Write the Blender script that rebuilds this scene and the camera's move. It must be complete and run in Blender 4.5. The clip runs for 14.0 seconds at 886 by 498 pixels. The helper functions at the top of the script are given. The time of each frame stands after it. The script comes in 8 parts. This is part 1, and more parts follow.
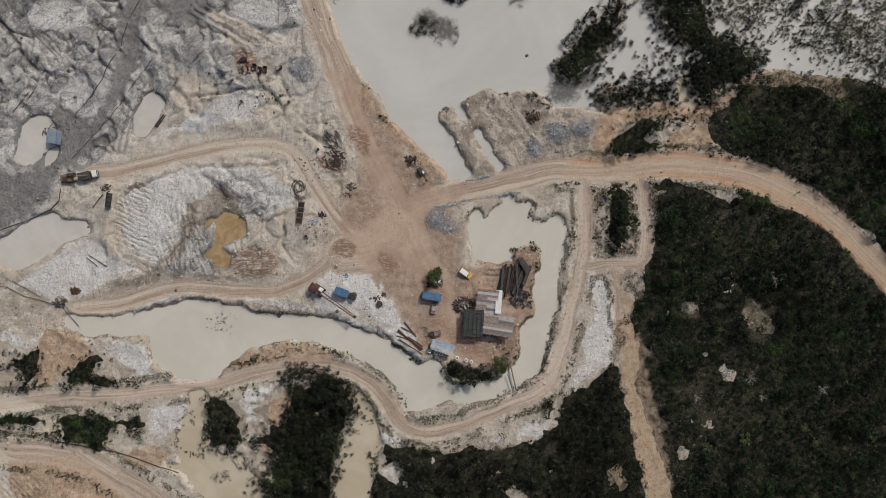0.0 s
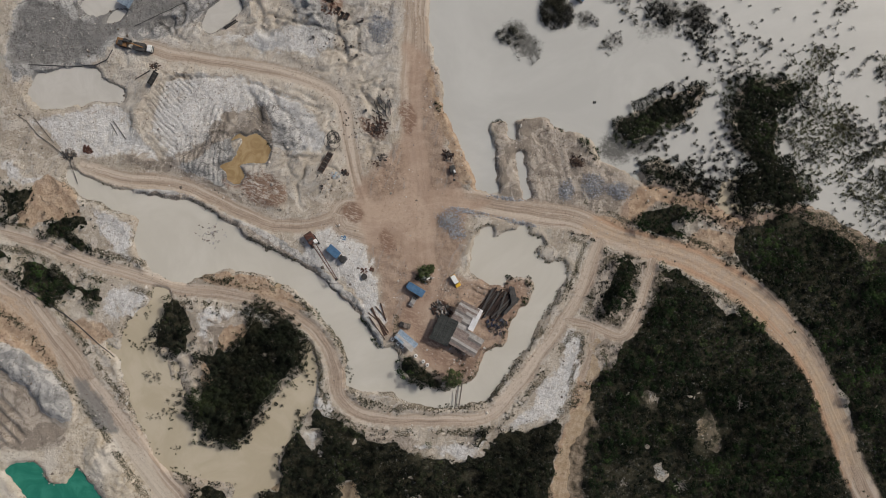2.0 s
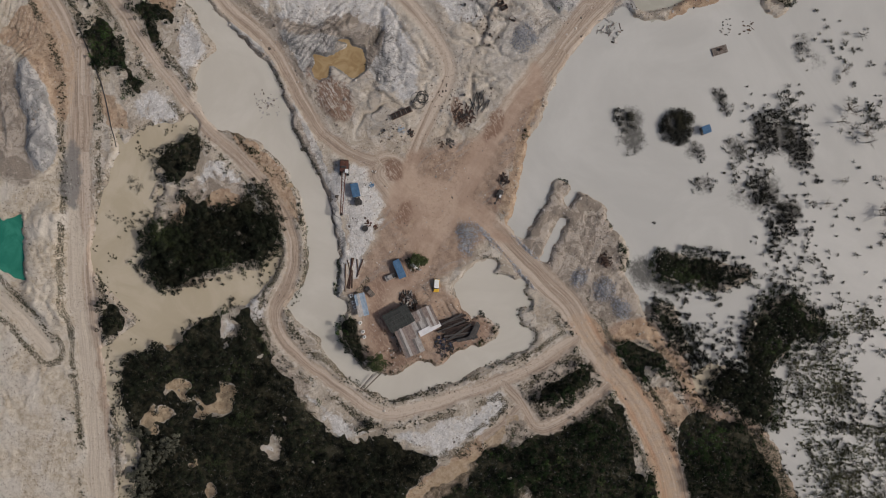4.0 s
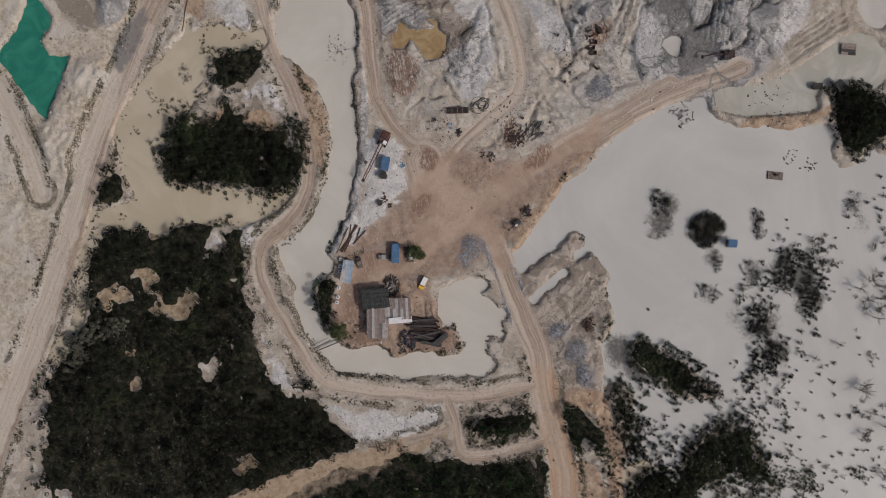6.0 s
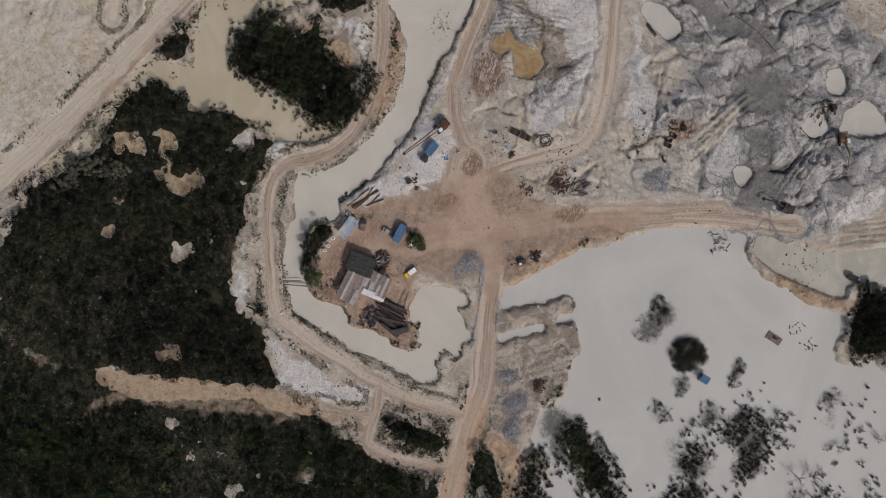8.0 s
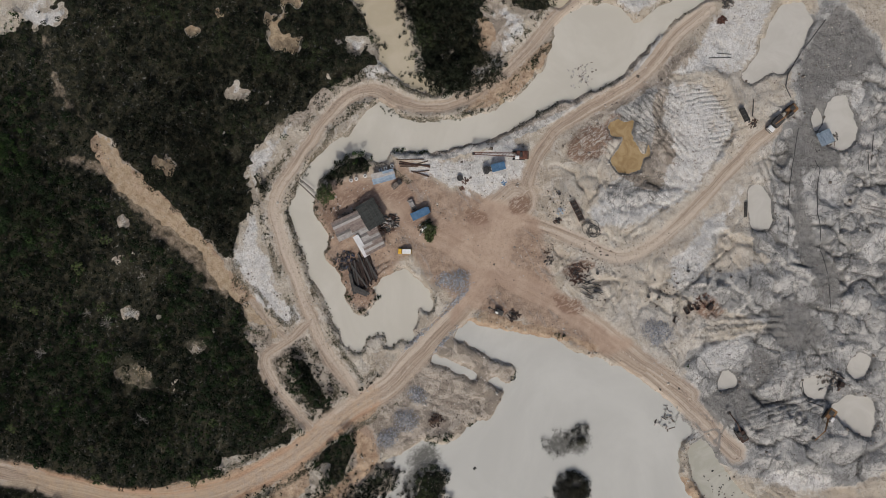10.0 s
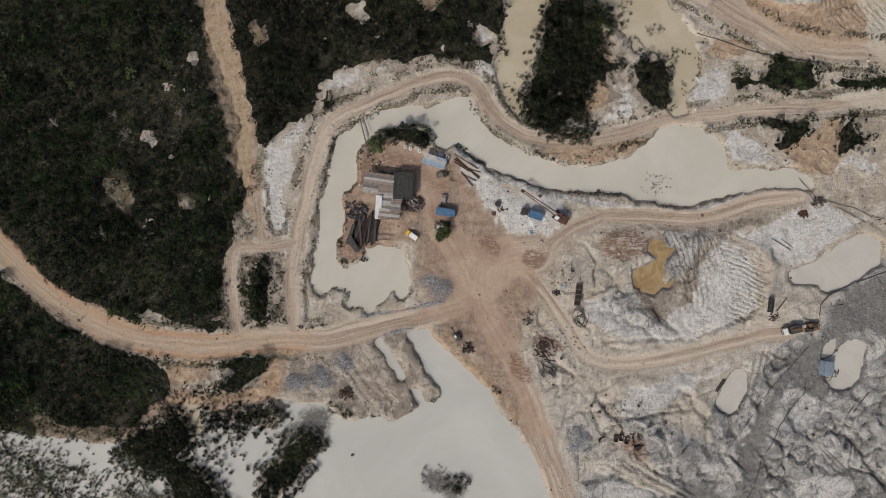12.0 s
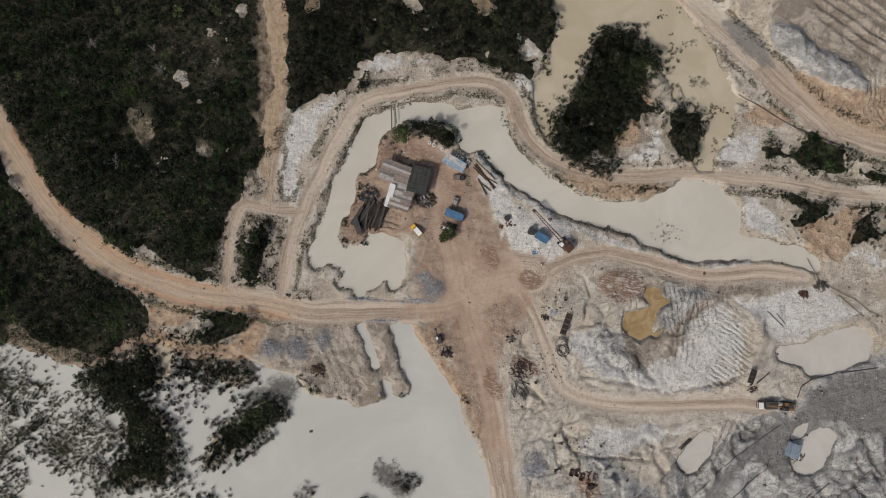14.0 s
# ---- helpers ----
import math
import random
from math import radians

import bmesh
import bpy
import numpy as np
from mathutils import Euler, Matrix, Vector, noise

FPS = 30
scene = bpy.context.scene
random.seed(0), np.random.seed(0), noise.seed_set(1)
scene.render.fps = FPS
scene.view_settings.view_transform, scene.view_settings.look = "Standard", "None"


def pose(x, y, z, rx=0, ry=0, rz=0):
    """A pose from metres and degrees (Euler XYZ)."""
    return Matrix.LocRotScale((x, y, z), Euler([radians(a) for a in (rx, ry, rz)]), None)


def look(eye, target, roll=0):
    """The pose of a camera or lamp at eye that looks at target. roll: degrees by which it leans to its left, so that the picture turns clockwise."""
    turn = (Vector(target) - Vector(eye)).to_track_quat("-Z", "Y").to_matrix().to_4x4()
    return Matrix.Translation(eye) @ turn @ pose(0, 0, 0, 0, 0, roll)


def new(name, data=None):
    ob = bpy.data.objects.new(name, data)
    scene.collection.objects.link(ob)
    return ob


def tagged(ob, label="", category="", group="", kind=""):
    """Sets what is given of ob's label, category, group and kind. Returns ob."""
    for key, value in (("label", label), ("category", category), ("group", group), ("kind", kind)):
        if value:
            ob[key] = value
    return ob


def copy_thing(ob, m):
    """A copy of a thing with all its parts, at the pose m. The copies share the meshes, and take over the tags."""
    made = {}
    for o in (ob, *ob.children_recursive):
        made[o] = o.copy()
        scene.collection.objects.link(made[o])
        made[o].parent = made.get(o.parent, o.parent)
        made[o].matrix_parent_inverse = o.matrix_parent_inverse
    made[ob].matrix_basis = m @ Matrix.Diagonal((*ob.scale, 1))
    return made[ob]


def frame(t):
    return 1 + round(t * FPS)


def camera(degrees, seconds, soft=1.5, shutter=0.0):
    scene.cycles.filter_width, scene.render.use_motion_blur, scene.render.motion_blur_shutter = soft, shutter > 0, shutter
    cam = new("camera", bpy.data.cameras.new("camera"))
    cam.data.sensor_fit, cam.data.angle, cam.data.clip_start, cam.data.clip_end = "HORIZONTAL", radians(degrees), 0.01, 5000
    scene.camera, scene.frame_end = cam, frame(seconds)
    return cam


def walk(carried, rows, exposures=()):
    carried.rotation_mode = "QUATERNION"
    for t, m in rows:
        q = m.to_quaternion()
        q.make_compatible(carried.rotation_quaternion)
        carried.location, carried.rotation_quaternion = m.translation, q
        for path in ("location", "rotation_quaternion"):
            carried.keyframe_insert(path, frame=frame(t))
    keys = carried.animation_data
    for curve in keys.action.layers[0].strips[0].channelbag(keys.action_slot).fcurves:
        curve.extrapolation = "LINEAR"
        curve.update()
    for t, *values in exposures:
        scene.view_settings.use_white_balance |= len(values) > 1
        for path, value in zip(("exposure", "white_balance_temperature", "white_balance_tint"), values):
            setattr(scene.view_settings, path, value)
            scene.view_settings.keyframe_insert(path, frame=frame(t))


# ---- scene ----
cam = camera(59.8, 14.0, 0.9)
PATH = [
    (0, -0.14, -0.97, 247.11, 0.137, 0.039, 0.118),
    (0.5, -0.11, -0.91, 247.10, 0.135, 0.031, 2.083),
    (1, -0.12, -0.86, 247.10, 0.105, 0.024, 2.676),
    (1.5, -0.19, -0.85, 247.09, 0.098, 0.019, 8.176),
    (2, -0.26, -0.85, 247.07, 0.165, 0.031, 22.311),
    (2.5, -0.44, -0.90, 247.09, 0.187, 0.021, 30.027),
    (3, -0.58, -0.93, 247.08, 0.222, 0.051, 38.634),
    (3.2, -0.68, -0.96, 247.08, 0.216, 0.036, 43.435),
    (5.3, -1.72, -0.24, 247.27, 0.228, -0.001, 73.397),
    (5.5, -1.77, -0.24, 247.28, 0.238, 0.008, 75.683),
    (6, -1.82, -0.34, 247.31, 0.234, 0.020, 81.097),
    (6.5, -1.88, -0.41, 247.33, 0.235, 0.027, 85.894),
    (7, -1.93, -0.38, 247.34, 0.273, 0.022, 92.290),
    (7.2, -1.98, -0.36, 247.31, 0.284, 0.019, 94.864),
    (9.3, -2.53, -0.75, 245.61, 0.310, -0.027, 132.808),
    (9.5, -2.50, -0.93, 245.64, 0.331, -0.035, 136.028),
    (10, -2.60, -1.03, 245.73, 0.344, -0.055, 146.569),
    (10.5, -2.65, -1.28, 245.93, 0.355, -0.058, 156.257),
    (11, -2.80, -1.52, 246.18, 0.379, -0.022, 164.811),
    (11.5, -2.97, -1.68, 246.38, 0.404, -0.006, 172.558),
    (12, -3.09, -1.78, 246.49, 0.460, 0.042, 179.520),
    (12.5, -3.31, -1.73, 246.56, 0.514, 0.079, 185.336),
    (13, -3.54, -1.71, 246.61, 0.604, 0.118, 190.701),
    (13.5, -3.76, -1.58, 246.65, 0.628, 0.154, 191.692),
    (14, -3.92, -1.38, 246.66, 0.674, 0.178, 192.064),
]
walk(cam, [(t, pose(*p)) for t, *p in PATH],
     exposures=((0, -0.25, 6550, 10), (1.5, -0.29, 6580, 10), (3, -0.45, 6650, 11), (5.3, -0.53, 6500, 15), (7.2, -0.52, 6480, 15), (9.3, -0.32, 6480, 11),
                (11.5, -0.25, 6620, 10), (14, -0.27, 6620, 10)))

# ---- light ----
SUN_DIR = Vector((0.56, 0.74, 0.95)).normalized()
world = bpy.data.worlds.new("sky_world")
scene.world = world
world.use_nodes = True
wn = world.node_tree
sky = wn.nodes.new("ShaderNodeTexSky")
sky.sky_type, sky.sun_disc = "NISHITA", False
sky.sun_elevation = math.asin(SUN_DIR.z)
sky.sun_rotation = math.atan2(SUN_DIR.x, SUN_DIR.y)
sky.dust_density, sky.air_density, sky.ozone_density = 5.0, 1.0, 1.0
wn.links.new(sky.outputs[0], wn.nodes["Background"].inputs[0])
wn.nodes["Background"].inputs[1].default_value = 0.085
sun = new("sun", bpy.data.lights.new("sun", "SUN"))
sun.data.energy, sun.data.angle, sun.data.color = 2.3, radians(3.0), (1.0, 0.965, 0.91)
sun.matrix_world = look((0, 0, 300), Vector((0, 0, 300)) - SUN_DIR)

# ---- materials ----
class Nodes:
    """Short spellings for a node material."""

    def __init__(self, name):
        self.mat = bpy.data.materials.new(name)
        self.mat.use_nodes = True
        self.tree = self.mat.node_tree
        self.bsdf = self.tree.nodes["Principled BSDF"]

    def put(self, socket, value):
        if isinstance(value, bpy.types.NodeSocket):
            self.tree.links.new(value, socket)
        elif isinstance(value, (tuple, list)) and len(value) == 3 and socket.type == "RGBA":
            socket.default_value = (*value, 1)
        else:
            socket.default_value = value

    def coords(self, kind="Object"):
        return self.tree.nodes.new("ShaderNodeTexCoord").outputs[kind]

    def attr(self, name):
        n = self.tree.nodes.new("ShaderNodeAttribute")
        n.attribute_name = name
        return n

    def split(self, socket):
        n = self.tree.nodes.new("ShaderNodeSeparateColor")
        self.put(n.inputs[0], socket)
        return n.outputs

    def scaled(self, vec, s):
        n = self.tree.nodes.new("ShaderNodeMapping")
        self.put(n.inputs["Vector"], vec)
        n.inputs["Scale"].default_value = s
        return n.outputs[0]

    def noise(self, vec, scale, detail=4.0, rough=0.55, warp=0.0):
        n = self.tree.nodes.new("ShaderNodeTexNoise")
        self.put(n.inputs["Vector"], vec)
        n.inputs["Scale"].default_value, n.inputs["Detail"].default_value = scale, detail
        n.inputs["Roughness"].default_value, n.inputs["Distortion"].default_value = rough, warp
        return n.outputs["Fac"]

    def cells(self, vec, scale, out="Distance"):
        n = self.tree.nodes.new("ShaderNodeTexVoronoi")
        self.put(n.inputs["Vector"], vec)
        n.inputs["Scale"].default_value = scale
        return n.outputs[out]

    def ramp(self, fac, lo, hi, a=0.0, b=1.0):
        n = self.tree.nodes.new("ShaderNodeMapRange")
        n.interpolation_type = "SMOOTHSTEP"
        self.put(n.inputs["Value"], fac)
        for key, v in zip(("From Min", "From Max", "To Min", "To Max"), (lo, hi, a, b)):
            n.inputs[key].default_value = v
        return n.outputs[0]

    def math(self, op, a, b=0.0):
        n = self.tree.nodes.new("ShaderNodeMath")
        n.operation = op
        self.put(n.inputs[0], a)
        self.put(n.inputs[1], b)
        return n.outputs[0]

    def mix(self, fac, a, b, blend="MIX"):
        n = self.tree.nodes.new("ShaderNodeMix")
        n.data_type, n.blend_type = "RGBA", blend
        self.put(n.inputs[0], fac)
        self.put(n.inputs[6], a)
        self.put(n.inputs[7], b)
        return n.outputs[2]

    def bump(self, height, strength, distance):
        n = self.tree.nodes.new("ShaderNodeBump")
        self.put(n.inputs["Height"], height)
        n.inputs["Strength"].default_value, n.inputs["Distance"].default_value = strength, distance
        self.tree.links.new(n.outputs[0], self.bsdf.inputs["Normal"])

    def done(self, color, rough=0.9, metal=0.0, spec=0.3):
        self.put(self.bsdf.inputs["Base Color"], color)
        self.put(self.bsdf.inputs["Roughness"], rough)
        self.bsdf.inputs["Metallic"].default_value = metal
        self.bsdf.inputs["Specular IOR Level"].default_value = spec
        return self.mat


def mottled(name, low, high, scale=2.0, rough=0.85, metal=0.0, bump=0.02, spec=0.3):
    """A worn surface: two tones broken up at two sizes, with fine relief and a tone of its own for each object."""
    n = Nodes(name)
    at = n.coords()
    big, fine = n.noise(at, scale, 4), n.noise(at, scale * 7, 3)
    c = n.mix(n.ramp(big, 0.3, 0.7), low, high)
    c = n.mix(n.ramp(fine, 0.35, 0.75, 0.0, 0.5), c, tuple(v * 0.6 for v in low))
    info = n.tree.nodes.new("ShaderNodeObjectInfo")
    c = n.mix(n.ramp(info.outputs["Random"], 0, 1, 0.0, 0.35), c, tuple(min(1, v * 1.25) for v in high))
    n.bump(fine, 0.5, bump)
    return n.done(c, rough, metal, spec)


def leafy(name, dark, light, tip):
    n = Nodes(name)
    geo, info = n.tree.nodes.new("ShaderNodeNewGeometry"), n.tree.nodes.new("ShaderNodeObjectInfo")
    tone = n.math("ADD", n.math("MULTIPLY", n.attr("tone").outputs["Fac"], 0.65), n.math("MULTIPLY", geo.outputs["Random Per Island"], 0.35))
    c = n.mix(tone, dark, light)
    patch = n.noise(n.coords("Object"), 0.09, 4)
    stand = n.noise(n.coords("Object"), 0.03, 3)
    c = n.mix(n.ramp(patch, 0.5, 0.66, 0.0, 0.85), c, tip)
    c = n.mix(n.ramp(stand, 0.45, 0.58, 0.0, 0.8), c, dark)
    dry = n.noise(n.coords("Object"), 0.055, 4, 0.6, 0.5)
    c = n.mix(n.ramp(dry, 0.55, 0.68, 0.0, 0.5), c, tuple(0.5 * (a + b) for a, b in zip(light, (0.09, 0.075, 0.045))))
    c = n.mix(n.ramp(info.outputs["Random"], 0, 1, 0, 0.45), c, dark)
    return n.done(c, 0.8, 0, 0.05)


def ground_material():
    n = Nodes("mine_ground")
    at = n.coords()
    road, grey, white = n.split(n.attr("zone_a").outputs["Color"])
    forest = n.attr("zone_a").outputs["Alpha"]
    orange, yellow, wet = n.split(n.attr("zone_b").outputs["Color"])
    scrub = n.attr("zone_b").outputs["Alpha"]
    lane = n.attr("lane").outputs["Vector"]
    huge, big = n.noise(at, 0.025, 5, 0.6, 0.6), n.noise(at, 0.09, 6, 0.62, 0.4)
    mid, fine = n.noise(at, 0.45, 6, 0.65, 0.3), n.noise(at, 2.4, 5, 0.7)
    edge = n.noise(at, 0.22, 9, 0.7, 0.8)
    plate = n.noise(at, 0.16, 9, 0.7, 1.1)
    # bare sandy ground
    c = n.mix(n.ramp(big, 0.38, 0.66), SAND_LOW, SAND_HIGH)
    c = n.mix(n.ramp(edge, 0.51, 0.57, 0, 0.6), c, SAND_PALE)
    c = n.mix(n.ramp(huge, 0.5, 0.68, 0, 0.6), c, SAND_PINK)
    # washed, paler and greyer ground round the pit, in drawn-out plates
    combed = n.noise(n.scaled(at, (0.9, 0.35, 1)), 0.5, 8, 0.72, 1.4)
    flake = n.noise(at, 0.3, 9, 0.74, 1.6)
    p = n.mix(n.ramp(combed, 0.42, 0.58), PIT_LOW, PIT_HIGH)
    p = n.mix(n.ramp(flake, 0.53, 0.57, 0, 0.4), p, SAND_HIGH)
    p = n.mix(n.ramp(flake, 0.44, 0.40, 0, 0.4), p, PIT_DARK)
    p = n.mix(n.ramp(huge, 0.42, 0.53, 0, 0.9), p, n.mix(n.ramp(flake, 0.42, 0.56), SAND_HIGH, SAND_PALE))
    pit = n.split(n.attr("zone_c").outputs["Color"])[1]
    c = n.mix(n.ramp(n.math("ADD", pit, n.math("MULTIPLY", n.math("SUBTRACT", edge, 0.5), 1.0)), 0.3, 0.7, 0, 0.68), c, p)
    # trampled brown earth of the yard
    brown, pit, stain = n.split(n.attr("zone_c").outputs["Color"])
    b = n.mix(n.ramp(mid, 0.35, 0.68), BROWN_LOW, BROWN_HIGH)
    c = n.mix(n.ramp(n.math("ADD", brown, n.math("MULTIPLY", n.math("SUBTRACT", big, 0.5), 0.8)), 0.2, 0.8, 0, 0.85), c, b)
    # streaks and gullies, in bands that follow one another
    band = n.noise(n.scaled(at, (0.5, 0.12, 1)), 1.0, 5, 0.6, 1.2)
    c = n.mix(n.ramp(band, 0.57, 0.62, 0, 0.35), c, GREY_LOW)
    # grey tailings
    g = n.mix(n.ramp(big, 0.40, 0.62), GREY_LOW, GREY_HIGH)
    g = n.mix(n.ramp(plate, 0.49, 0.54, 0, 0.55), g, GREY_PALE)
    g = n.mix(n.ramp(plate, 0.43, 0.40, 0, 0.4), g, WET_LOW)
    c = n.mix(n.ramp(n.math("ADD", grey, n.math("MULTIPLY", n.math("SUBTRACT", edge, 0.5), 1.2)), 0.45, 0.55), c, g)
    mud = n.attr("zone_c").outputs["Alpha"]
    u = n.mix(n.ramp(plate, 0.47, 0.54), MUD_LOW, MUD_HIGH)
    c = n.mix(n.ramp(n.math("ADD", mud, n.math("MULTIPLY", n.math("SUBTRACT", edge, 0.5), 1.2)), 0.42, 0.56, 0, 0.9), c, u)
    # white quartz sand
    w = n.mix(n.ramp(fine, 0.35, 0.65), WHITE_LOW, WHITE_HIGH)
    w = n.mix(n.ramp(combed, 0.50, 0.42, 0, 0.5), w, PIT_LOW)
    w = n.mix(n.ramp(plate, 0.49, 0.44, 0, 0.5), w, GREY_HIGH)
    w = n.mix(n.ramp(flake, 0.51, 0.60, 0, 0.55), w, SAND_PALE)
    c = n.mix(n.ramp(n.math("ADD", white, n.math("MULTIPLY", n.math("SUBTRACT", edge, 0.5), 1.5)), 0.40, 0.62), c, w)
    # laterite clay
    o = n.mix(n.ramp(mid, 0.35, 0.65), ORANGE_LOW, ORANGE_HIGH)
    c = n.mix(n.ramp(n.math("ADD", orange, n.math("MULTIPLY", n.math("SUBTRACT", edge, 0.5), 1.2)), 0.42, 0.6, 0, 0.85), c, o)
    y = n.mix(n.ramp(mid, 0.35, 0.65), YELLOW_LOW, YELLOW_HIGH)
    y = n.mix(n.ramp(big, 0.42, 0.6, 0, 0.7), y, SAND_PALE)
    c = n.mix(n.ramp(n.math("ADD", yellow, n.math("MULTIPLY", n.math("SUBTRACT", big, 0.5), 0.9)), 0.35, 0.65), c, y)
    c = n.mix(n.ramp(n.math("ADD", n.attr("clay").outputs["Fac"], n.math("MULTIPLY", n.math("SUBTRACT", edge, 0.5), 1.2)), 0.4, 0.6, 0, 0.95), c, n.mix(n.ramp(mid, 0.35, 0.65), CLAY_LOW, CLAY_HIGH))
    # crisp furrows of blades and tracks: shaded grooves and lit crests put into the colour
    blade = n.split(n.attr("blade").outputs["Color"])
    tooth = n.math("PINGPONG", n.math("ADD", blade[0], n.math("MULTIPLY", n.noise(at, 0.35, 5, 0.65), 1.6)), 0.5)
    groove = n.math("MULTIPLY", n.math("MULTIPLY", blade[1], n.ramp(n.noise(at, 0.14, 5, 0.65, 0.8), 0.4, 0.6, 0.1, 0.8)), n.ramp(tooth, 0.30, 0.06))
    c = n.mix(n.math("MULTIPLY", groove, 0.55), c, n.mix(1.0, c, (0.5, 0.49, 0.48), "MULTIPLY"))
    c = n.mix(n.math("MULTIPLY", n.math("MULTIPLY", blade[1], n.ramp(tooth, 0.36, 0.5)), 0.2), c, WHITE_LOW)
    # low scrub, and forest floor in near-black tones under the trees
    s = n.mix(n.ramp(mid, 0.4, 0.6), SCRUB_LOW, SCRUB_HIGH)
    c = n.mix(n.ramp(n.math("ADD", scrub, n.math("MULTIPLY", n.math("SUBTRACT", fine, 0.5), 1.4)), 0.45, 0.7), c, s)
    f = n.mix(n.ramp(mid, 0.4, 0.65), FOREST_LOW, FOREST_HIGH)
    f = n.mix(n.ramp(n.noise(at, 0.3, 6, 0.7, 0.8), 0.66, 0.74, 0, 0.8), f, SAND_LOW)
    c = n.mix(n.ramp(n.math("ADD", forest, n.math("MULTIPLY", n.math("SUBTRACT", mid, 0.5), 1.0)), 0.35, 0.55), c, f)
    # rolled tracks with tyre streaks along them
    streak = n.noise(n.scaled(lane, (2.1, 0.05, 1)), 1.0, 5, 0.65, 0.3)
    wide = n.noise(n.scaled(lane, (0.45, 0.012, 1)), 1.0, 3, 0.6)
    r = n.mix(n.ramp(streak, 0.38, 0.6), ROAD_LOW, ROAD_HIGH)
    r = n.mix(n.ramp(wide, 0.45, 0.62, 0, 0.85), r, ROAD_PALE)
    off = n.math("ABSOLUTE", n.split(lane)[0])
    shoulder = n.math("MULTIPLY", n.ramp(off, 1.8, 3.2), n.ramp(off, 9.0, 7.0))
    shoulder = n.math("MULTIPLY", shoulder, n.math("MULTIPLY", orange, n.ramp(n.noise(n.scaled(lane, (0.5, 0.04, 1)), 1.0, 4, 0.6), 0.36, 0.5)))
    r = n.mix(n.ramp(mid, 0.5, 0.75, 0, 0.35), r, SAND_HIGH)
    r = n.mix(n.ramp(brown, 0.25, 0.75, 0, 0.9), r, n.mix(n.ramp(big, 0.4, 0.62), (0.385, 0.277, 0.208), (0.485, 0.368, 0.28)))
    r = n.mix(n.ramp(n.math("ADD", orange, n.math("MULTIPLY", n.math("SUBTRACT", streak, 0.5), 1.2)), 0.35, 0.85, 0, 0.65), r, n.mix(n.ramp(mid, 0.4, 0.6), ORANGE_HIGH, ROAD_HIGH))
    r = n.mix(n.ramp(n.math("ADD", n.attr("clay").outputs["Fac"], n.math("MULTIPLY", n.math("SUBTRACT", wide, 0.5), 1.6)), 0.3, 1.0, 0, 0.7), r, n.mix(n.ramp(streak, 0.36, 0.64), CLAY_LOW, CLAY_HIGH))
    r = n.mix(n.math("MULTIPLY", shoulder, 0.8), r, n.mix(n.ramp(streak, 0.4, 0.6), (0.43, 0.25, 0.15), (0.55, 0.36, 0.235)))
    r = n.mix(n.ramp(yellow, 0.3, 0.8, 0, 0.7), r, n.mix(n.ramp(streak, 0.36, 0.64), SAND_HIGH, YELLOW_HIGH))
    c = n.mix(n.ramp(n.math("ADD", road, n.math("MULTIPLY", n.math("SUBTRACT", mid, 0.5), 1.0)), 0.2, 0.85, 0, 0.92), c, r)
    scuff = n.noise(n.scaled(at, (0.5, 1.3, 1)), 1.0, 5, 0.65, 0.8)
    c = n.mix(n.math("MULTIPLY", n.ramp(stain, 0.1, 0.9), n.ramp(scuff, 0.38, 0.54, 0.12, 0.95)), c, (0.235, 0.15, 0.108))
    # damp mud, and in the same tone the painted shade of gully and furrow bottoms
    c = n.mix(n.ramp(n.math("ADD", wet, n.math("MULTIPLY", n.math("SUBTRACT", mid, 0.5), 0.9)), 0.3, 0.8, 0, 0.85), c, WET_LOW)
    # grit and pebbles
    grit = n.cells(at, 1.6)
    speck = n.noise(at, 1.1, 7, 0.75, 0.5)
    patchy = n.ramp(n.noise(at, 0.07, 4, 0.6, 0.8), 0.38, 0.62, 0.25, 1.0)
    patchy = n.math("MULTIPLY", patchy, n.math("MULTIPLY", n.ramp(road, 0.2, 0.8, 1.0, 0.6), n.ramp(brown, 0.2, 0.8, 1.0, 0.65)))
    # thin cracks and washed runnels in the tailings
    for size, wide in ((0.05, 0.010), (0.12, 0.012)):
        line = n.math("ABSOLUTE", n.math("SUBTRACT", n.noise(at, size, 8, 0.62, 1.0), 0.5))
        c = n.mix(n.math("MULTIPLY", n.math("MULTIPLY", n.ramp(line, wide, wide * 0.25), n.math("MULTIPLY", n.ramp(grey, 0.5, 0.95), n.ramp(road, 0.4, 0.0))), 0.6), c, (0.12, 0.117, 0.11))
    c = n.mix(n.math("MULTIPLY", patchy, n.ramp(speck, 0.53, 0.60, 0, 0.9)), c, n.mix(1.0, c, (0.55, 0.52, 0.5), "MULTIPLY"))
    c = n.mix(n.math("MULTIPLY", patchy, n.ramp(speck, 0.43, 0.37, 0, 0.65)), c, n.mix(0.45, c, WHITE_LOW))
    # rills, with the shade in their creases put into the colour
    c = n.mix(n.ramp(n.attr("rill_shade").outputs["Fac"], 0.15, 0.85, 0, 0.75), c, n.mix(1.0, c, (0.5, 0.49, 0.48), "MULTIPLY"))
    crease = n.math("ABSOLUTE", n.math("SUBTRACT", n.noise(at, 0.8, 8, 0.72, 0.4), 0.5))
    rise = n.math("ADD", n.math("MULTIPLY", mid, 0.8), n.math("ADD", n.math("MULTIPLY", fine, 0.4), n.math("ADD", n.math("MULTIPLY", crease, 1.6), n.math("MULTIPLY", speck, 0.6))))
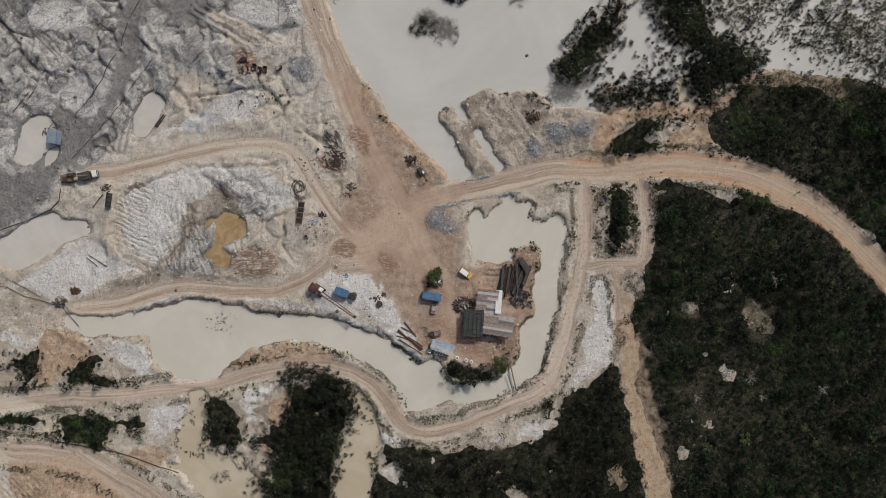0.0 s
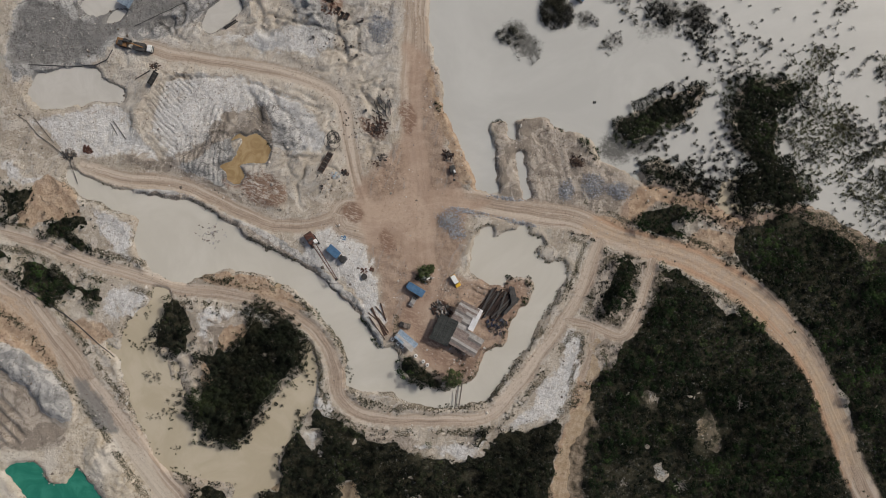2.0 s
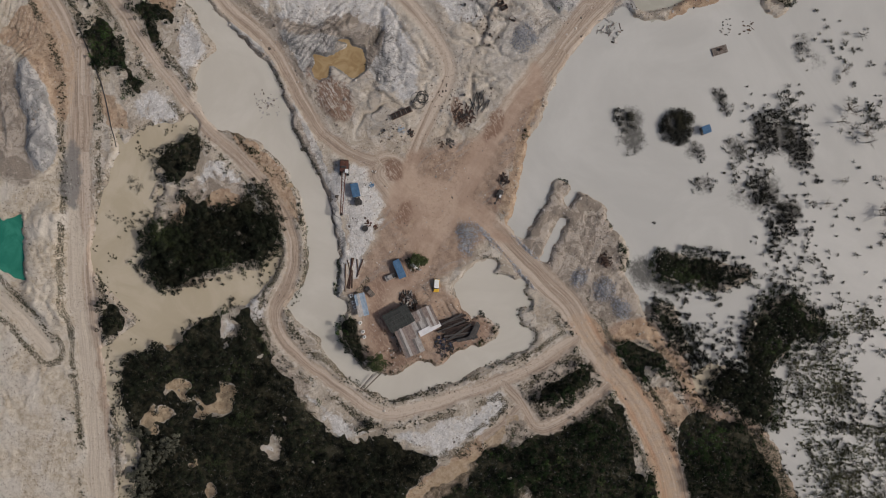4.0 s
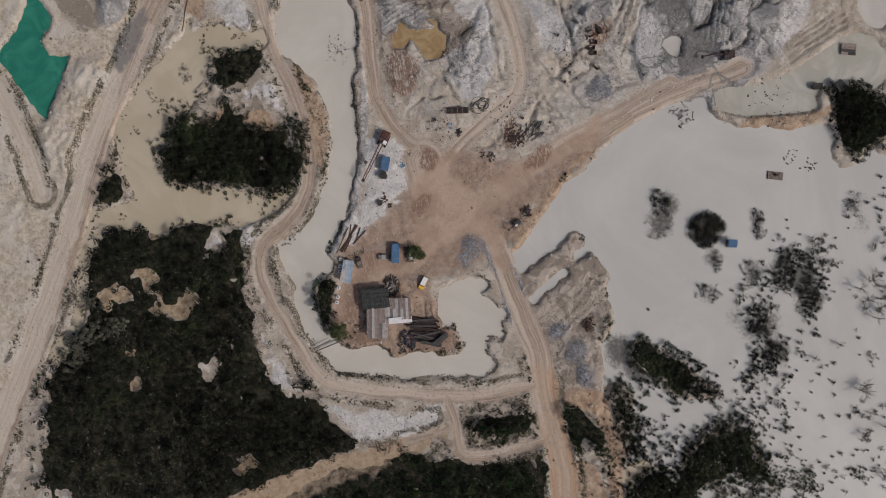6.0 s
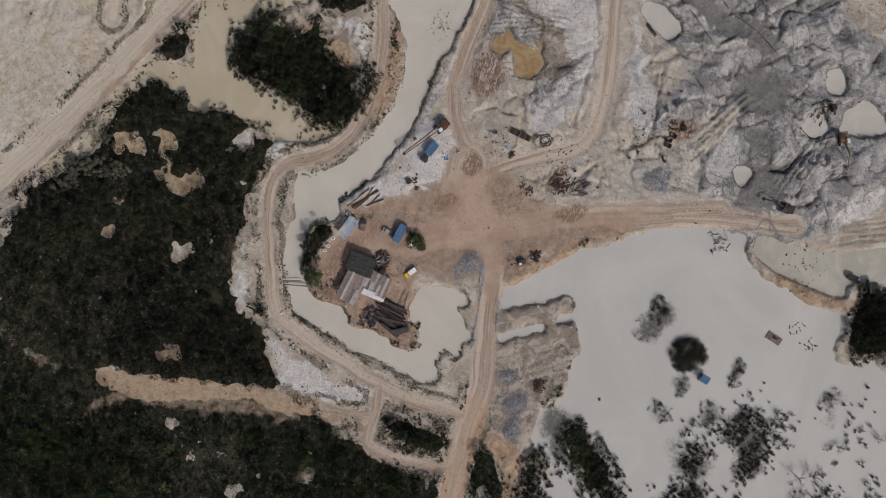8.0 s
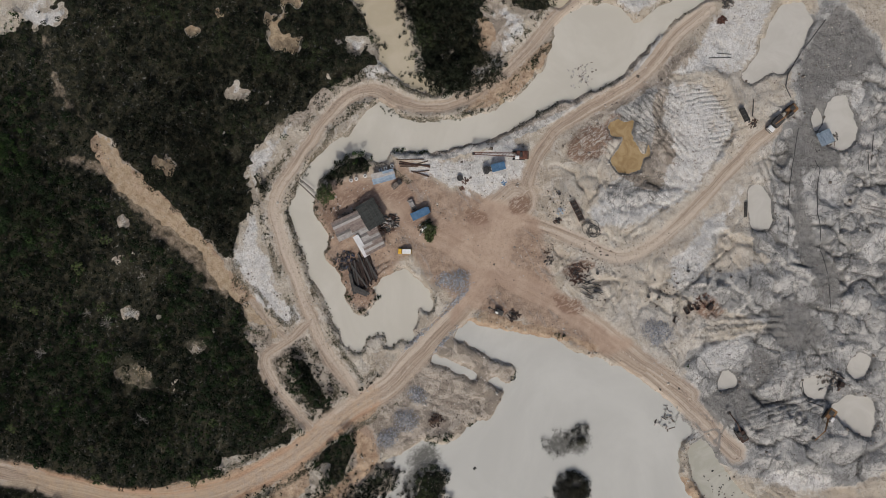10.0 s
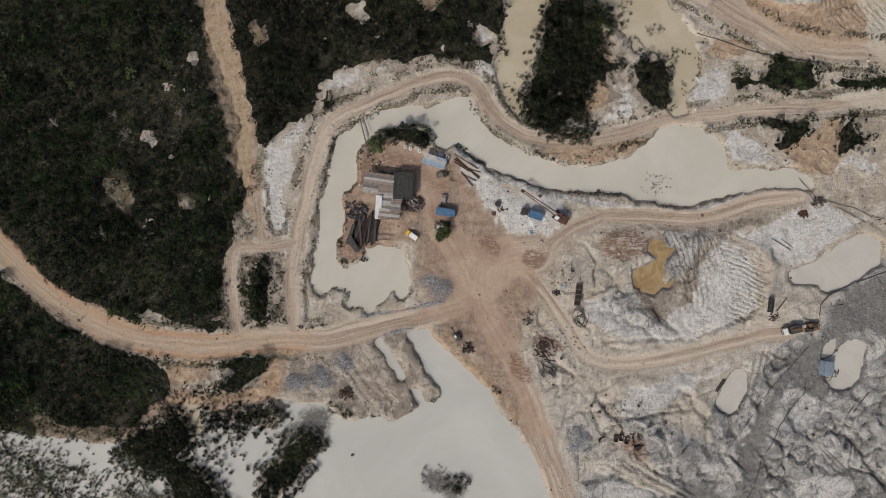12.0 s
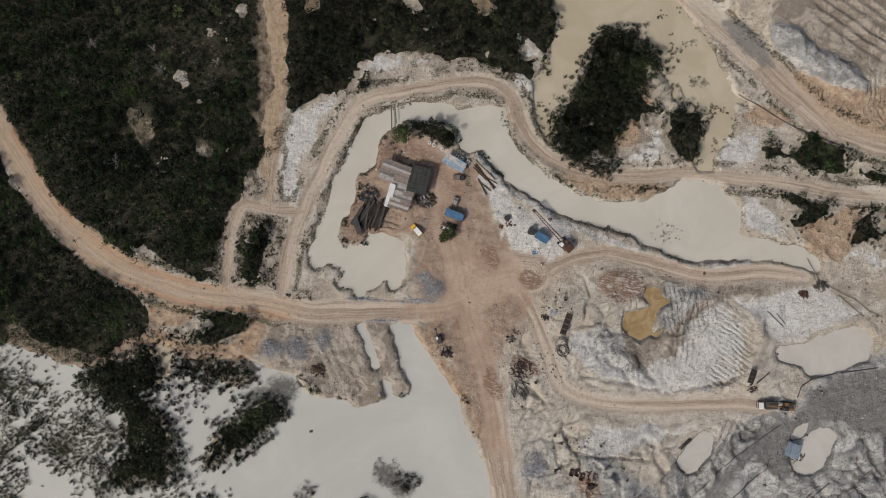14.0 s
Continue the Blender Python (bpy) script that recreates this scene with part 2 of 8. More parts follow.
    comb = n.math("ABSOLUTE", n.math("SUBTRACT", n.noise(n.scaled(at, (0.6, 0.5, 1)), 0.9, 6, 0.62, 0.8), 0.5))
    rise = n.math("SUBTRACT", n.math("ADD", rise, n.math("MULTIPLY", n.math("MULTIPLY", comb, n.ramp(pit, 0.1, 0.8, 0.6, 1.0)), n.math("MULTIPLY", n.ramp(road, 0.6, 0.0), n.ramp(big, 0.35, 0.65, 1.2, 4.5)))), n.math("MULTIPLY", groove, 1.4))
    rise = n.math("MULTIPLY", rise, n.math("MULTIPLY", n.ramp(road, 0.2, 0.8, 1.0, 0.6), n.ramp(brown, 0.2, 0.8, 1.0, 0.65)))
    n.bump(rise, 1.0, 0.34)
    return n.done(c, n.ramp(wet, 0, 1, 0.92, 0.55), 0, 0.25)


def water_material(name, deep, pale, rough=0.12, scale=0.05):
    """Still water thick with silt: its own colour, a faint sky gloss and slow drifts of paler silt."""
    n = Nodes(name)
    at = n.coords()
    drift, film = n.noise(at, scale, 5, 0.6, 1.5), n.noise(at, scale * 9, 4, 0.6, 0.6)
    c = n.mix(n.ramp(drift, 0.35, 0.68), deep, pale)
    c = n.mix(n.ramp(film, 0.5, 0.8, 0, 0.25), c, deep)
    # dark halos: the bushes' shade and drowned branches put into the water colour
    water_shade = n.math("ADD", n.attr("water_shade").outputs["Fac"], n.math("MULTIPLY", n.math("SUBTRACT", n.noise(at, 0.9, 6, 0.7, 0.5), 0.5), 1.1))
    c = n.mix(n.math("MULTIPLY", n.ramp(water_shade, 0.15, 0.8, 0, 0.9), n.ramp(n.attr("water_shade").outputs["Fac"], 0.02, 0.2)), c, (0.09, 0.088, 0.078))
    n.bump(n.noise(at, 3.0, 3), 0.05, 0.05)
    return n.done(c, rough, 0, 0.35)


SAND_LOW, SAND_HIGH, SAND_PALE, SAND_PINK = (0.40, 0.347, 0.28), (0.55, 0.49, 0.405), (0.67, 0.63, 0.56), (0.495, 0.41, 0.32)
PIT_LOW, PIT_HIGH, PIT_DARK = (0.48, 0.46, 0.427), (0.71, 0.69, 0.65), (0.25, 0.242, 0.23)
CLAY_LOW, CLAY_HIGH = (0.33, 0.245, 0.155), (0.52, 0.41, 0.275)
GREY_LOW, GREY_HIGH, GREY_PALE = (0.30, 0.298, 0.29), (0.49, 0.482, 0.463), (0.68, 0.658, 0.62)
WHITE_LOW, WHITE_HIGH = (0.57, 0.56, 0.535), (0.78, 0.77, 0.75)
ORANGE_LOW, ORANGE_HIGH = (0.36, 0.242, 0.158), (0.54, 0.405, 0.28)
YELLOW_LOW, YELLOW_HIGH = (0.46, 0.39, 0.295), (0.63, 0.57, 0.47)
SCRUB_LOW, SCRUB_HIGH = (0.06, 0.058, 0.036), (0.19, 0.16, 0.115)
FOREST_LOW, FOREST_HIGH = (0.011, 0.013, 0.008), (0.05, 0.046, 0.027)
ROAD_LOW, ROAD_HIGH, ROAD_PALE = (0.30, 0.23, 0.177), (0.455, 0.362, 0.281), (0.585, 0.502, 0.414)
MUD_LOW, MUD_HIGH = (0.28, 0.238, 0.195), (0.47, 0.41, 0.345)
BROWN_LOW, BROWN_HIGH = (0.28, 0.19, 0.137), (0.435, 0.315, 0.23)
WET_LOW = (0.20, 0.195, 0.185)
MAT_GROUND = ground_material()
MAT_LAGOON = water_material("silty_water", (0.485, 0.483, 0.452), (0.56, 0.557, 0.522), 0.15, 0.02)
MAT_MOAT = water_material("cream_water", (0.53, 0.505, 0.44), (0.59, 0.565, 0.50), 0.15, 0.03)
MAT_OCHRE = water_material("ochre_water", (0.46, 0.40, 0.29), (0.53, 0.47, 0.36), 0.15, 0.05)
MAT_GREEN = water_material("turquoise_water", (0.02, 0.17, 0.12), (0.04, 0.24, 0.17), 0.1, 0.1)
MAT_PUDDLE = water_material("tea_water", (0.30, 0.205, 0.10), (0.42, 0.31, 0.17), 0.12, 0.2)
MAT_MILK = water_material("milky_water", (0.50, 0.48, 0.435), (0.56, 0.54, 0.495), 0.15, 0.1)
MAT_SHALLOW = water_material("shallow_water", (0.40, 0.39, 0.33), (0.50, 0.49, 0.43), 0.15, 0.1)
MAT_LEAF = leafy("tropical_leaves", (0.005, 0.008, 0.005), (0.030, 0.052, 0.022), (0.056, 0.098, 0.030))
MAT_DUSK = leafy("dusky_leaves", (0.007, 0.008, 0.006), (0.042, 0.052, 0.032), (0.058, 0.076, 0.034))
MAT_FLOOD = leafy("drowned_leaves", (0.014, 0.014, 0.012), (0.05, 0.05, 0.04), (0.06, 0.06, 0.04))
MAT_GREENLEAF = leafy("fresh_leaves", (0.05, 0.065, 0.03), (0.11, 0.14, 0.055), (0.13, 0.14, 0.06))
MAT_SCRUB = leafy("scrub_leaves", (0.032, 0.037, 0.022), (0.10, 0.105, 0.056), (0.115, 0.115, 0.06))
MAT_DRY = leafy("dry_scrub", (0.035, 0.036, 0.028), (0.11, 0.105, 0.08), (0.13, 0.12, 0.08))
MAT_BARK = mottled("bark", (0.10, 0.08, 0.06), (0.2, 0.17, 0.14), 4)

# plan of the place, in metres
SHORE = {
    "moat_north": ((-122, -21.5), (-117, -21.9), (-109.7, -22.6), (-98.9, -20.9), (-88, -18.7), (-78.9, -17.2), (-69.9, -18.5), (-64.4, -19.4), (-59, -21.2), (-49.9, -21.7), (-42.7, -22.4), (-35.4, -23.8), (-30, -25.6), (-24.5, -27.8), (-17.3, -30.1), (-12.8, -33.2), (-9.1, -36.8), (-7.3, -37.5), (-6, -36.5), (-3.7, -35.9), (-1.3, -36.6), (-0.1, -39.2), (1.8, -42.8), (5.4, -44), (9, -44), (12.6, -42.6), (17.2, -42), (19.5, -40.7), (21.7, -38.6), (24, -34.6), (24.7, -30.9), (25.3, -27.3), (26.2, -24.1), (28.9, -21.5), (28, -18.3), (27.6, -14.6), (28.9, -9.2), (31, -5.6), (31.6, -0.5), (29.4, 1.3), (26.1, 1.1), (22.9, -0.2), (21.6, -3.2), (18, -4.9), (13.5, -4.5), (9.8, -3.5), (8.4, -0.2)),
    "moat_south": ((7.3, 3.4), (6.9, 7.1), (7.6, 9.6), (10.7, 11.4), (12.5, 8.5), (14.9, 11.4), (18.9, 14), (20.7, 16.7), (22.5, 16.7), (23, 14.7), (27, 15.3), (28.8, 14), (27.4, 11.6), (28.8, 8.6), (32.5, 8), (34.3, 10.2), (37, 10.8), (38.8, 8), (38.8, 1.7), (38.5, -3.7), (36.7, -11), (36.1, -18.2), (34.3, -25.5), (33.1, -30.9), (31.6, -36.4), (29.8, -40), (24.4, -44), (19, -47.3), (11.7, -49.4), (6.3, -50.5), (0.9, -49.3), (-4.6, -51.3), (-10, -52.4), (-13.2, -51.3), (-14.7, -47.3), (-16.3, -43.7), (-19.1, -40.5), (-24.5, -37.6), (-30, -34.7), (-35.4, -32.2), (-40.8, -30.4), (-46.3, -29.9), (-53.5, -30.2)),
    "moat_west": ((-60.8, -32.2), (-66.2, -35.3), (-70.7, -39.5), (-75.2, -42.6), (-80.7, -43.1), (-85.2, -42.4), (-88.8, -39.4), (-93, -36.1), (-94.8, -33), (-94.8, -29.2), (-102.4, -29.1), (-113.3, -28.7), (-119.7, -26.6), (-122, -24.4)),
    "lagoon_west": ((-37.9, 89.8), (-38.2, 84.9), (-37.4, 78.4), (-34.8, 70.9), (-31.6, 63.4), (-27.7, 55.8), (-20.8, 47.9), (-17.5, 42), (-14.7, 39.6), (-10.2, 34.9), (-5.7, 30.4), (-2, 27.7), (0.2, 24.8), (2, 21.5), (7.6, 22.8), (7.9, 25.6), (5.8, 29.7), (2.5, 36.1), (-0.6, 38.6), (-2.6, 42.2), (-0.4, 44.2), (2.5, 45.1), (3.9, 43.3), (5.4, 41.1), (8.3, 41.9), (6.8, 44.8), (6.5, 47), (10.6, 49.7), (14.2, 51.5), (17.9, 49.7), (24.2, 50.3), (30.6, 49.6), (35.1, 45.2), (46, 44.3), (54.1, 44.2), (62.3, 46.7), (71.4, 47.5), (77.7, 46.2), (82.2, 47.5)),
    "lagoon_far": ((85.5, 50.8), (98.6, 56.6), (111.3, 56.6), (129.4, 54.1), (147.5, 52.4), (180.2, 60.1), (180.2, 134.6), (43.1, 198.8), (-12.6, 185.5), (-10.2, 148.9), (-14.1, 142), (-10.4, 135.3), (-8.4, 130.9), (-11.9, 128), (-17.6, 129.5), (-23.2, 128.2), (-24.1, 121.9), (-24.1, 113.7), (-26.1, 103), (-30, 95.7), (-32.8, 91.7)),
    "slot_pond": ((9.4, 37.9), (11.2, 38.6), (13, 36.1), (16.1, 31.4), (19.2, 26.7), (18.8, 25.6), (16.7, 25.8), (13.7, 30.3), (11.2, 33.9)),
    "north_pond": ((-40, 93.6), (-40.1, 100.5), (-39.9, 107.8), (-41.1, 115.2), (-42.6, 120.8), (-44.9, 126.5), (-48.8, 134.1), (-51.3, 141.6), (-46.7, 148.5), (-37.3, 151.3), (-32.5, 143.6), (-35.1, 134.7), (-35.6, 128.9), (-33, 126.5), (-29.2, 126.5), (-28.4, 121.4), (-28.4, 114.1), (-29.8, 104.2), (-32.4, 97.1), (-35.2, 94.3)),
    "ochre_north": ((-77.3, -46), (-74.9, -51), (-76.2, -57.2), (-74.3, -63), (-70.4, -67), (-65, -66.9), (-64.6, -73.3), (-60.4, -76.1), (-54.5, -77.7), (-51.5, -83.6), (-47.3, -86.4), (-70, -64.6), (-67.1, -69.4), (-63.6, -75.1), (-59.1, -75.5), (-56.3, -79.4), (-53.7, -82.7), (-48.9, -84.5), (-44.4, -84.9), (-37.6, -82.7), (-34.6, -76.6), (-32.9, -70.3), (-31.5, -64.1), (-29.6, -58.8), (-27.9, -53.5), (-30.5, -47.8), (-29, -44.6), (-25.6, -48.2), (-22.5, -53.9), (-20.2, -61.4), (-21.9, -68.5), (-21.9, -74), (-23.4, -83), (-21, -88.6), (-23.6, -97.5), (-25.6, -104.6)),
    "ochre_south": ((-23.9, -109.9), (-20.8, -112.3), (-14, -113.9), (-5.1, -116.1), (3.7, -120.3), (10.9, -125.4), (12, -129.1), (8.5, -127), (1.8, -121), (-7, -117.4), (-16, -115.8), (-23.1, -114.3), (-28.4, -112), (-32.5, -108.6), (-32.7, -102.2), (-33.7, -96.7), (-36.5, -95.7), (-42.1, -97.1), (-47.3, -97.8), (-52.5, -99), (-57.9, -98.9), (-63.5, -96.1), (-67.1, -91.1), (-72.1, -85.4), (-60, -96.4), (-66.7, -90.3), (-74.5, -83.6), (-80.5, -78.3), (-83, -72.9), (-89.4, -70.5), (-89.3, -69), (-84.3, -70.2), (-84.9, -63.5), (-84.3, -57), (-82.2, -51), (-82.6, -47)),
    "turquoise_pond": ((-93.1, -125.6), (-86.7, -132.5), (-81, -129.7), (-72.5, -126.4), (-64.4, -121.5), (-65.5, -119.6), (-72.8, -115), (-81.6, -109.2), (-84.4, -115.9), (-89, -117), (-93.4, -114.1), (-98, -114.8), (-103.8, -118.4), (-100.5, -122.3)),
    "west_pond": ((-115.6, 4.2), (-121.5, 1.6), (-126.3, -1.9), (-132.9, -5.3), (-138.4, -7.3), (-142.4, -5.4), (-142.9, 0.9), (-138.5, 4.5), (-130.3, 9.3), (-125.1, 10.9), (-122.8, 8.6), (-117.5, 9.2), (-114.2, 7.4)),
    "puddle": ((-77.4, -2.7), (-74.3, -0.1), (-72.7, 3.8), (-73.5, 7), (-76.3, 6.7), (-74.9, 8.6), (-72.7, 8.2), (-70.7, 10.4), (-67.5, 11), (-64.5, 9.5), (-63.5, 6.1), (-65.1, 3.2), (-68.3, 1.6), (-70.9, -0.7), (-68.7, -2.7), (-69.5, -5.8), (-72.6, -6.2), (-75, -4.2)),
    "pump_pond": ((-136.4, 37.2), (-131.7, 42.1), (-127.4, 40.5), (-124.8, 36.7), (-124.1, 33), (-127, 31.4), (-131.3, 26.7), (-136.8, 28.3)),
    "pump_pool": ((-127, 30.3), (-123.7, 31.8), (-124.8, 27.1), (-128, 25.6)),
    "sump_pond": ((-99.1, 42), (-95.5, 48.9), (-89.9, 48.5), (-90.8, 44.2), (-94.7, 36.9), (-99.1, 35.6)),
    "pit_pond": ((-76.7, 96.1), (-80.5, 97.3), (-82.8, 100.9), (-79.4, 105.1), (-75.6, 102.3), (-74.8, 98)),
    "pit_pool": ((-91.4, 99.7), (-95.8, 98.6), (-97.7, 102), (-93.4, 106.3), (-90.1, 102)),
    "pit_lake": ((-78.9, 107.6), (-83.1, 107.5), (-89.5, 110.8), (-91.4, 117), (-85, 123.3), (-80.6, 117.6), (-79.3, 112.6)),
    "slurry_pool": ((-57.1, 79.1), (-59.5, 82.8), (-57.2, 85.6), (-52.9, 83)),
    "far_pool": ((-70.9, 142.4), (-70.5, 146.9), (-64.5, 153.7), (-51.8, 152.6), (-54.2, 145.5), (-61.7, 143.4)),
    "cream_pool": ((75.5, 51.6), (79, 53.8), (82.3, 52.2), (81.9, 48), (79.4, 45.6), (76.5, 48)),
    "drain": ((-32, -106.5), (-24.1, -108.8), (-19.3, -111.5), (-14, -113.4), (-5, -115.4), (3.7, -119.4), (11.9, -124.4), (14.6, -129), (11.8, -131.3), (7.8, -127.3), (2, -122.2), (-7.1, -118.5), (-16.1, -116.7), (-22.3, -114.7), (-28.4, -112.4), (-32.3, -110.8)),
}
ROAD = {
    "main_road": (8.2, ((-15.6, 9.7), (-4.7, 15.2), (11.6, 19.2), (24.3, 22.1), (35.1, 24.7), (53.1, 24.7), (71.2, 26.7), (91.9, 25.2), (105.9, 20.8), (118.1, 14.1), (127.2, 6.8), (134.5, -0.9), (142.7, -9.4), (167, -34.6))),
    "haul_road": (7.5, ((-11.9, 3.4), (-15.6, 16.1), (-23.8, 30.6), (-30.2, 45.1), (-35.7, 61.4), (-39.7, 70.5), (-42.6, 79.5), (-30.7, 52.4), (-34.4, 60), (-38.2, 71.2), (-42, 84.3), (-44, 97.2), (-45.5, 103.5))),
    "ramp_road": (4.6, ((-26.4, 1.5), (-33.7, 8.8), (-41, 19.6), (-46.5, 28.7), (-51.9, 32.7), (-61, 33.6), (-73.7, 31.9), (-88.2, 28.4), (-102.7, 25.1), (-113.5, 23.5))),
    "bank_road": (4.8, ((-17.4, 7), (-30.1, 1.5), (-40.9, -7.6), (-51.8, -13.4), (-64.4, -14), (-80.8, -12.7), (-91.6, -14), (-104.3, -18.2), (-117, -19.5))),
    "moat_track": (4.4, ((45.1, 21.6), (45.7, 7.1), (44.3, -5.5), (41.6, -18.2), (38.9, -29.1), (36.2, -38.2), (31.7, -45.4), (20.8, -50.9), (11.7, -54.5), (2.7, -57.6), (-6.3, -59.3), (-13.6, -56.4), (-17.2, -50.1), (-22.7, -43.7), (-29.9, -39.6), (-40.8, -37.8), (-51.7, -38.4), (-62.5, -40.6), (-73.4, -44), (-87.9, -45.7), (-106, -47.2), (-124.1, -48.1), (-142.2, -50.2), (-156.7, -52.7))),
    "cross_track": (3.6, ((44.3, -6.5), (53.3, -4.8), (62.4, -4.8), (65.1, 1.8), (64.2, 12.6), (63.2, 22.6))),
    "spur_track": (2.6, ((54.2, -5.5), (56.1, -14.6), (56.6, -21.8))),
    "trail": (8.5, ((61, -34.4), (62.8, -45.6), (65.3, -56), (67.4, -66.8), (69.5, -76.3))),
    "trail_foot": (4.5, ((55.5, -9.1), (58.5, -18.9), (60.3, -27.4), (61.7, -36.3))),
    "trail_head": (5.0, ((66.8, -70), (68.2, -78.9), (68.7, -88.9))),
    "trail_branch": (4.0, ((68.8, -75.7), (74.5, -85.4), (80.9, -93.1))),
    "trail_end": (2.0, ((68.4, -87.8), (69.3, -98.7), (70.7, -110.1), (67.8, -122.3), (66, -129.4))),
    "south_road": (6.5, ((-48.3, -108.8), (-67.1, -97.8), (-79.8, -89.3), (-96.7, -77.9), (-111, -70.6), (-124.6, -66.9), (-133.6, -65.8), (-154.5, -63.8))),
    "gravel_road": (7.5, ((-117.7, -66.2), (-89.8, -83), (-70.6, -93.7), (-53.3, -104.2), (-34, -113.1), (-16.5, -121.8), (-0.8, -130.3), (18.3, -140.9), (30.5, -147.3), (49.5, -158))),
    "pit_track": (4.5, ((-75.8, -133.4), (-57.1, -127.6), (-40.4, -124.4))),
    "pit_track_b": (4.5, ((-75.8, -133.4), (-91.1, -141.3))),
    "yard_track": (10, ((-11.9, 7), (-8.3, -2), (-2.8, -11.1), (2.6, -29.2), (13.5, -34.6))),
    "yard_west": (14, ((-15.6, 7), (-22.8, -0.3), (-31.9, -2.1))),
}
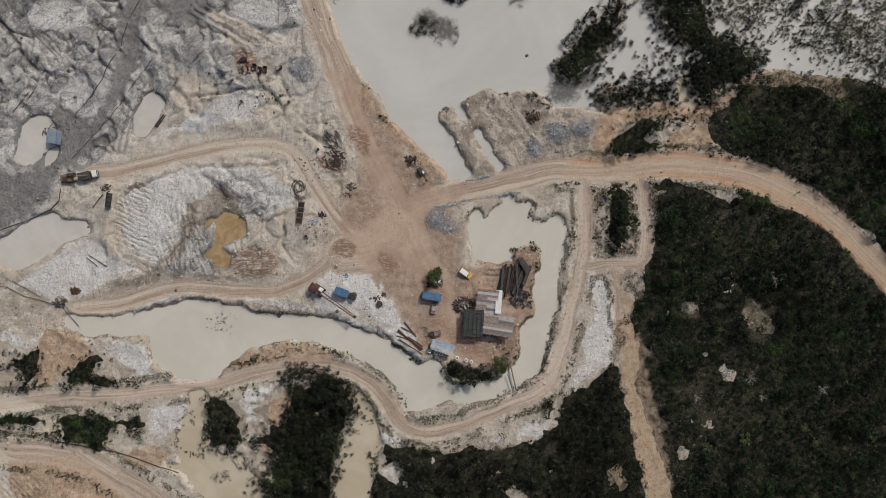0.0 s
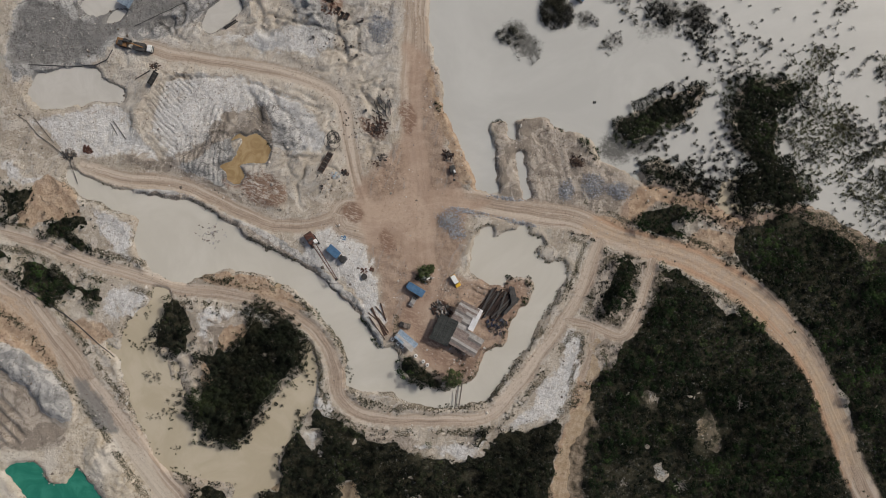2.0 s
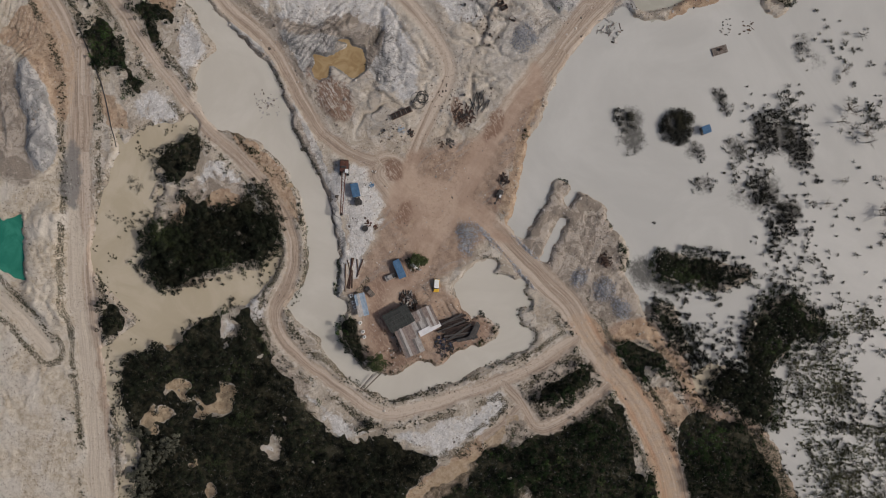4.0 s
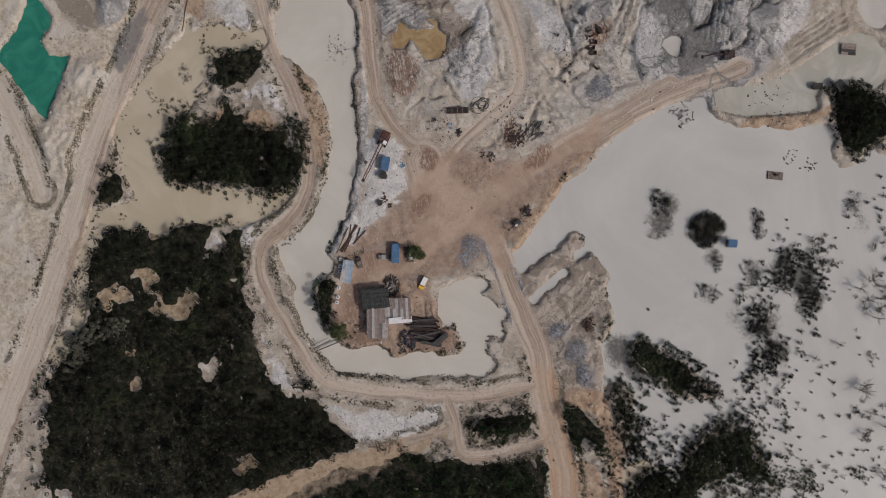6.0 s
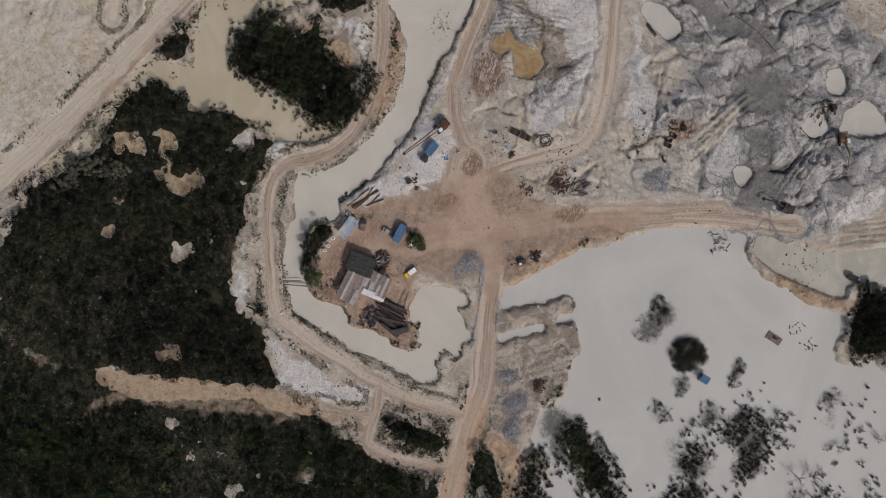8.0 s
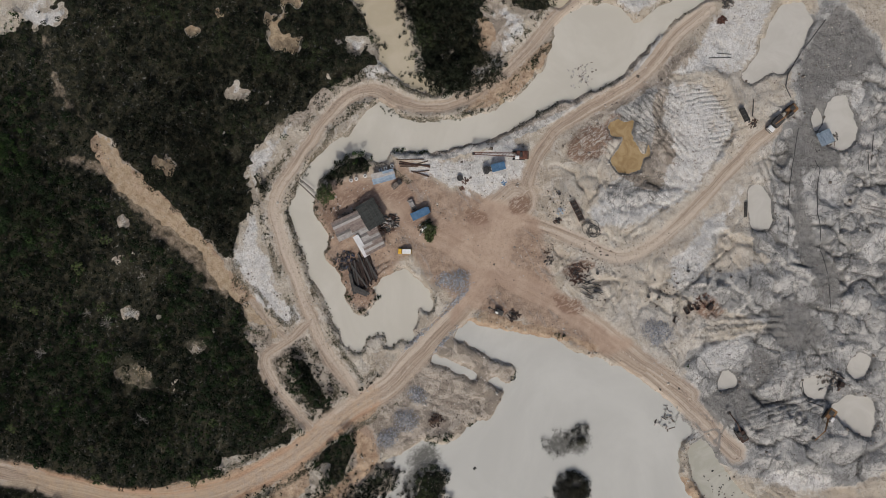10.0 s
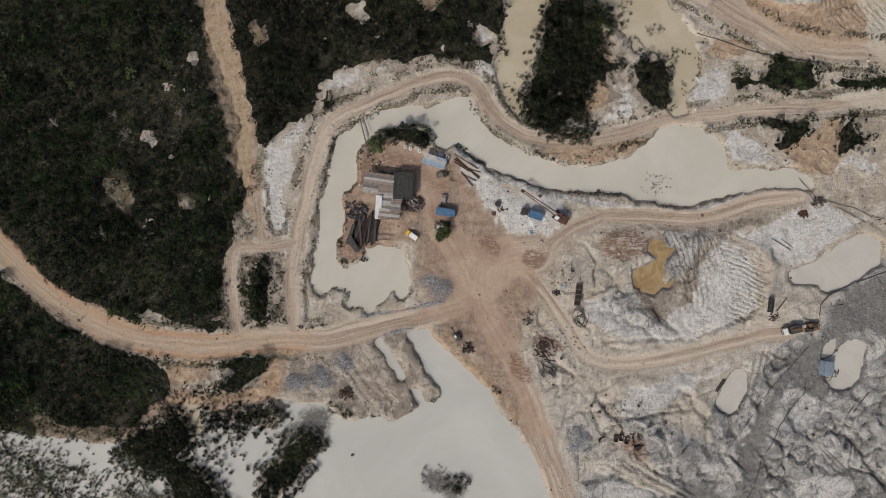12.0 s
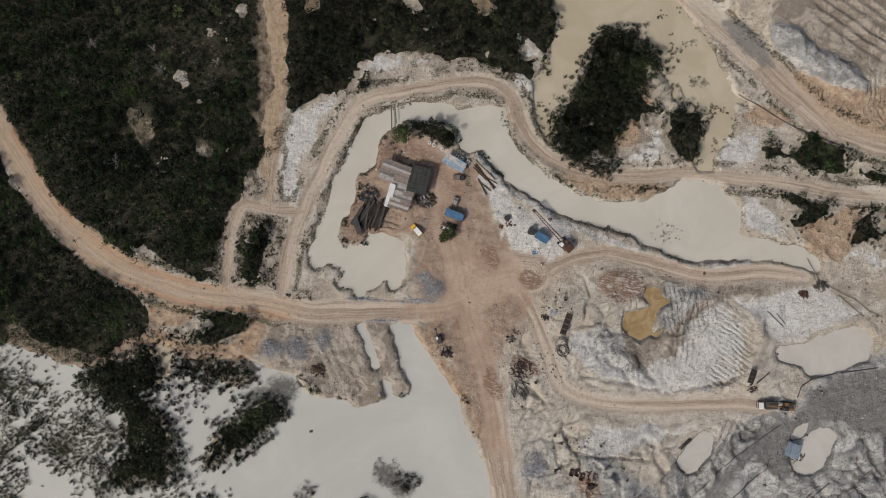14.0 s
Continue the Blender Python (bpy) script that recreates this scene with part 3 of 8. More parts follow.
ZONE = {
    "forest_east": ((66.4, -7.3), (68.2, 3.6), (71.8, 13), (75.9, 15.9), (82.3, 16.7), (93.2, 12.3), (104, 8.2), (114.9, 2.8), (129.4, -6.2), (140.3, -14.4), (95.2, 17.3), (113.5, 8.8), (126.3, 0), (165.6, -30.5), (163.1, -49.9), (105.3, -118.9), (77.3, -116.6), (73.4, -100), (74.6, -91.1), (73.3, -77), (69.4, -63.1), (64.3, -47.8), (61.7, -35.1), (62.1, -29.1), (62.8, -18.2), (65.1, -14.6)),
    "forest_south": ((51.9, -39), (55.2, -45.4), (57.9, -58), (61.6, -70.7), (63.4, -81.5), (64.4, -83.5), (65.8, -102.6), (65.9, -117.9), (58.3, -135.8), (41.8, -134.7), (32.2, -134.1), (16.3, -127.1), (0.3, -115.1), (-14.1, -114.7), (-23.6, -108.4), (-24.6, -99.2), (-20.8, -90.5), (-22.9, -81.2), (-21.6, -74), (-15.8, -69.9), (-11.7, -64.8), (-17.2, -70.9), (-17.2, -63.6), (-10, -63.6), (2.7, -66.8), (13.6, -65.4), (20.8, -62.6), (29.9, -63.5), (36.2, -49.9), (44.3, -45.4)),
    "forest_north": ((84.1, 40.8), (93.1, 47.2), (102.2, 49.4), (118.5, 48.3), (129.4, 49.1), (141.7, 50.9), (154.8, 52.7), (169.3, 32.8), (165.7, -46.9), (141.7, 0.8), (129.4, 12.4), (118.5, 17.3), (111.3, 23.6), (100.4, 29), (93.1, 31.2), (86.3, 35.3)),
    "forest_tail": ((79.5, -134.9), (62.9, -131.4), (65.1, -116), (69.2, -96.1), (78.7, -92.7), (81.5, -106.7), (92, -121.8)),
    "copse_road": ((56, 39.4), (65.9, 42.4), (75, 42.8), (77.7, 41), (71.4, 38.9), (65, 36.2), (71.4, 32.2), (66, 30.8), (56, 30.4), (53.3, 31.8)),
    "copse_hedge": ((46.4, 22), (56.9, 22), (73.2, 21.4), (82.3, 19.9), (95, 15.4), (107.7, 10), (105.9, 8), (89.5, 13.6), (80.5, 17.2), (73.2, 17.2), (58.7, 19), (47.8, 19.1)),
    "copse_strip": ((54.2, 18), (59.1, 18.1), (60.2, 10.8), (59.1, -0.1), (56.9, -3.3), (53.3, -1.5), (51.5, 3.5), (52.9, 10.8)),
    "copse_island": ((-48, -84.6), (-56.6, -78.4), (-54.6, -65.8), (-50.8, -57), (-50.4, -48), (-48.8, -39.9), (-40.6, -39.7), (-31.7, -42.6), (-28.3, -49.8), (-30, -56.9), (-32.7, -67.6), (-36.7, -80.1), (-40.6, -83.4)),
    "copse_ridge": ((-66.3, -63.4), (-72.7, -63.5), (-78.1, -56.6), (-76.9, -48.5), (-72.2, -47.1), (-64.7, -55)),
    "copse_low": ((-124.1, -53), (-115, -53.9), (-96.9, -52.6), (-96, -58.4), (-105.9, -61.1), (-109.5, -68.4), (-118.6, -65.7), (-122.3, -59.4)),
    "copse_bank": ((-121.4, -38.5), (-111.5, -31.3), (-107.9, -36.7), (-111.5, -39.4), (-106, -41.2), (-100.6, -45.7), (-109.6, -45.8), (-123.2, -45.8)),
    "copse_edge": ((-145.9, -36.8), (-135.9, -34), (-128.7, -31.3), (-128.1, -38.6), (-132.3, -45.8), (-135.4, -46.2), (-138.6, -40.4), (-145.9, -38.6)),
    "copse_edge_b": ((-147.6, -54), (-135, -52.7), (-126.3, -55.7), (-131.3, -58.1), (-147.6, -58.5)),
    "copse_pond": ((-75.2, -52.5), (-69.8, -49.6), (-66.5, -53.8), (-65.2, -60.1), (-69.7, -64.1), (-73.7, -61)),
    "copse_pond_b": ((-61.6, -61), (-51.6, -54.7), (-47.1, -47.4), (-40.8, -42.3), (-33.5, -47.4), (-29.6, -51), (-29.5, -58.2), (-33.5, -69.1), (-38, -81.8), (-53.4, -81.8), (-54.1, -69.1)),
    "copse_flood": ((36, 58.3), (40.5, 65.2), (49.6, 76.1), (56.8, 78.8), (58.6, 76.1), (55, 67), (44.2, 56.5), (39.6, 54.3)),
    "copse_belt": ((67.7, 87), (85.8, 90.7), (83.1, 76.2), (91.3, 67.1), (100.4, 59.9), (96.7, 54.4), (87.7, 52.6), (82.2, 48), (77.7, 56.2), (81.3, 61.6), (71.3, 68.9)),
    "copse_point": ((-33.7, 129.1), (-33.9, 138.2), (-30.6, 144.9), (-22.5, 153.6), (-16.2, 142.2), (-13.2, 134.6), (-22.9, 128.2), (-28.1, 130.5)),
    "copse_gravel": ((-49.4, -101.8), (-45.5, -98.5), (-36.1, -95.6), (-33.3, -101.3), (-35.8, -108.4), (-39.8, -107.1), (-44.1, -104)),
    "copse_tip": ((-0.1, -36.4), (4.5, -35), (11.7, -36.4), (15.3, -40), (10.8, -43.7), (5.4, -44), (2.7, -42.8)),
    "grey_pit": ((-153.7, 90.2), (-93.8, 90.3), (-90.1, 61.3), (-86.4, 50.4), (-99.1, 43.1), (-104.5, 35.8), (-113.5, 26.7), (-122.6, 23.1), (-126.2, 14), (-135.2, 6.7), (-153.3, 3.1)),
    "grey_basin": ((-56.9, 44.7), (-74.7, 54.8), (-95.1, 62.4), (-104.1, 78.9), (-114.3, 94.1), (-99, 134.7), (-68.5, 129.7), (-48.1, 114.5), (-36.6, 95.5), (-40.4, 81.5), (-49.3, 70.1), (-60.7, 71.3), (-79.8, 77.7), (-68.4, 63.7)),
    "white_heap": ((-100.8, 19.5), (-88.1, 25), (-70, 27.7), (-55.5, 25), (-48.2, 17.8), (-51.8, 10.5), (-62.7, 16), (-70, 19.6), (-80.8, 12.3), (-84.4, 1.4), (-91.7, -5.9), (-102.6, -0.5), (-103.5, 10.4)),
    "white_shelf": ((-135.2, -7.8), (-122.5, -0.5), (-113.4, 1.3), (-100.7, -4.1), (-95.3, -7.7), (-106.1, -11.3), (-122.4, -18.6), (-131.5, -15), (-138.8, -13.2)),
    "white_slope": ((-90.9, 38.6), (-77.3, 46.8), (-62.8, 52.2), (-57.4, 48.6), (-62.8, 39.5), (-82.7, 35.9), (-93.6, 34)),
    "white_strip": ((45.2, -9.2), (52.4, -8.8), (54.2, -18.2), (57, -21.8), (55.2, -27.3), (55.5, -36.3), (49.8, -39.9), (42.5, -45.4), (36.2, -49), (38.9, -43.6), (42.5, -36.3), (43.9, -27.3), (46.1, -20)),
    "white_verge": ((11.8, -63.6), (17.2, -59), (28.1, -56.3), (34.4, -50.8), (37.1, -49.9), (33.5, -59), (29.9, -62.6), (20.8, -61.7)),
    "white_bank": ((-109.7, -29.5), (-95.2, -30.3), (-92.4, -38.5), (-86.1, -43), (-98.8, -42.1), (-106, -37.6)),
    "white_mound": ((-94.8, -51.1), (-84.3, -48.4), (-82.4, -54.7), (-87.8, -61.1), (-93.3, -60.2)),
    "white_rocks": ((-66.1, -47.5), (-55.3, -42.4), (-50.8, -43.8), (-60.7, -52), (-57.1, -55.6), (-64.3, -56.5)),
    "white_yard": ((-40.9, -7.6), (-26.4, -5.7), (-15.5, -16.6), (-11.9, -23.8), (-8.2, -31), (-17.3, -29.2), (-26.4, -23.8), (-40.9, -21.1)),
    "white_patch": ((88.7, -38), (91.4, -36.6), (93.6, -39.5), (92.5, -42), (89.2, -41.3)),
    "white_patch_b": ((77.6, -18.1), (80.2, -17.8), (80.5, -20), (78, -20)),
    "white_patch_c": ((76, -63.4), (77.9, -65.2), (77.3, -66.7), (75.5, -65.2)),
    "white_patch_d": ((-19, -70.9), (-15.4, -68.1), (-12.7, -69.9), (-14.5, -73.6), (-17.5, -74.5)),
    "white_patch_e": ((22.3, -81.6), (20.8, -77.8), (23.6, -77.3), (26, -81.2)),
    "white_patch_f": ((53.5, -142.8), (54.8, -138.4), (60.4, -137), (53.6, -131), (64.6, -130.1), (67.6, -137.6), (60, -141.5)),
    "white_berm_side": ((-37.8, 124), (-44.4, 131.9), (-45.6, 139.3), (-38.1, 142.3), (-34.8, 138.3), (-35.5, 129.3)),
    "white_ring": ((-42.9, 79), (-50.5, 71.4), (-59.5, 72.6), (-65.2, 77), (-59.5, 77.7), (-53.1, 76.4), (-45.5, 81.5), (-44.2, 90.4), (-41.7, 87.9)),
    "white_fan": ((-49.4, 110.7), (-59.6, 118.3), (-67.2, 123.3), (-63.4, 129.7), (-53.8, 124), (-48.1, 114.5)),
    "orange_bank": ((-20.7, 41.8), (-15.7, 38.7), (-9.3, 32.8), (-3.8, 27), (-1.1, 23), (-3.3, 21.9), (-7.5, 27), (-12.9, 32.8), (-18.9, 38.2)),
    "orange_side": ((49.6, 41.6), (56.9, 44.3), (82.3, 45.3), (84.1, 42.6), (65.9, 42.6), (56, 38.9), (53.3, 32.2), (49.6, 32.5)),
    "orange_pad": ((72.3, 36.2), (84.1, 39), (86.3, 34.4), (82.3, 31.7), (71.4, 31.1)),
    "orange_spur": ((-127.8, -25.9), (-115.1, -29.5), (-113.3, -36.7), (-122.3, -40.4), (-129.6, -45.8), (-131.4, -40.4)),
    "orange_gap": ((95, 12.7), (105.9, 6.4), (98.6, 5.5), (84.1, 14.5), (85.9, 16.3)),
    "orange_berm": ((-27.3, 101.3), (-29.2, 104.2), (-27.7, 114), (-28.4, 126.8), (-30.2, 131.6), (-27.2, 130.4), (-24.4, 121), (-23.7, 113.7), (-25.2, 104.7)),
    "clay_clearing": ((-7.9, -110.8), (-8.3, -106.6), (-5.7, -106.1), (-6.2, -103.1), (-2.6, -101.9), (-2.2, -107.3), (-0.3, -108.5), (-1.4, -111.1)),
    "clay_clearing_b": ((-2.8, -92.7), (0.1, -89.1), (-3.1, -83.7), (1.6, -79.9), (5.8, -85.7), (3.6, -90.6), (3.9, -93.9), (1.7, -96.3), (1.3, -94.1)),
    "clay_clearing_c": ((-11, -99.3), (-12.1, -95.2), (-8.5, -91.8), (-6.5, -94.2), (-3.1, -96.3), (-5, -98.1), (-7.9, -97)),
    "clay_clearing_d": ((-22.2, -92.5), (-22.8, -88.8), (-20.6, -87.7), (-19.4, -91.5)),
    "clay_clearing_e": ((56.3, -77.6), (52.7, -72.8), (55.1, -69.4), (57.8, -70.5), (60, -76.1)),
    "clay_clearing_f": ((96.8, -18.1), (101.3, -19), (102.3, -23.5), (105.9, -25.3), (100.4, -25.3), (96.5, -21.7)),
    "clay_clearing_g": ((-46.3, -29.3), (-43.6, -29.7), (-44.5, -32), (-46.3, -31.5)),
    "yellow_heap": ((-58.6, -124.7), (-67.2, -117.7), (-77.5, -109.5), (-81.7, -105.6), (-81, -97.4), (-76.3, -96), (-67.5, -100.3), (-58.9, -105.6), (-48.4, -111), (-44.6, -114), (-49.4, -122.7)),
    "yellow_field": ((-160.3, -58.5), (-142.2, -63.9), (-134.9, -71.1), (-120.4, -72.9), (-105.9, -80.5), (-93.1, -94.6), (-160.1, -101.9)),
    "gravel_heap": ((-90.3, -96.9), (-96.4, -98.2), (-104.6, -94.3), (-116.2, -91.1), (-124.6, -85.4), (-123.9, -79.7), (-118.6, -78.6), (-107, -81.8), (-97.5, -83.6), (-91.7, -89.8)),
    "wet_gravel": ((-73.5, -93.5), (-82.3, -95.3), (-88.7, -91.1), (-93.6, -84.7), (-92.2, -82.5), (-86.2, -85)),
    # dark earth and the green roof's shadow, painted as one patch
    "stain_burn": ((6.2, -18.3), (11.7, -18.3), (11.7, -30.1), (8.1, -31.4), (5.4, -28.3)),
    "wet_flow": ((-124.5, 44.8), (-111.8, 37.6), (-122.6, 24.9), (-131.6, 10.4), (-138.8, 6.7), (-153.3, 3.1), (-153.4, 24.8), (-131.7, 24.9)),
    "wet_channel": ((-101.9, 79.4), (-94.7, 79.4), (-96.5, 68.5), (-99.1, 57.6), (-106.3, 43.1), (-119, 26.7), (-124.4, 26.7), (-110, 44.9), (-104.6, 59.4)),
    "tuft_dense": ((82.2, 90.7), (93.1, 107.1), (147.5, 107.2), (147.5, 54.5), (129.4, 55.4), (111.3, 58.1), (98.6, 59), (91.3, 67.1)),
    "tuft_near": ((47.8, 45.2), (46, 52.5), (55, 61.6), (62.3, 68.9), (71.3, 67.1), (80.4, 59.8), (81.3, 48.9), (71.4, 47.5), (62.3, 47.1)),
    "tuft_mid": ((10.6, 92.5), (13, 99.6), (8.5, 110.9), (11.3, 123.4), (29.5, 122.7), (36.1, 115.8), (42.6, 106.1), (56.6, 99.5), (55.7, 88.6), (41.1, 88.1), (27, 92.9)),
    "tuft_open": ((55.5, 86.8), (42.7, 107.9), (7.9, 125.5), (-0.9, 151.7), (40.1, 162.7), (94.1, 157.9), (88, 85.8), (80.8, 42.9), (48.7, 49.3), (56.5, 55.9), (63.5, 73.4)),
    "copse_belt_b": ((32.6, 95.2), (35.1, 103.1), (51.5, 104.4), (56.4, 97.7), (53.9, 89.7), (45.3, 95)),
    "copse_belt_c": ((17.2, 106.5), (16.3, 117.5), (34.4, 116.8), (33.7, 107.8)),
    "copse_pool": ((47.8, 49.8), (55, 50.7), (71.4, 52.5), (73.2, 48.6), (62.3, 47.1), (53.2, 45.2)),
    "brown_yard": ((-1, -7.5), (13.5, -5.6), (28.8, -0.1), (28, -18.3), (25.3, -29.1), (20.8, -38.2), (8.1, -36.4), (0.8, -29.2), (-8.2, -32.8), (-11.9, -22), (-15.5, -11.1), (-8.3, -5.7)),
    "brown_cross": ((-33.7, 7), (-17.4, 19.7), (-4.7, 17), (6.2, 17.9), (-1.1, 10.7), (2.6, -5.6), (-11.9, -14.7), (-22.8, -3.9)),
    "brown_haul": ((-11.5, -16.9), (-27.8, -3), (-32.4, 10), (-25.6, 27.7), (-28.7, 42.5), (-35.4, 55.7), (-26.6, 51.5), (-17.6, 38.1), (-11.1, 26.7), (-1.7, 18.7), (4.4, 1.9), (1.8, -8.8)),
    "brown_berm": ((47.8, 30.7), (49.6, 40.7), (56.9, 44.3), (71.4, 47.1), (82.3, 45.3), (91.3, 50.8), (100.4, 55.3), (114.9, 54.8), (129.4, 53.6), (129.4, 48.7), (118.5, 48.7), (100.4, 49.9), (91.3, 46.2), (84.1, 40.8), (71.4, 42.6), (56.9, 40.7), (52.4, 32.2)),
    "mud_spit": ((-2.1, 43.3), (2.5, 45.1), (6.5, 47), (14.2, 51.5), (24.2, 49.7), (34.2, 45.2), (46.9, 43.4), (47.8, 34.4), (38.8, 28), (26.1, 24.3), (8, 22.5), (2.5, 36.1)),
    "mud_rim": ((-97, -19.5), (-78.9, -14.9), (-64.4, -16.7), (-40.9, -20.6), (-26.4, -26), (-17.3, -28.9), (-9.1, -35.6), (-10.9, -36.5), (-15.5, -31.4), (-26.4, -28.2), (-40.9, -23.1), (-62.6, -21.7), (-80.7, -18), (-95.2, -21.5)),
    "mud_heap": ((-82.7, 19.5), (-71.8, 21.4), (-66.4, 15.9), (-62.7, 10.5), (-66.3, 6.9), (-77.2, 6.9), (-82.6, -0.4), (-88, -7.7), (-93.5, -5.9), (-86.3, 6.8)),
    "mud_bank": ((-106.2, -5.9), (-88, -7.7), (-69.9, -8.5), (-51.8, -11.2), (-64.5, -11.2), (-88, -11.3), (-104.3, -13.1)),
    "stain_a": ((-30.5, 39.2), (-26.5, 37.4), (-23.8, 32), (-25.6, 29.6), (-29.2, 34.2)),
    "stain_b": ((-20.6, -1.7), (-17.4, -2.4), (-14.6, -5.7), (-15.9, -7.9), (-19.5, -5.7)),
    "stain_c": ((-35.5, -0.3), (-32.8, 2.4), (-29.1, 0.6), (-29.7, -3), (-33.7, -3)),
    "stain_d": ((-74.4, -4), (-69.9, -2.2), (-68.1, -5.8), (-70.8, -7.6), (-73.5, -7.3)),
    "stain_e": ((-41, 29.1), (-33.8, 27.8), (-31.9, 25.1), (-38.3, 25.1)),
    "stain_f": ((-10.2, 27.9), (-6.6, 26.1), (-3.8, 21.5), (-7.5, 22.4)),
    "stain_g": ((-66.5, 63.1), (-61.1, 62.2), (-60.1, 57.7), (-65.6, 57.7)),
    "silt_a": ((-134.6, 74.8), (-131.9, 77.9), (-115.6, 78.5), (-114.1, 72.1), (-121, 69.4), (-131.9, 69.3)),
    "silt_b": ((-104.2, 58), (-100.1, 59.1), (-100.6, 55.4), (-103.1, 54.3)),
    "silt_c": ((-66.6, 78.6), (-57.5, 79.5), (-50.2, 76.8), (-52, 71.3), (-62.9, 71.3), (-70.2, 74)),
    "silt_d": ((-120.9, 53.9), (-115.5, 55.8), (-113.6, 48.5), (-120.9, 44.8), (-124.5, 47.6)),
    "silt_e": ((-142.4, 25.4), (-143.6, 29.2), (-140.4, 33.6), (-137.2, 31.7)),
    "silt_f": ((-113, 39.4), (-118.1, 39.4), (-114.3, 45.8), (-109.1, 45.8)),
    "silt_g": ((-97.7, 54.7), (-101.5, 56), (-98.3, 60.5), (-95.8, 57.9)),
    "silt_h": ((-107.8, -3), (-118.3, -5.1), (-122.9, -0.5), (-114.4, 3)),
    "wet_pool": ((-81.8, 71.9), (-90, 75.1), (-91.3, 84), (-84.3, 89.7), (-77.3, 85.3), (-76, 78.9)),
    "wet_ring": ((-49.3, 82.8), (-59.5, 87.8), (-57, 95.5), (-49.3, 95.5), (-46.1, 88.5)),
    "wet_ring_b": ((-68.4, 78.9), (-72.9, 84.6), (-67.8, 89.7), (-62.7, 87.2), (-64.6, 82.8)),
    "yellow_cream": ((-101, -85.8), (-72.5, -93.5), (-56.8, -102.1), (-39.2, -109.9), (-28.6, -114.4), (-14.6, -121), (1.2, -127.7), (18.5, -138.2), (32.4, -145.7), (49.2, -161.6), (-24.8, -177.5), (-96.5, -162.7), (-130.6, -132.6), (-127.6, -96.4)),
    "yellow_bank": ((-79.8, -80), (-90.7, -71.2), (-102, -69.8), (-116.1, -63.4), (-134.4, -61.6), (-158.7, -61), (-162.1, -43.3), (-131.5, -50), (-118.9, -58.4), (-103.4, -62.7), (-92.1, -64.1), (-83.3, -71.5)),
    "orange_bank_b": ((-69.8, -38.4), (-62.6, -33.9), (-51.7, -31.1), (-40.8, -32), (-33.6, -35.1), (-40.8, -36.5), (-51.7, -36.6), (-62.6, -39.3)),
    "orange_bank_c": ((-98.7, -63.8), (-87.8, -65.6), (-93.2, -71), (-102.3, -68.4)),
    "white_bank_b": ((-142.3, -25.9), (-131.4, -27.7), (-122.4, -27.7), (-131.4, -32.2), (-142.3, -31.3)),
    "white_bank_c": ((-51.7, -40.2), (-40.8, -41.1), (-44.4, -45.6), (-53.5, -43.8)),
    "white_far": ((-26.3, -60), (-17.2, -58.2), (-11.8, -62.7), (-17.2, -65.4), (-24.4, -63.6)),
    "rough_east": ((46.9, 18.9), (73.2, 19.9), (67.8, 3.6), (66, -7.3), (66, -29), (68.8, -38.1), (77.9, -65.2), (81.5, -81.5), (60.7, -81.5), (55.2, -45.4), (56.1, -29.1), (53.3, -9.1), (48.8, -5.5)),
    "rough_south": ((-19, -65.4), (-15.4, -60), (-4.5, -61.8), (11.8, -59), (17.2, -63.5), (2.7, -67.2), (-11.8, -65.4)),
    "furrow_spit": ((12.4, 48.4), (31.5, 43.4), (38.8, 28.9), (20.6, 24.9), (15.2, 36.1)),
    "furrow_heap": ((-88.1, 12.3), (-79.9, 14.1), (-79, -5.8), (-86.2, -8.6)),
    "furrow_sump": ((-105.5, 45.8), (-98.2, 52.2), (-99.4, 36.7), (-106.3, 24.9), (-109.9, 28.5)),
    "furrow_fan": ((-45.6, 117), (-58.3, 129.7), (-55.8, 141.1), (-41.1, 126.5)),
    "furrow_dig": ((-64.6, 90.4), (-77.3, 103), (-75.4, 107.5), (-55.7, 101.8), (-52.5, 96.1)),
    "furrow_field": ((-145.7, -73.3), (-125.8, -73.3), (-131.2, -82), (-145.7, -82)),
    "furrow_plot": ((-123.8, -85.2), (-133.1, -89), (-137.1, -77.8), (-126.5, -75.6)),
    "furrow_north": ((-80.2, 76.7), (-60.2, 66.8), (-62.9, 62.2), (-82, 72.2)),
    "furrow_ring": ((-55, 63.1), (-79.8, 75.1), (-74.8, 78.9), (-53.1, 68.8)),
    "furrow_yard": ((18, -4.7), (21.6, -4.7), (19.8, -11), (13.5, -11.1), (11.6, -7.4)),
    "earth_yard": ((2.6, -21.9), (11.7, -29.2), (24.4, -21.9), (25.3, -29.1), (21.7, -37.3), (11.7, -38.2), (2.6, -34.6), (-0.1, -29.2), (-6.4, -29.2), (-8.3, -22), (-4.6, -18.3), (0.8, -21)),
    "earth_stack": ((18, -2), (29.8, -0.1), (28.9, -18.3), (20.7, -19.2), (17.1, -11)),
    "earth_bush": ((-7.4, -5.7), (-0.1, -6.6), (1.7, -12.9), (0.8, -19.2), (-7.4, -19.3), (-8.3, -12.9)),
    "rough_ridge": ((-65.2, -47.5), (-57.1, -43.8), (-46.2, -45.6), (-48, -52.8), (-55.2, -58.3), (-62.5, -63.7), (-57, -65.5), (-64.3, -54.7)),
    "earth_scrap": ((2.6, -12.9), (8.9, -14.7), (9.9, -21.9), (3.5, -22.9)),
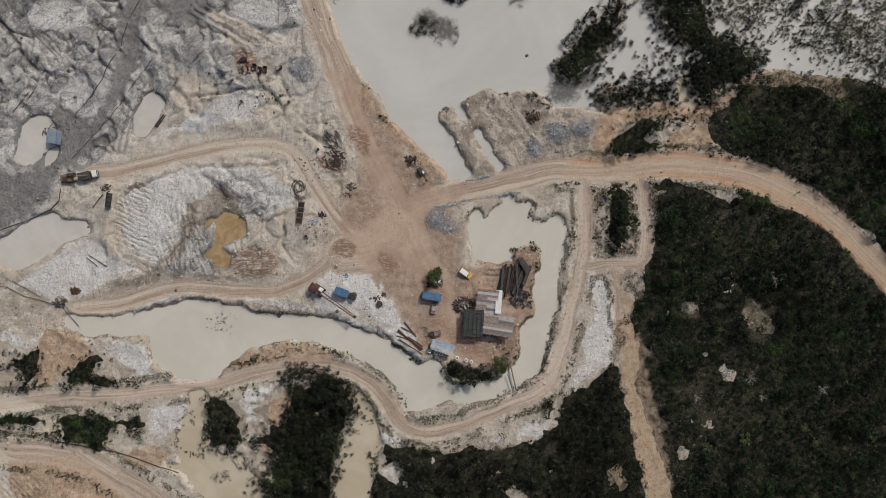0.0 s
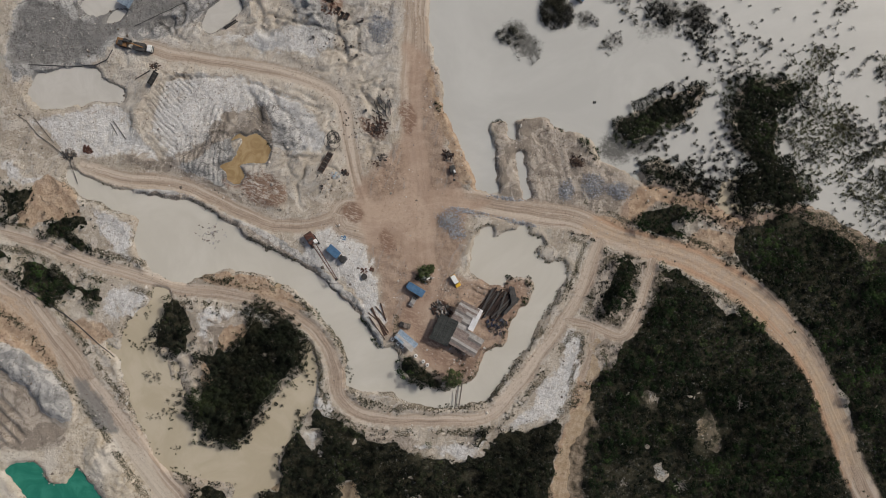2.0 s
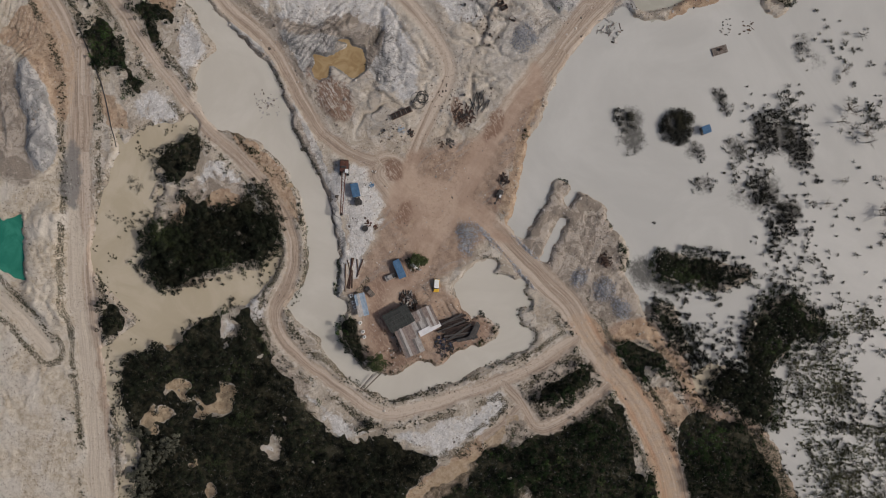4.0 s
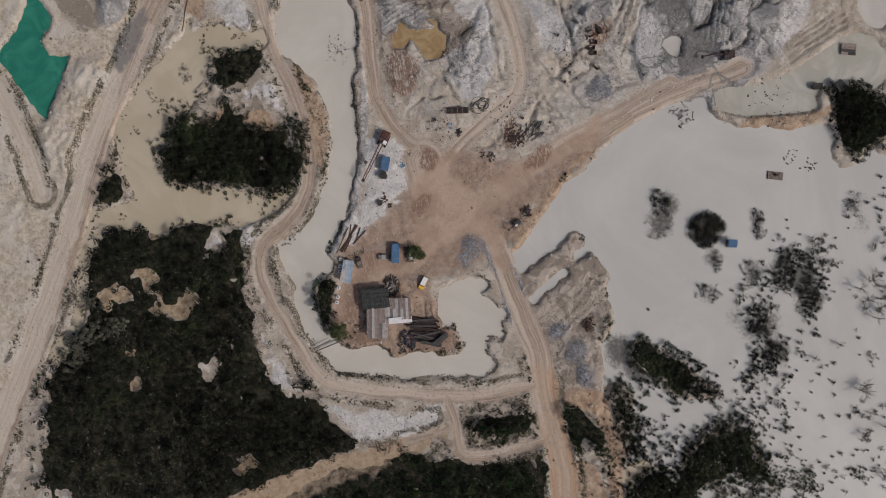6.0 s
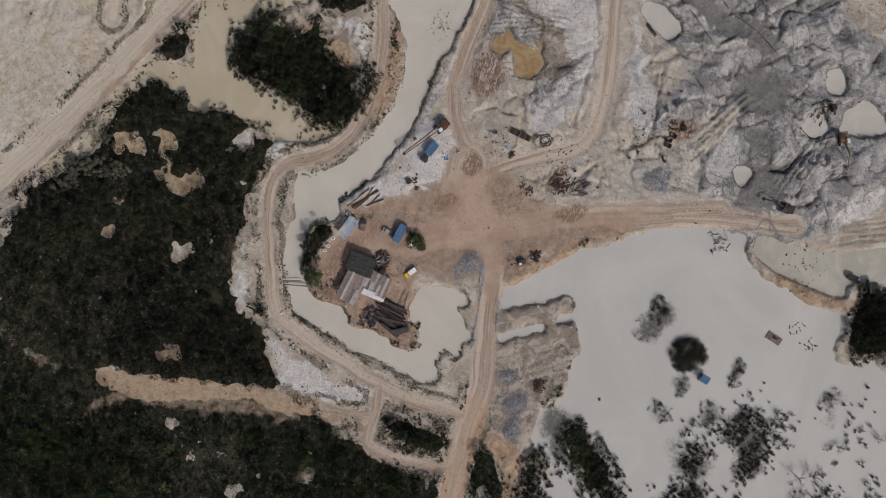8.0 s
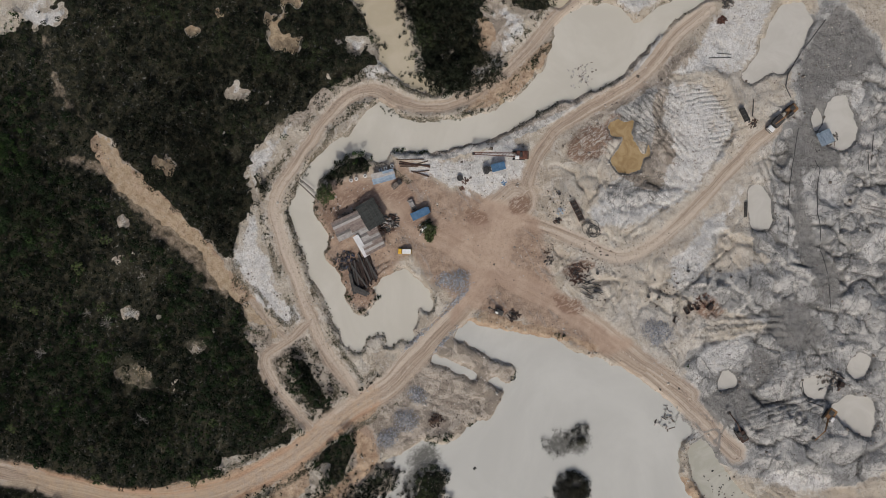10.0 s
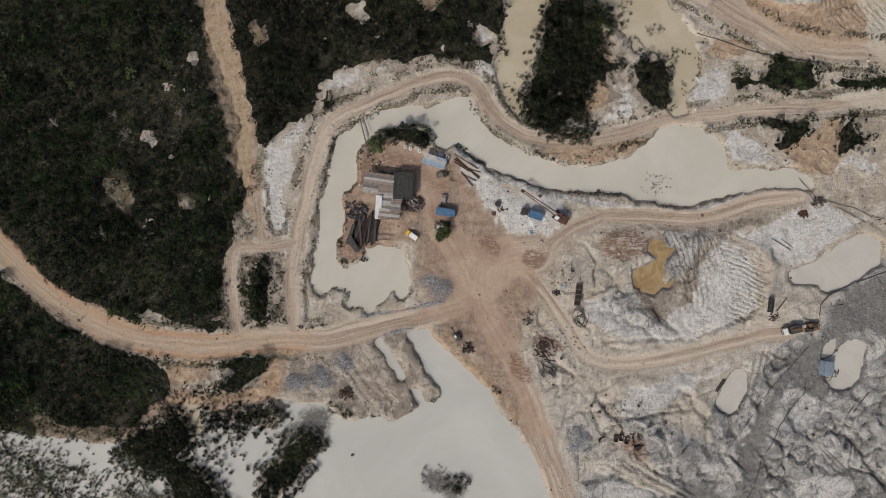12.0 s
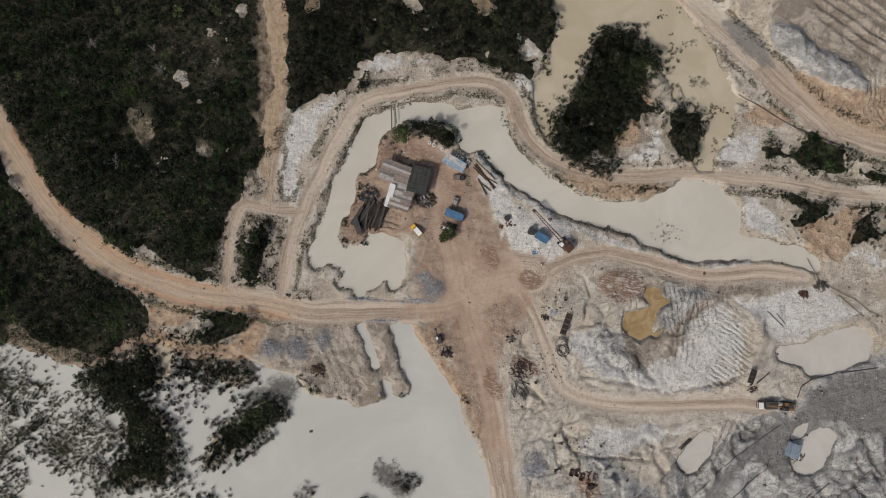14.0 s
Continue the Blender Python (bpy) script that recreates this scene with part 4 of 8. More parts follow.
    "orange_trail": ((70.9, -112.8), (68.3, -94.9), (66.3, -81.5), (61.8, -68.2), (59.2, -52.9), (56.6, -37.6), (57.8, -23.7), (64.8, -24.3), (64.9, -37), (68.7, -53.5), (73.3, -69.4), (75.9, -82.1), (79.7, -93.6), (78.5, -97.4), (73.4, -94.9)),
    "orange_road": ((40.6, 28.5), (62.3, 30.4), (80.5, 31.2), (96.8, 28.1), (118.5, 16.4), (141.7, -5.3), (149.3, -21.6), (140.3, -12.9), (125.8, -0.8), (111.3, 9.5), (93.2, 19.6), (66, 22.8), (40.6, 22)),
    "orange_spoil": ((56.1, -21.8), (64.2, -27.2), (66, -36.3), (67.9, -47.1), (73.3, -65.2), (77.9, -80), (66.1, -80.1), (60.7, -61.6), (57.9, -43.5), (56.1, -30.9)),
    "orange_lip": ((-26.6, 52.3), (-22, 46), (-15.7, 41.1), (-7.5, 32.8), (0.7, 25.2), (2.5, 21.2), (-0, 22.4), (-8.4, 32), (-17.5, 39.3), (-24.7, 47.2), (-28.4, 52)),
    "orange_ridge": ((-57.1, -51.1), (-51.7, -47.4), (-48, -50.1), (-51.6, -54.7), (-55.2, -57.4)),
    "orange_island": ((-57.9, -63.7), (-53.4, -60.1), (-51.6, -65.5), (-55.2, -71)),
    "tuft_ochre": ((-61.8, -75.3), (-65.8, -68.6), (-62.5, -61.6), (-56, -60.3), (-55.8, -69.4), (-58.2, -76.5)),
    "tuft_bay": ((-25.7, -68.2), (-28.5, -58.9), (-26.9, -49.9), (-20.8, -54), (-18.9, -63.3), (-21.1, -68.6)),
    "orange_field": ((-99.5, -82.5), (-112.6, -81.1), (-125.3, -81.8), (-135.6, -85.8), (-139, -68), (-122.7, -66.9), (-110.8, -71.5)),
    "mud_sw": ((-90.8, -98.9), (-94.4, -108.9), (-133.3, -116.7), (-138.4, -90), (-125.4, -86.5), (-112.3, -92.1), (-100.5, -96.2)),
    "furrow_sw": ((-101.8, -108.5), (-130.1, -114.2), (-134.2, -92.9), (-115.5, -94.6)),
    "clay_clearing_h": ((14, -105.7), (12.5, -101.9), (16.8, -102.4), (16.9, -105.2)),
    "clay_clearing_i": ((23.4, -106.4), (22.9, -102.7), (25.5, -102.6), (25.6, -105.9)),
    "grey_heap": ((-53.5, 13.9), (-60, 10.4), (-68.2, 12), (-76.6, 12.9), (-77.6, 21.8), (-72.1, 24.8), (-62.9, 21.7), (-55.2, 19.8)),
    "grey_comb": ((-73.8, -8.5), (-86.9, -8.6), (-90.7, 1.4), (-85, 9.4), (-78.9, 8), (-74.5, 2.5)),
    "furrow_comb": ((-72.8, -8.7), (-87.4, -8.9), (-91.3, 1.3), (-85.1, 9.9), (-79, 8.4), (-74.1, 2.6)),
    "furrow_arc": ((-90.3, -5.3), (-99.2, -4), (-105.5, 4.1), (-105.7, 13.4), (-99.5, 20.8), (-93.1, 20.7), (-95.3, 7.6)),
    "stain_h": ((-67.1, -8), (-67.9, -2.2), (-62.7, 1.2), (-56.4, -0.1), (-53.1, -4.7), (-58.4, -8.7)),
    "open_band": ((68.7, -6.4), (76, -4.6), (83.3, -20.9), (93.2, -36.2), (95.4, -50.7), (87.8, -65.2), (80.2, -77), (74.3, -76.5), (77.9, -58), (71.5, -36.3)),
    "open_glade": ((87.8, -10.9), (98.6, -9.1), (111.3, -21.7), (108.6, -33.5), (95, -29)),
    "open_edge": ((-17.2, -61.8), (2.7, -64), (29.9, -60.8), (38.9, -65.3), (31.7, -76.2), (8.2, -80.8), (-15.4, -78.1)),
    "open_isle": ((-30.8, -55.8), (-53.3, -58.8), (-60, -54.9), (-56.1, -48.2), (-47.6, -41.9), (-35.6, -43.5), (-28.9, -47.4)),
    "open_berm": ((93.1, 48), (102.2, 56.6), (114.9, 57.1), (129.4, 54.5), (141.7, 55.4), (141.7, 45.4), (125.8, 46.3), (111.3, 48.6), (100.4, 48.6)),
    "copse_berm": ((127.6, 52.6), (141.7, 59.9), (154.7, 59.9), (154.7, 38.2), (129.4, 42.7)),
    "open_road": ((77.8, 17.2), (91.4, 15.9), (105.9, 7.3), (98.6, 4.5), (84.1, 9.9)),
    "pale_wood": ((-10.7, -117.7), (-6.8, -114.3), (0.7, -112.2), (2.4, -103.3), (8, -101.5), (10.4, -109.4), (9.8, -116.6), (16.5, -118.6), (18.2, -124.5), (11.4, -125.8), (3.6, -120.6), (-3.4, -117.7)),
    "tan_trail": ((74.2, -80.4), (62.7, -82.7), (56.4, -54.3), (54.4, -31.6), (57.1, -24.3), (63.9, -27.9), (67.8, -52)),
    "tan_main": ((156.3, -17.5), (140.4, -12.4), (127.2, -2.1), (110.4, 7.4), (94.9, 15.4), (77.4, 15.4), (75.9, 22.4), (100, 21.8), (120.1, 13.9), (133.3, 3.7), (152.9, -1.5)),
}

# cut banks and washed-out gullies about the pit: line, width and depth in metres
GULLY = (
    (((-64.6, 52.6), (-71, 55), (-78.7, 43.2), (-84.9, 49.5), (-90, 57.7), (-94.1, 68.2), (-95.2, 72.2)), 2.4, 1.8),
    (((-75.2, 68.6), (-73, 59.1), (-70.4, 54.4), (-65.5, 56.4)), 2.2, 1.6),
    (((-63.5, 53.5), (-60.1, 52.3), (-55.5, 49.6), (-51.9, 44.1)), 1.6, 1.2),
    (((-75.8, 21.8), (-71.4, 18.7), (-69.6, 16), (-63.4, 15.6)), 2.4, 0.9),
    (((-104.8, 11.9), (-102.2, 16.8), (-93.6, 21.7), (-82.7, 25), (-66.4, 25.8), (-51.9, 26.9)), 1.2, 0.9),
    (((-142.6, 50.3), (-137.5, 48.5), (-131.7, 40.3), (-135.7, 38.5), (-142.6, 37.2)), 1.4, 1.0),
    (((-106.4, 74.3), (-115.4, 58.5), (-122.3, 49.4), (-124.8, 43.1), (-131.7, 36.7)), 1.6, 1.2),
    (((-73.9, 103.3), (-78.5, 96.4), (-83.8, 85.3), (-91.7, 82.9), (-95.1, 76.2), (-103.5, 71.7)), 1.3, 1.0),
    (((-107.9, 39.7), (-92, 55.6), (-83.5, 70), (-75.7, 77.5)), 1.3, 1.0),
    (((-105.9, 69), (-115, 60.3), (-122.3, 56), (-134.9, 65.7)), 1.3, 1.0),
    (((-95, -6.7), (-103.4, -2.4), (-106.5, 4.9), (-104.9, 12.9), (-100.2, 18.4), (-94.2, 21.4)), 1.2, 0.9),
    (((-45.9, 72.5), (-46.7, 77), (-45.6, 91), (-45.2, 100.5), (-50.4, 109.3)), 1.4, 1.0),
    (((-62.9, 55.1), (-68.6, 56.9), (-71.9, 61.3), (-75.2, 67)), 1.6, 1.2),
    (((-56, 64.7), (-61.8, 69.1), (-70.8, 72.8), (-80.5, 78.3)), 1.2, 0.9),
    (((-55.4, 66.7), (-62.1, 71.4), (-71.1, 75.1), (-79.5, 80.6)), 1.2, 0.9),
)

# ---- terrain ----
TABLES = [np.random.default_rng(s).random((256, 256)) for s in range(8)]


def vnoise(x, y, seed=0):
    xi, yi = np.floor(x).astype(np.int64), np.floor(y).astype(np.int64)
    fx, fy = x - xi, y - yi
    fx, fy = fx * fx * (3 - 2 * fx), fy * fy * (3 - 2 * fy)
    t = TABLES[seed % 8]
    x0, x1, y0, y1 = xi & 255, (xi + 1) & 255, yi & 255, (yi + 1) & 255
    return (t[x0, y0] * (1 - fx) + t[x1, y0] * fx) * (1 - fy) + (t[x0, y1] * (1 - fx) + t[x1, y1] * fx) * fy


def fbm(x, y, size, octaves=4, seed=0):
    """Noise about 0, from -1 to 1, whose largest swells are size metres across."""
    total, amp, norm = 0.0, 1.0, 0.0
    for k in range(octaves):
        total = total + amp * (vnoise(x / size + 17.3 * k, y / size - 9.1 * k, seed + k) * 2 - 1)
        norm, amp, size = norm + amp, amp * 0.52, size * 0.5
    return total / norm * 1.6


def ridged(x, y, size, octaves=4, seed=0):
    total, amp, norm = 0.0, 1.0, 0.0
    for k in range(octaves):
        total = total + amp * (1 - np.abs(vnoise(x / size + 3.7 * k, y / size + 5.9 * k, seed + k) * 2 - 1) * 1.6)
        norm, amp, size = norm + amp, amp * 0.5, size * 0.5
    return total / norm


def rounded(points, steps=3, closed=True):
    """A smooth line through the corners of an outline."""
    p = np.array(points, float)
    if not closed:
        p = np.vstack([2 * p[0] - p[1], p, 2 * p[-1] - p[-2]])
    out, n = [], len(p)
    for i in range(n) if closed else range(1, n - 2):
        a, b, c, d = (p[(i + k) % n] for k in (-1, 0, 1, 2))
        for s in range(steps):
            t = s / steps
            out.append(0.5 * (2 * b + (c - a) * t + (2 * a - 5 * b + 4 * c - d) * t * t + (3 * b - a - 3 * c + d) * t ** 3))
    if not closed:
        out.append(p[-2])
    return np.array(out)


def segments(x, y, line, closed):
    """Distance to a line, the side, the way along it, and whether a point lies inside the closed line."""
    best = np.full(x.shape, 1e9)
    along, side, inside, run = np.zeros(x.shape), np.zeros(x.shape), np.zeros(x.shape, bool), 0.0
    n = len(line)
    for i in range(n if closed else n - 1):
        (ax, ay), (bx, by) = line[i], line[(i + 1) % n]
        ex, ey = bx - ax, by - ay
        ll = ex * ex + ey * ey + 1e-9
        t = np.clip(((x - ax) * ex + (y - ay) * ey) / ll, 0, 1)
        dx, dy = x - ax - t * ex, y - ay - t * ey
        d = dx * dx + dy * dy
        near = d < best
        best = np.where(near, d, best)
        if closed:
            if ay != by:
                inside ^= ((ay > y) != (by > y)) & (x < ex * (y - ay) / ey + ax)
        else:
            along = np.where(near, run + t * ll ** 0.5, along)
            side = np.where(near, np.sign(ex * dy - ey * dx), side)
        run += ll ** 0.5
    best = np.sqrt(best)
    return best, side, along, inside


def axis_lines(half, step, reach):
    """Grid lines: even inside, then ever wider out to the horizon."""
    inner = np.arange(-half, half + step / 2, step)
    outer, d, g = [], half, step
    while d < reach:
        g *= 1.35
        d += g
        outer.append(d)
    return np.concatenate([-np.array(outer[::-1]), inner, np.array(outer)])


GX = axis_lines(168.0, 0.5, 3500.0)
GY = axis_lines(168.0, 0.5, 3500.0)
X, Y = np.meshgrid(GX, GY)
WX = X + 0.8 * fbm(X, Y, 9, 3, 1) + 0.55 * fbm(X, Y, 2.2, 3, 2)
WY = Y + 0.8 * fbm(X, Y, 9, 3, 3) + 0.55 * fbm(X, Y, 2.2, 3, 4)


RX, RY = X + 0.35 * fbm(X, Y, 7, 3, 1), Y + 0.35 * fbm(X, Y, 7, 3, 3)


def on_grid(line, margin, closed, warped=True):
    """The line's distances over the whole grid, worked out only near the line."""
    lo, hi = line.min(0) - margin, line.max(0) + margin
    i0, i1 = np.searchsorted(GX, (lo[0], hi[0]))
    j0, j1 = np.searchsorted(GY, (lo[1], hi[1]))
    cut = (slice(max(j0 - 1, 0), j1 + 1), slice(max(i0 - 1, 0), i1 + 1))
    x, y = (WX[cut], WY[cut]) if warped else (RX[cut], RY[cut])
    return cut, segments(x, y, line, closed)


def field(points, margin=9.0, warped=True):
    """Signed distance to an outline: negative inside."""
    cut, (d, _, _, inside) = on_grid(rounded(points), margin, True, warped)
    out = np.full(X.shape, margin)
    out[cut] = np.minimum(np.where(inside, -d, d), margin)
    return out


def soft(sd, a, b):
    t = np.clip((b - sd) / (b - a), 0, 1)
    return t * t * (3 - 2 * t)


POND = {
    "moat": SHORE["moat_north"] + SHORE["moat_south"] + SHORE["moat_west"],
    "lagoon": SHORE["lagoon_west"] + SHORE["lagoon_far"],
    "ochre_pond": SHORE["ochre_north"] + SHORE["ochre_south"],
}
POND.update({k: v for k, v in SHORE.items() if k.split("_")[0] not in ("moat", "lagoon", "ochre")})
MASK = {}
for kind in ("forest", "copse", "grey", "white", "orange", "clay", "yellow", "gravel", "wet", "tuft", "brown", "mud", "stain", "silt", "rough", "earth", "tan", "open"):
    total = np.full(X.shape, 9.0)
    for name, pts in ZONE.items():
        if name.startswith(kind):
            total = np.minimum(total, field(pts))
    MASK[kind] = total
MASK["forest"] = MASK["forest"] - 3.0 + 2.6 * fbm(X, Y, 9, 4, 5)
MASK["copse"] = MASK["copse"] + 2.2 * fbm(X, Y, 8, 4, 6)
ROAD_D, LANE_X, LANE_Y, TRAIL = np.full(X.shape, 9.0), np.zeros(X.shape), np.zeros(X.shape), np.zeros(X.shape)
for k, (name, (width, pts)) in enumerate(ROAD.items()):
    cut, (d, side, along, _) = on_grid(rounded(pts, 4, False), width / 2 + 6, False, False)
    e = d - width / 2 - (1.4 if name.startswith("trail") else 0.5) * fbm(X[cut], Y[cut], 8, 4, 7)
    if name.startswith("trail"):
        e = e - 1.5 * fbm(X[cut], Y[cut], 2.6, 3, 4)
    near = e < ROAD_D[cut]
    ROAD_D[cut] = np.where(near, e, ROAD_D[cut])
    TRAIL[cut] = np.where(near, float(name.startswith("trail")), TRAIL[cut])
    LANE_X[cut] = np.where(near, d * side + 40 * k, LANE_X[cut])
    LANE_Y[cut] = np.where(near, along, LANE_Y[cut])
LEVEL = -0.9
WET_D, WATER_SD = np.full(X.shape, 9.0), {}
for name, pts in POND.items():
    WATER_SD[name] = field(pts)
    WET_D = np.minimum(WET_D, WATER_SD[name])
# low wooded islands in the flood
for name in ("copse_flood", "copse_belt", "copse_pool"):
    isle = field(ZONE[name]) + (1.0 if name == "copse_flood" else 2.4) * fbm(X, Y, 9, 4, 2)
    WET_D = np.where(isle < 2, np.maximum(WET_D, np.minimum(0.7, -isle * 0.5)), WET_D)

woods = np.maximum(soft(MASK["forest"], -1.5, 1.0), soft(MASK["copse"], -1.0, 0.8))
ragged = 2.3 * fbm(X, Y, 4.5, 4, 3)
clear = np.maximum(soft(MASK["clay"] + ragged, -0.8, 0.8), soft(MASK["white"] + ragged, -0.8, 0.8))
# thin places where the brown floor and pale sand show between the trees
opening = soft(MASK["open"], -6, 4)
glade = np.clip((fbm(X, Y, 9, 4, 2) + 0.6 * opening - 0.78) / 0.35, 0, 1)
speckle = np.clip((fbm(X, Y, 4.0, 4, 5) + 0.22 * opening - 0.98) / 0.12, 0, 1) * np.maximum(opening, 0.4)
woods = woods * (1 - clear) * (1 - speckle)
roads = soft(ROAD_D, -0.8, 0.9)
grey = soft(MASK["grey"], -4, 5)
pit = np.maximum(grey, soft(np.hypot((X + 85) / 62, (Y - 40) / 60), 0.75, 1.15))
relief = 0.35 * fbm(X, Y, 40, 4, 5) + 0.2 * fbm(X, Y, 4.5, 4, 6)
turn = 0.6 * X + 0.8 * Y, -0.8 * X + 0.6 * Y
swell = fbm(turn[0], turn[1] * 0.6, 24, 5, 3)
core = soft(MASK["grey"], -2, 5)
billow = np.abs(fbm(X, Y, 5.0, 4, 2)) + 0.6 * np.abs(fbm(turn[0], turn[1] * 0.5, 2.4, 3, 5))
crest = np.clip(1.15 - np.abs(fbm(X, Y, 6.5, 4, 2)) * 1.5, 0, 2) + 0.45 * ridged(turn[0] * 0.6, turn[1], 2.8, 3, 5)
step = swell * 3.2 + 0.5 * fbm(X, Y, 6, 3, 1)
shelf = np.floor(step) + np.clip((step - np.floor(step) - 0.42) / 0.16, 0, 1)
rills = ridged(X + 2 * fbm(X, Y, 6, 2, 1), Y, 3.2, 3, 6)
comb = ridged(turn[0] * 0.55 + 1.2 * fbm(X, Y, 5, 2, 3), turn[1], 2.6, 3, 2)
# runnels: thin winding gullies washed through the tailings
runnel = np.maximum(soft(np.abs(fbm(X, Y, 30, 4, 6)), 0.012, 0.055), 0.8 * soft(np.abs(fbm(turn[0] * 0.7, turn[1], 13, 4, 4)), 0.015, 0.07))
runnel = runnel * pit * np.clip(0.6 + 1.2 * fbm(X, Y, 35, 2, 7), 0, 1)
calm = np.maximum(np.maximum(soft(MASK["wet"], -2, 2), soft(MASK["silt"], -1, 1.5)), 0.5 * soft(MASK["white"], -3, 2))
rough_pit = pit * (1 - calm) * np.clip(WET_D / 7, 0.25, 1)
def drained(base, sink):
    """How much ground drains through each cell of a heightfield: every cell runs off the way a rising flood first reaches it."""
    rows, cols = base.shape
    flat_z, out, order, into = base.ravel(), sink.ravel(), [], np.full(base.size, -1)
    out = out.copy()
    out[:cols] = out[-cols:] = True
    out[::cols] = out[cols - 1::cols] = True
    seen = out.copy()
    steps = (-1, 1, -cols, cols, -cols - 1, -cols + 1, cols - 1, cols + 1)
    rank = ((flat_z - flat_z.min()) / (np.ptp(flat_z) + 1e-9) * 4000).astype(int).tolist()
    shelves = [[] for _ in range(4001)]
    for i in np.nonzero(out)[0].tolist():
        shelves[rank[i]].append(i)
    for level, shelf_now in enumerate(shelves):
        for i in shelf_now:
            order.append(i)
            for d in steps:
                j = i + d
                if 0 <= j < len(rank) and not seen[j]:
                    seen[j] = True
                    into[j] = i
                    shelves[max(rank[j], level)].append(j)
    load = np.ones(base.size)
    for i in reversed(order):
        if into[i] >= 0:
            load[into[i]] += load[i]
    return load.reshape(base.shape)


def spread(far, rounds):
    """Distance in cells from the zero cells of a grid."""
    for _ in range(rounds):
        p = np.pad(far, 1, mode="edge")
        for dy, dx, c in ((0, 1, 1), (2, 1, 1), (1, 0, 1), (1, 2, 1), (0, 0, 1.41), (0, 2, 1.41), (2, 0, 1.41), (2, 2, 1.41)):
            far = np.minimum(far, p[dy:dy + far.shape[0], dx:dx + far.shape[1]] + c)
    return far


i0, i1 = np.searchsorted(GX, (-167, -28))
j0, j1 = np.searchsorted(GY, (-22, 167))
cut = (slice(j0, j1), slice(i0, i1))
base = 2.2 * swell[cut] + 0.8 * shelf[cut] + 0.55 * fbm(X[cut], Y[cut], 7, 4, 3) + 0.07 * np.random.default_rng(5).random(X[cut].shape)
load = drained(base, WET_D[cut] < 0)
RILL, BETWEEN = np.zeros(X.shape), np.zeros(X.shape)
RILL[cut] = np.clip(np.log(load / 5) / 3, 0, 1)
BETWEEN[cut] = np.minimum(spread(np.where(load > 120, 0.0, 40.0), 15), 15) * 0.5
ROOT = np.zeros(X.shape)
ROOT[cut] = np.clip(1 - spread(np.where(load > 420, 0.0, 9.0), 4) / 2.6, 0, 1)
facets = 0.2 * BETWEEN * np.clip(0.9 + 0.9 * fbm(X, Y, 16, 3, 6), 0.2, 2) - 0.6 * RILL - 0.4 * ROOT
relief = relief + rough_pit * ((0.35 + 0.65 * core) * (0.5 * shelf + 0.1 * crest + 0.8 * facets + 0.2) + (1 - core) * (0.3 * facets + 0.4 * comb)) - 1.5 * runnel * rough_pit + 0.35 * pit * calm * rills * (MASK["silt"] > 2)
relief = relief + (1 - pit) * (1 - woods) * 0.32 * rills * (1 + fbm(X, Y, 22, 2, 7))
relief = relief + (2.4 + 0.8 * billow) * soft(MASK["gravel"], -4, 1) + 1.8 * soft(field(ZONE["yellow_heap"]), -4, 1) * (0.6 + 0.5 * billow)
# darkening mask: silt in the runnels, painted shade in rills and channels
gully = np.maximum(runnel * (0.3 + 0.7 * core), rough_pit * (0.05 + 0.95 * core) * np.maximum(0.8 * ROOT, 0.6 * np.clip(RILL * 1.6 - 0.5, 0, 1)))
for line, width, deep in GULLY:
    near, (d, side, _, _) = on_grid(rounded(line, 4, False), width + 8, False)
    ragged_bank = d + 0.9 * fbm(X[near], Y[near], 2.6, 3, 5)
    trench = soft(ragged_bank, width * 0.15, width * 0.75)
    relief[near] += 0.4 * deep * soft(ragged_bank, 1.0, 6.0) * (side > 0) - 0.55 * deep * trench
    # trench lines darkened in colour, where their own shade falls
    gully[near] = np.maximum(gully[near], 0.6 * trench)
BLADE, BLADE_W = np.zeros(X.shape), np.zeros(X.shape)
# furrows left by tracks and blades: heading in degrees, spacing and depth in metres
for name, heading, gap, deep in (("spit", -54.0, 2.7, 0.14), ("heap", -86.9, 1.7, 0.35), ("sump", -104.9, 2.0, 0.35),
                                 ("fan", 114.6, 1.8, 0.35), ("dig", 163.4, 1.7, 0.35), ("field", -46.2, 1.7, 0.2),
                                 ("plot", 101.0, 1.7, 0.25), ("north", -30.8, 2.2, 0.45), ("ring", 154.8, 2.0, 0.4), ("yard", -2.7, 1.6, 0.15), ("sw", 157.5, 3.2, 0.7),
                                 ("comb", 110.9, 1.5, 0.3), ("arc", 157.7, 1.5, 0.14)):
    a = radians(heading)
    cross = -math.sin(a) * X + math.cos(a) * Y + 0.5 * fbm(X, Y, 12, 2, 3)
    wave = np.abs(((cross / gap) % 1.0) - 0.5) * 2
    FURROW = soft(field(ZONE["furrow_" + name]), -2, 1)
    BLADE = np.where(FURROW > BLADE_W, cross / gap, BLADE)
    BLADE_W = np.maximum(FURROW * (0.3 if name == "spit" else 1.0), BLADE_W)
    relief = relief - 1.7 * FURROW * deep * wave ** 1.3 * np.clip(0.8 + 0.5 * fbm(X, Y, 5, 2, 5), 0.2, 1.3)
    # furrow bottoms painted darker through the gully mask, as shade
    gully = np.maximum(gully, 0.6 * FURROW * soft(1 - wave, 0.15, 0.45))
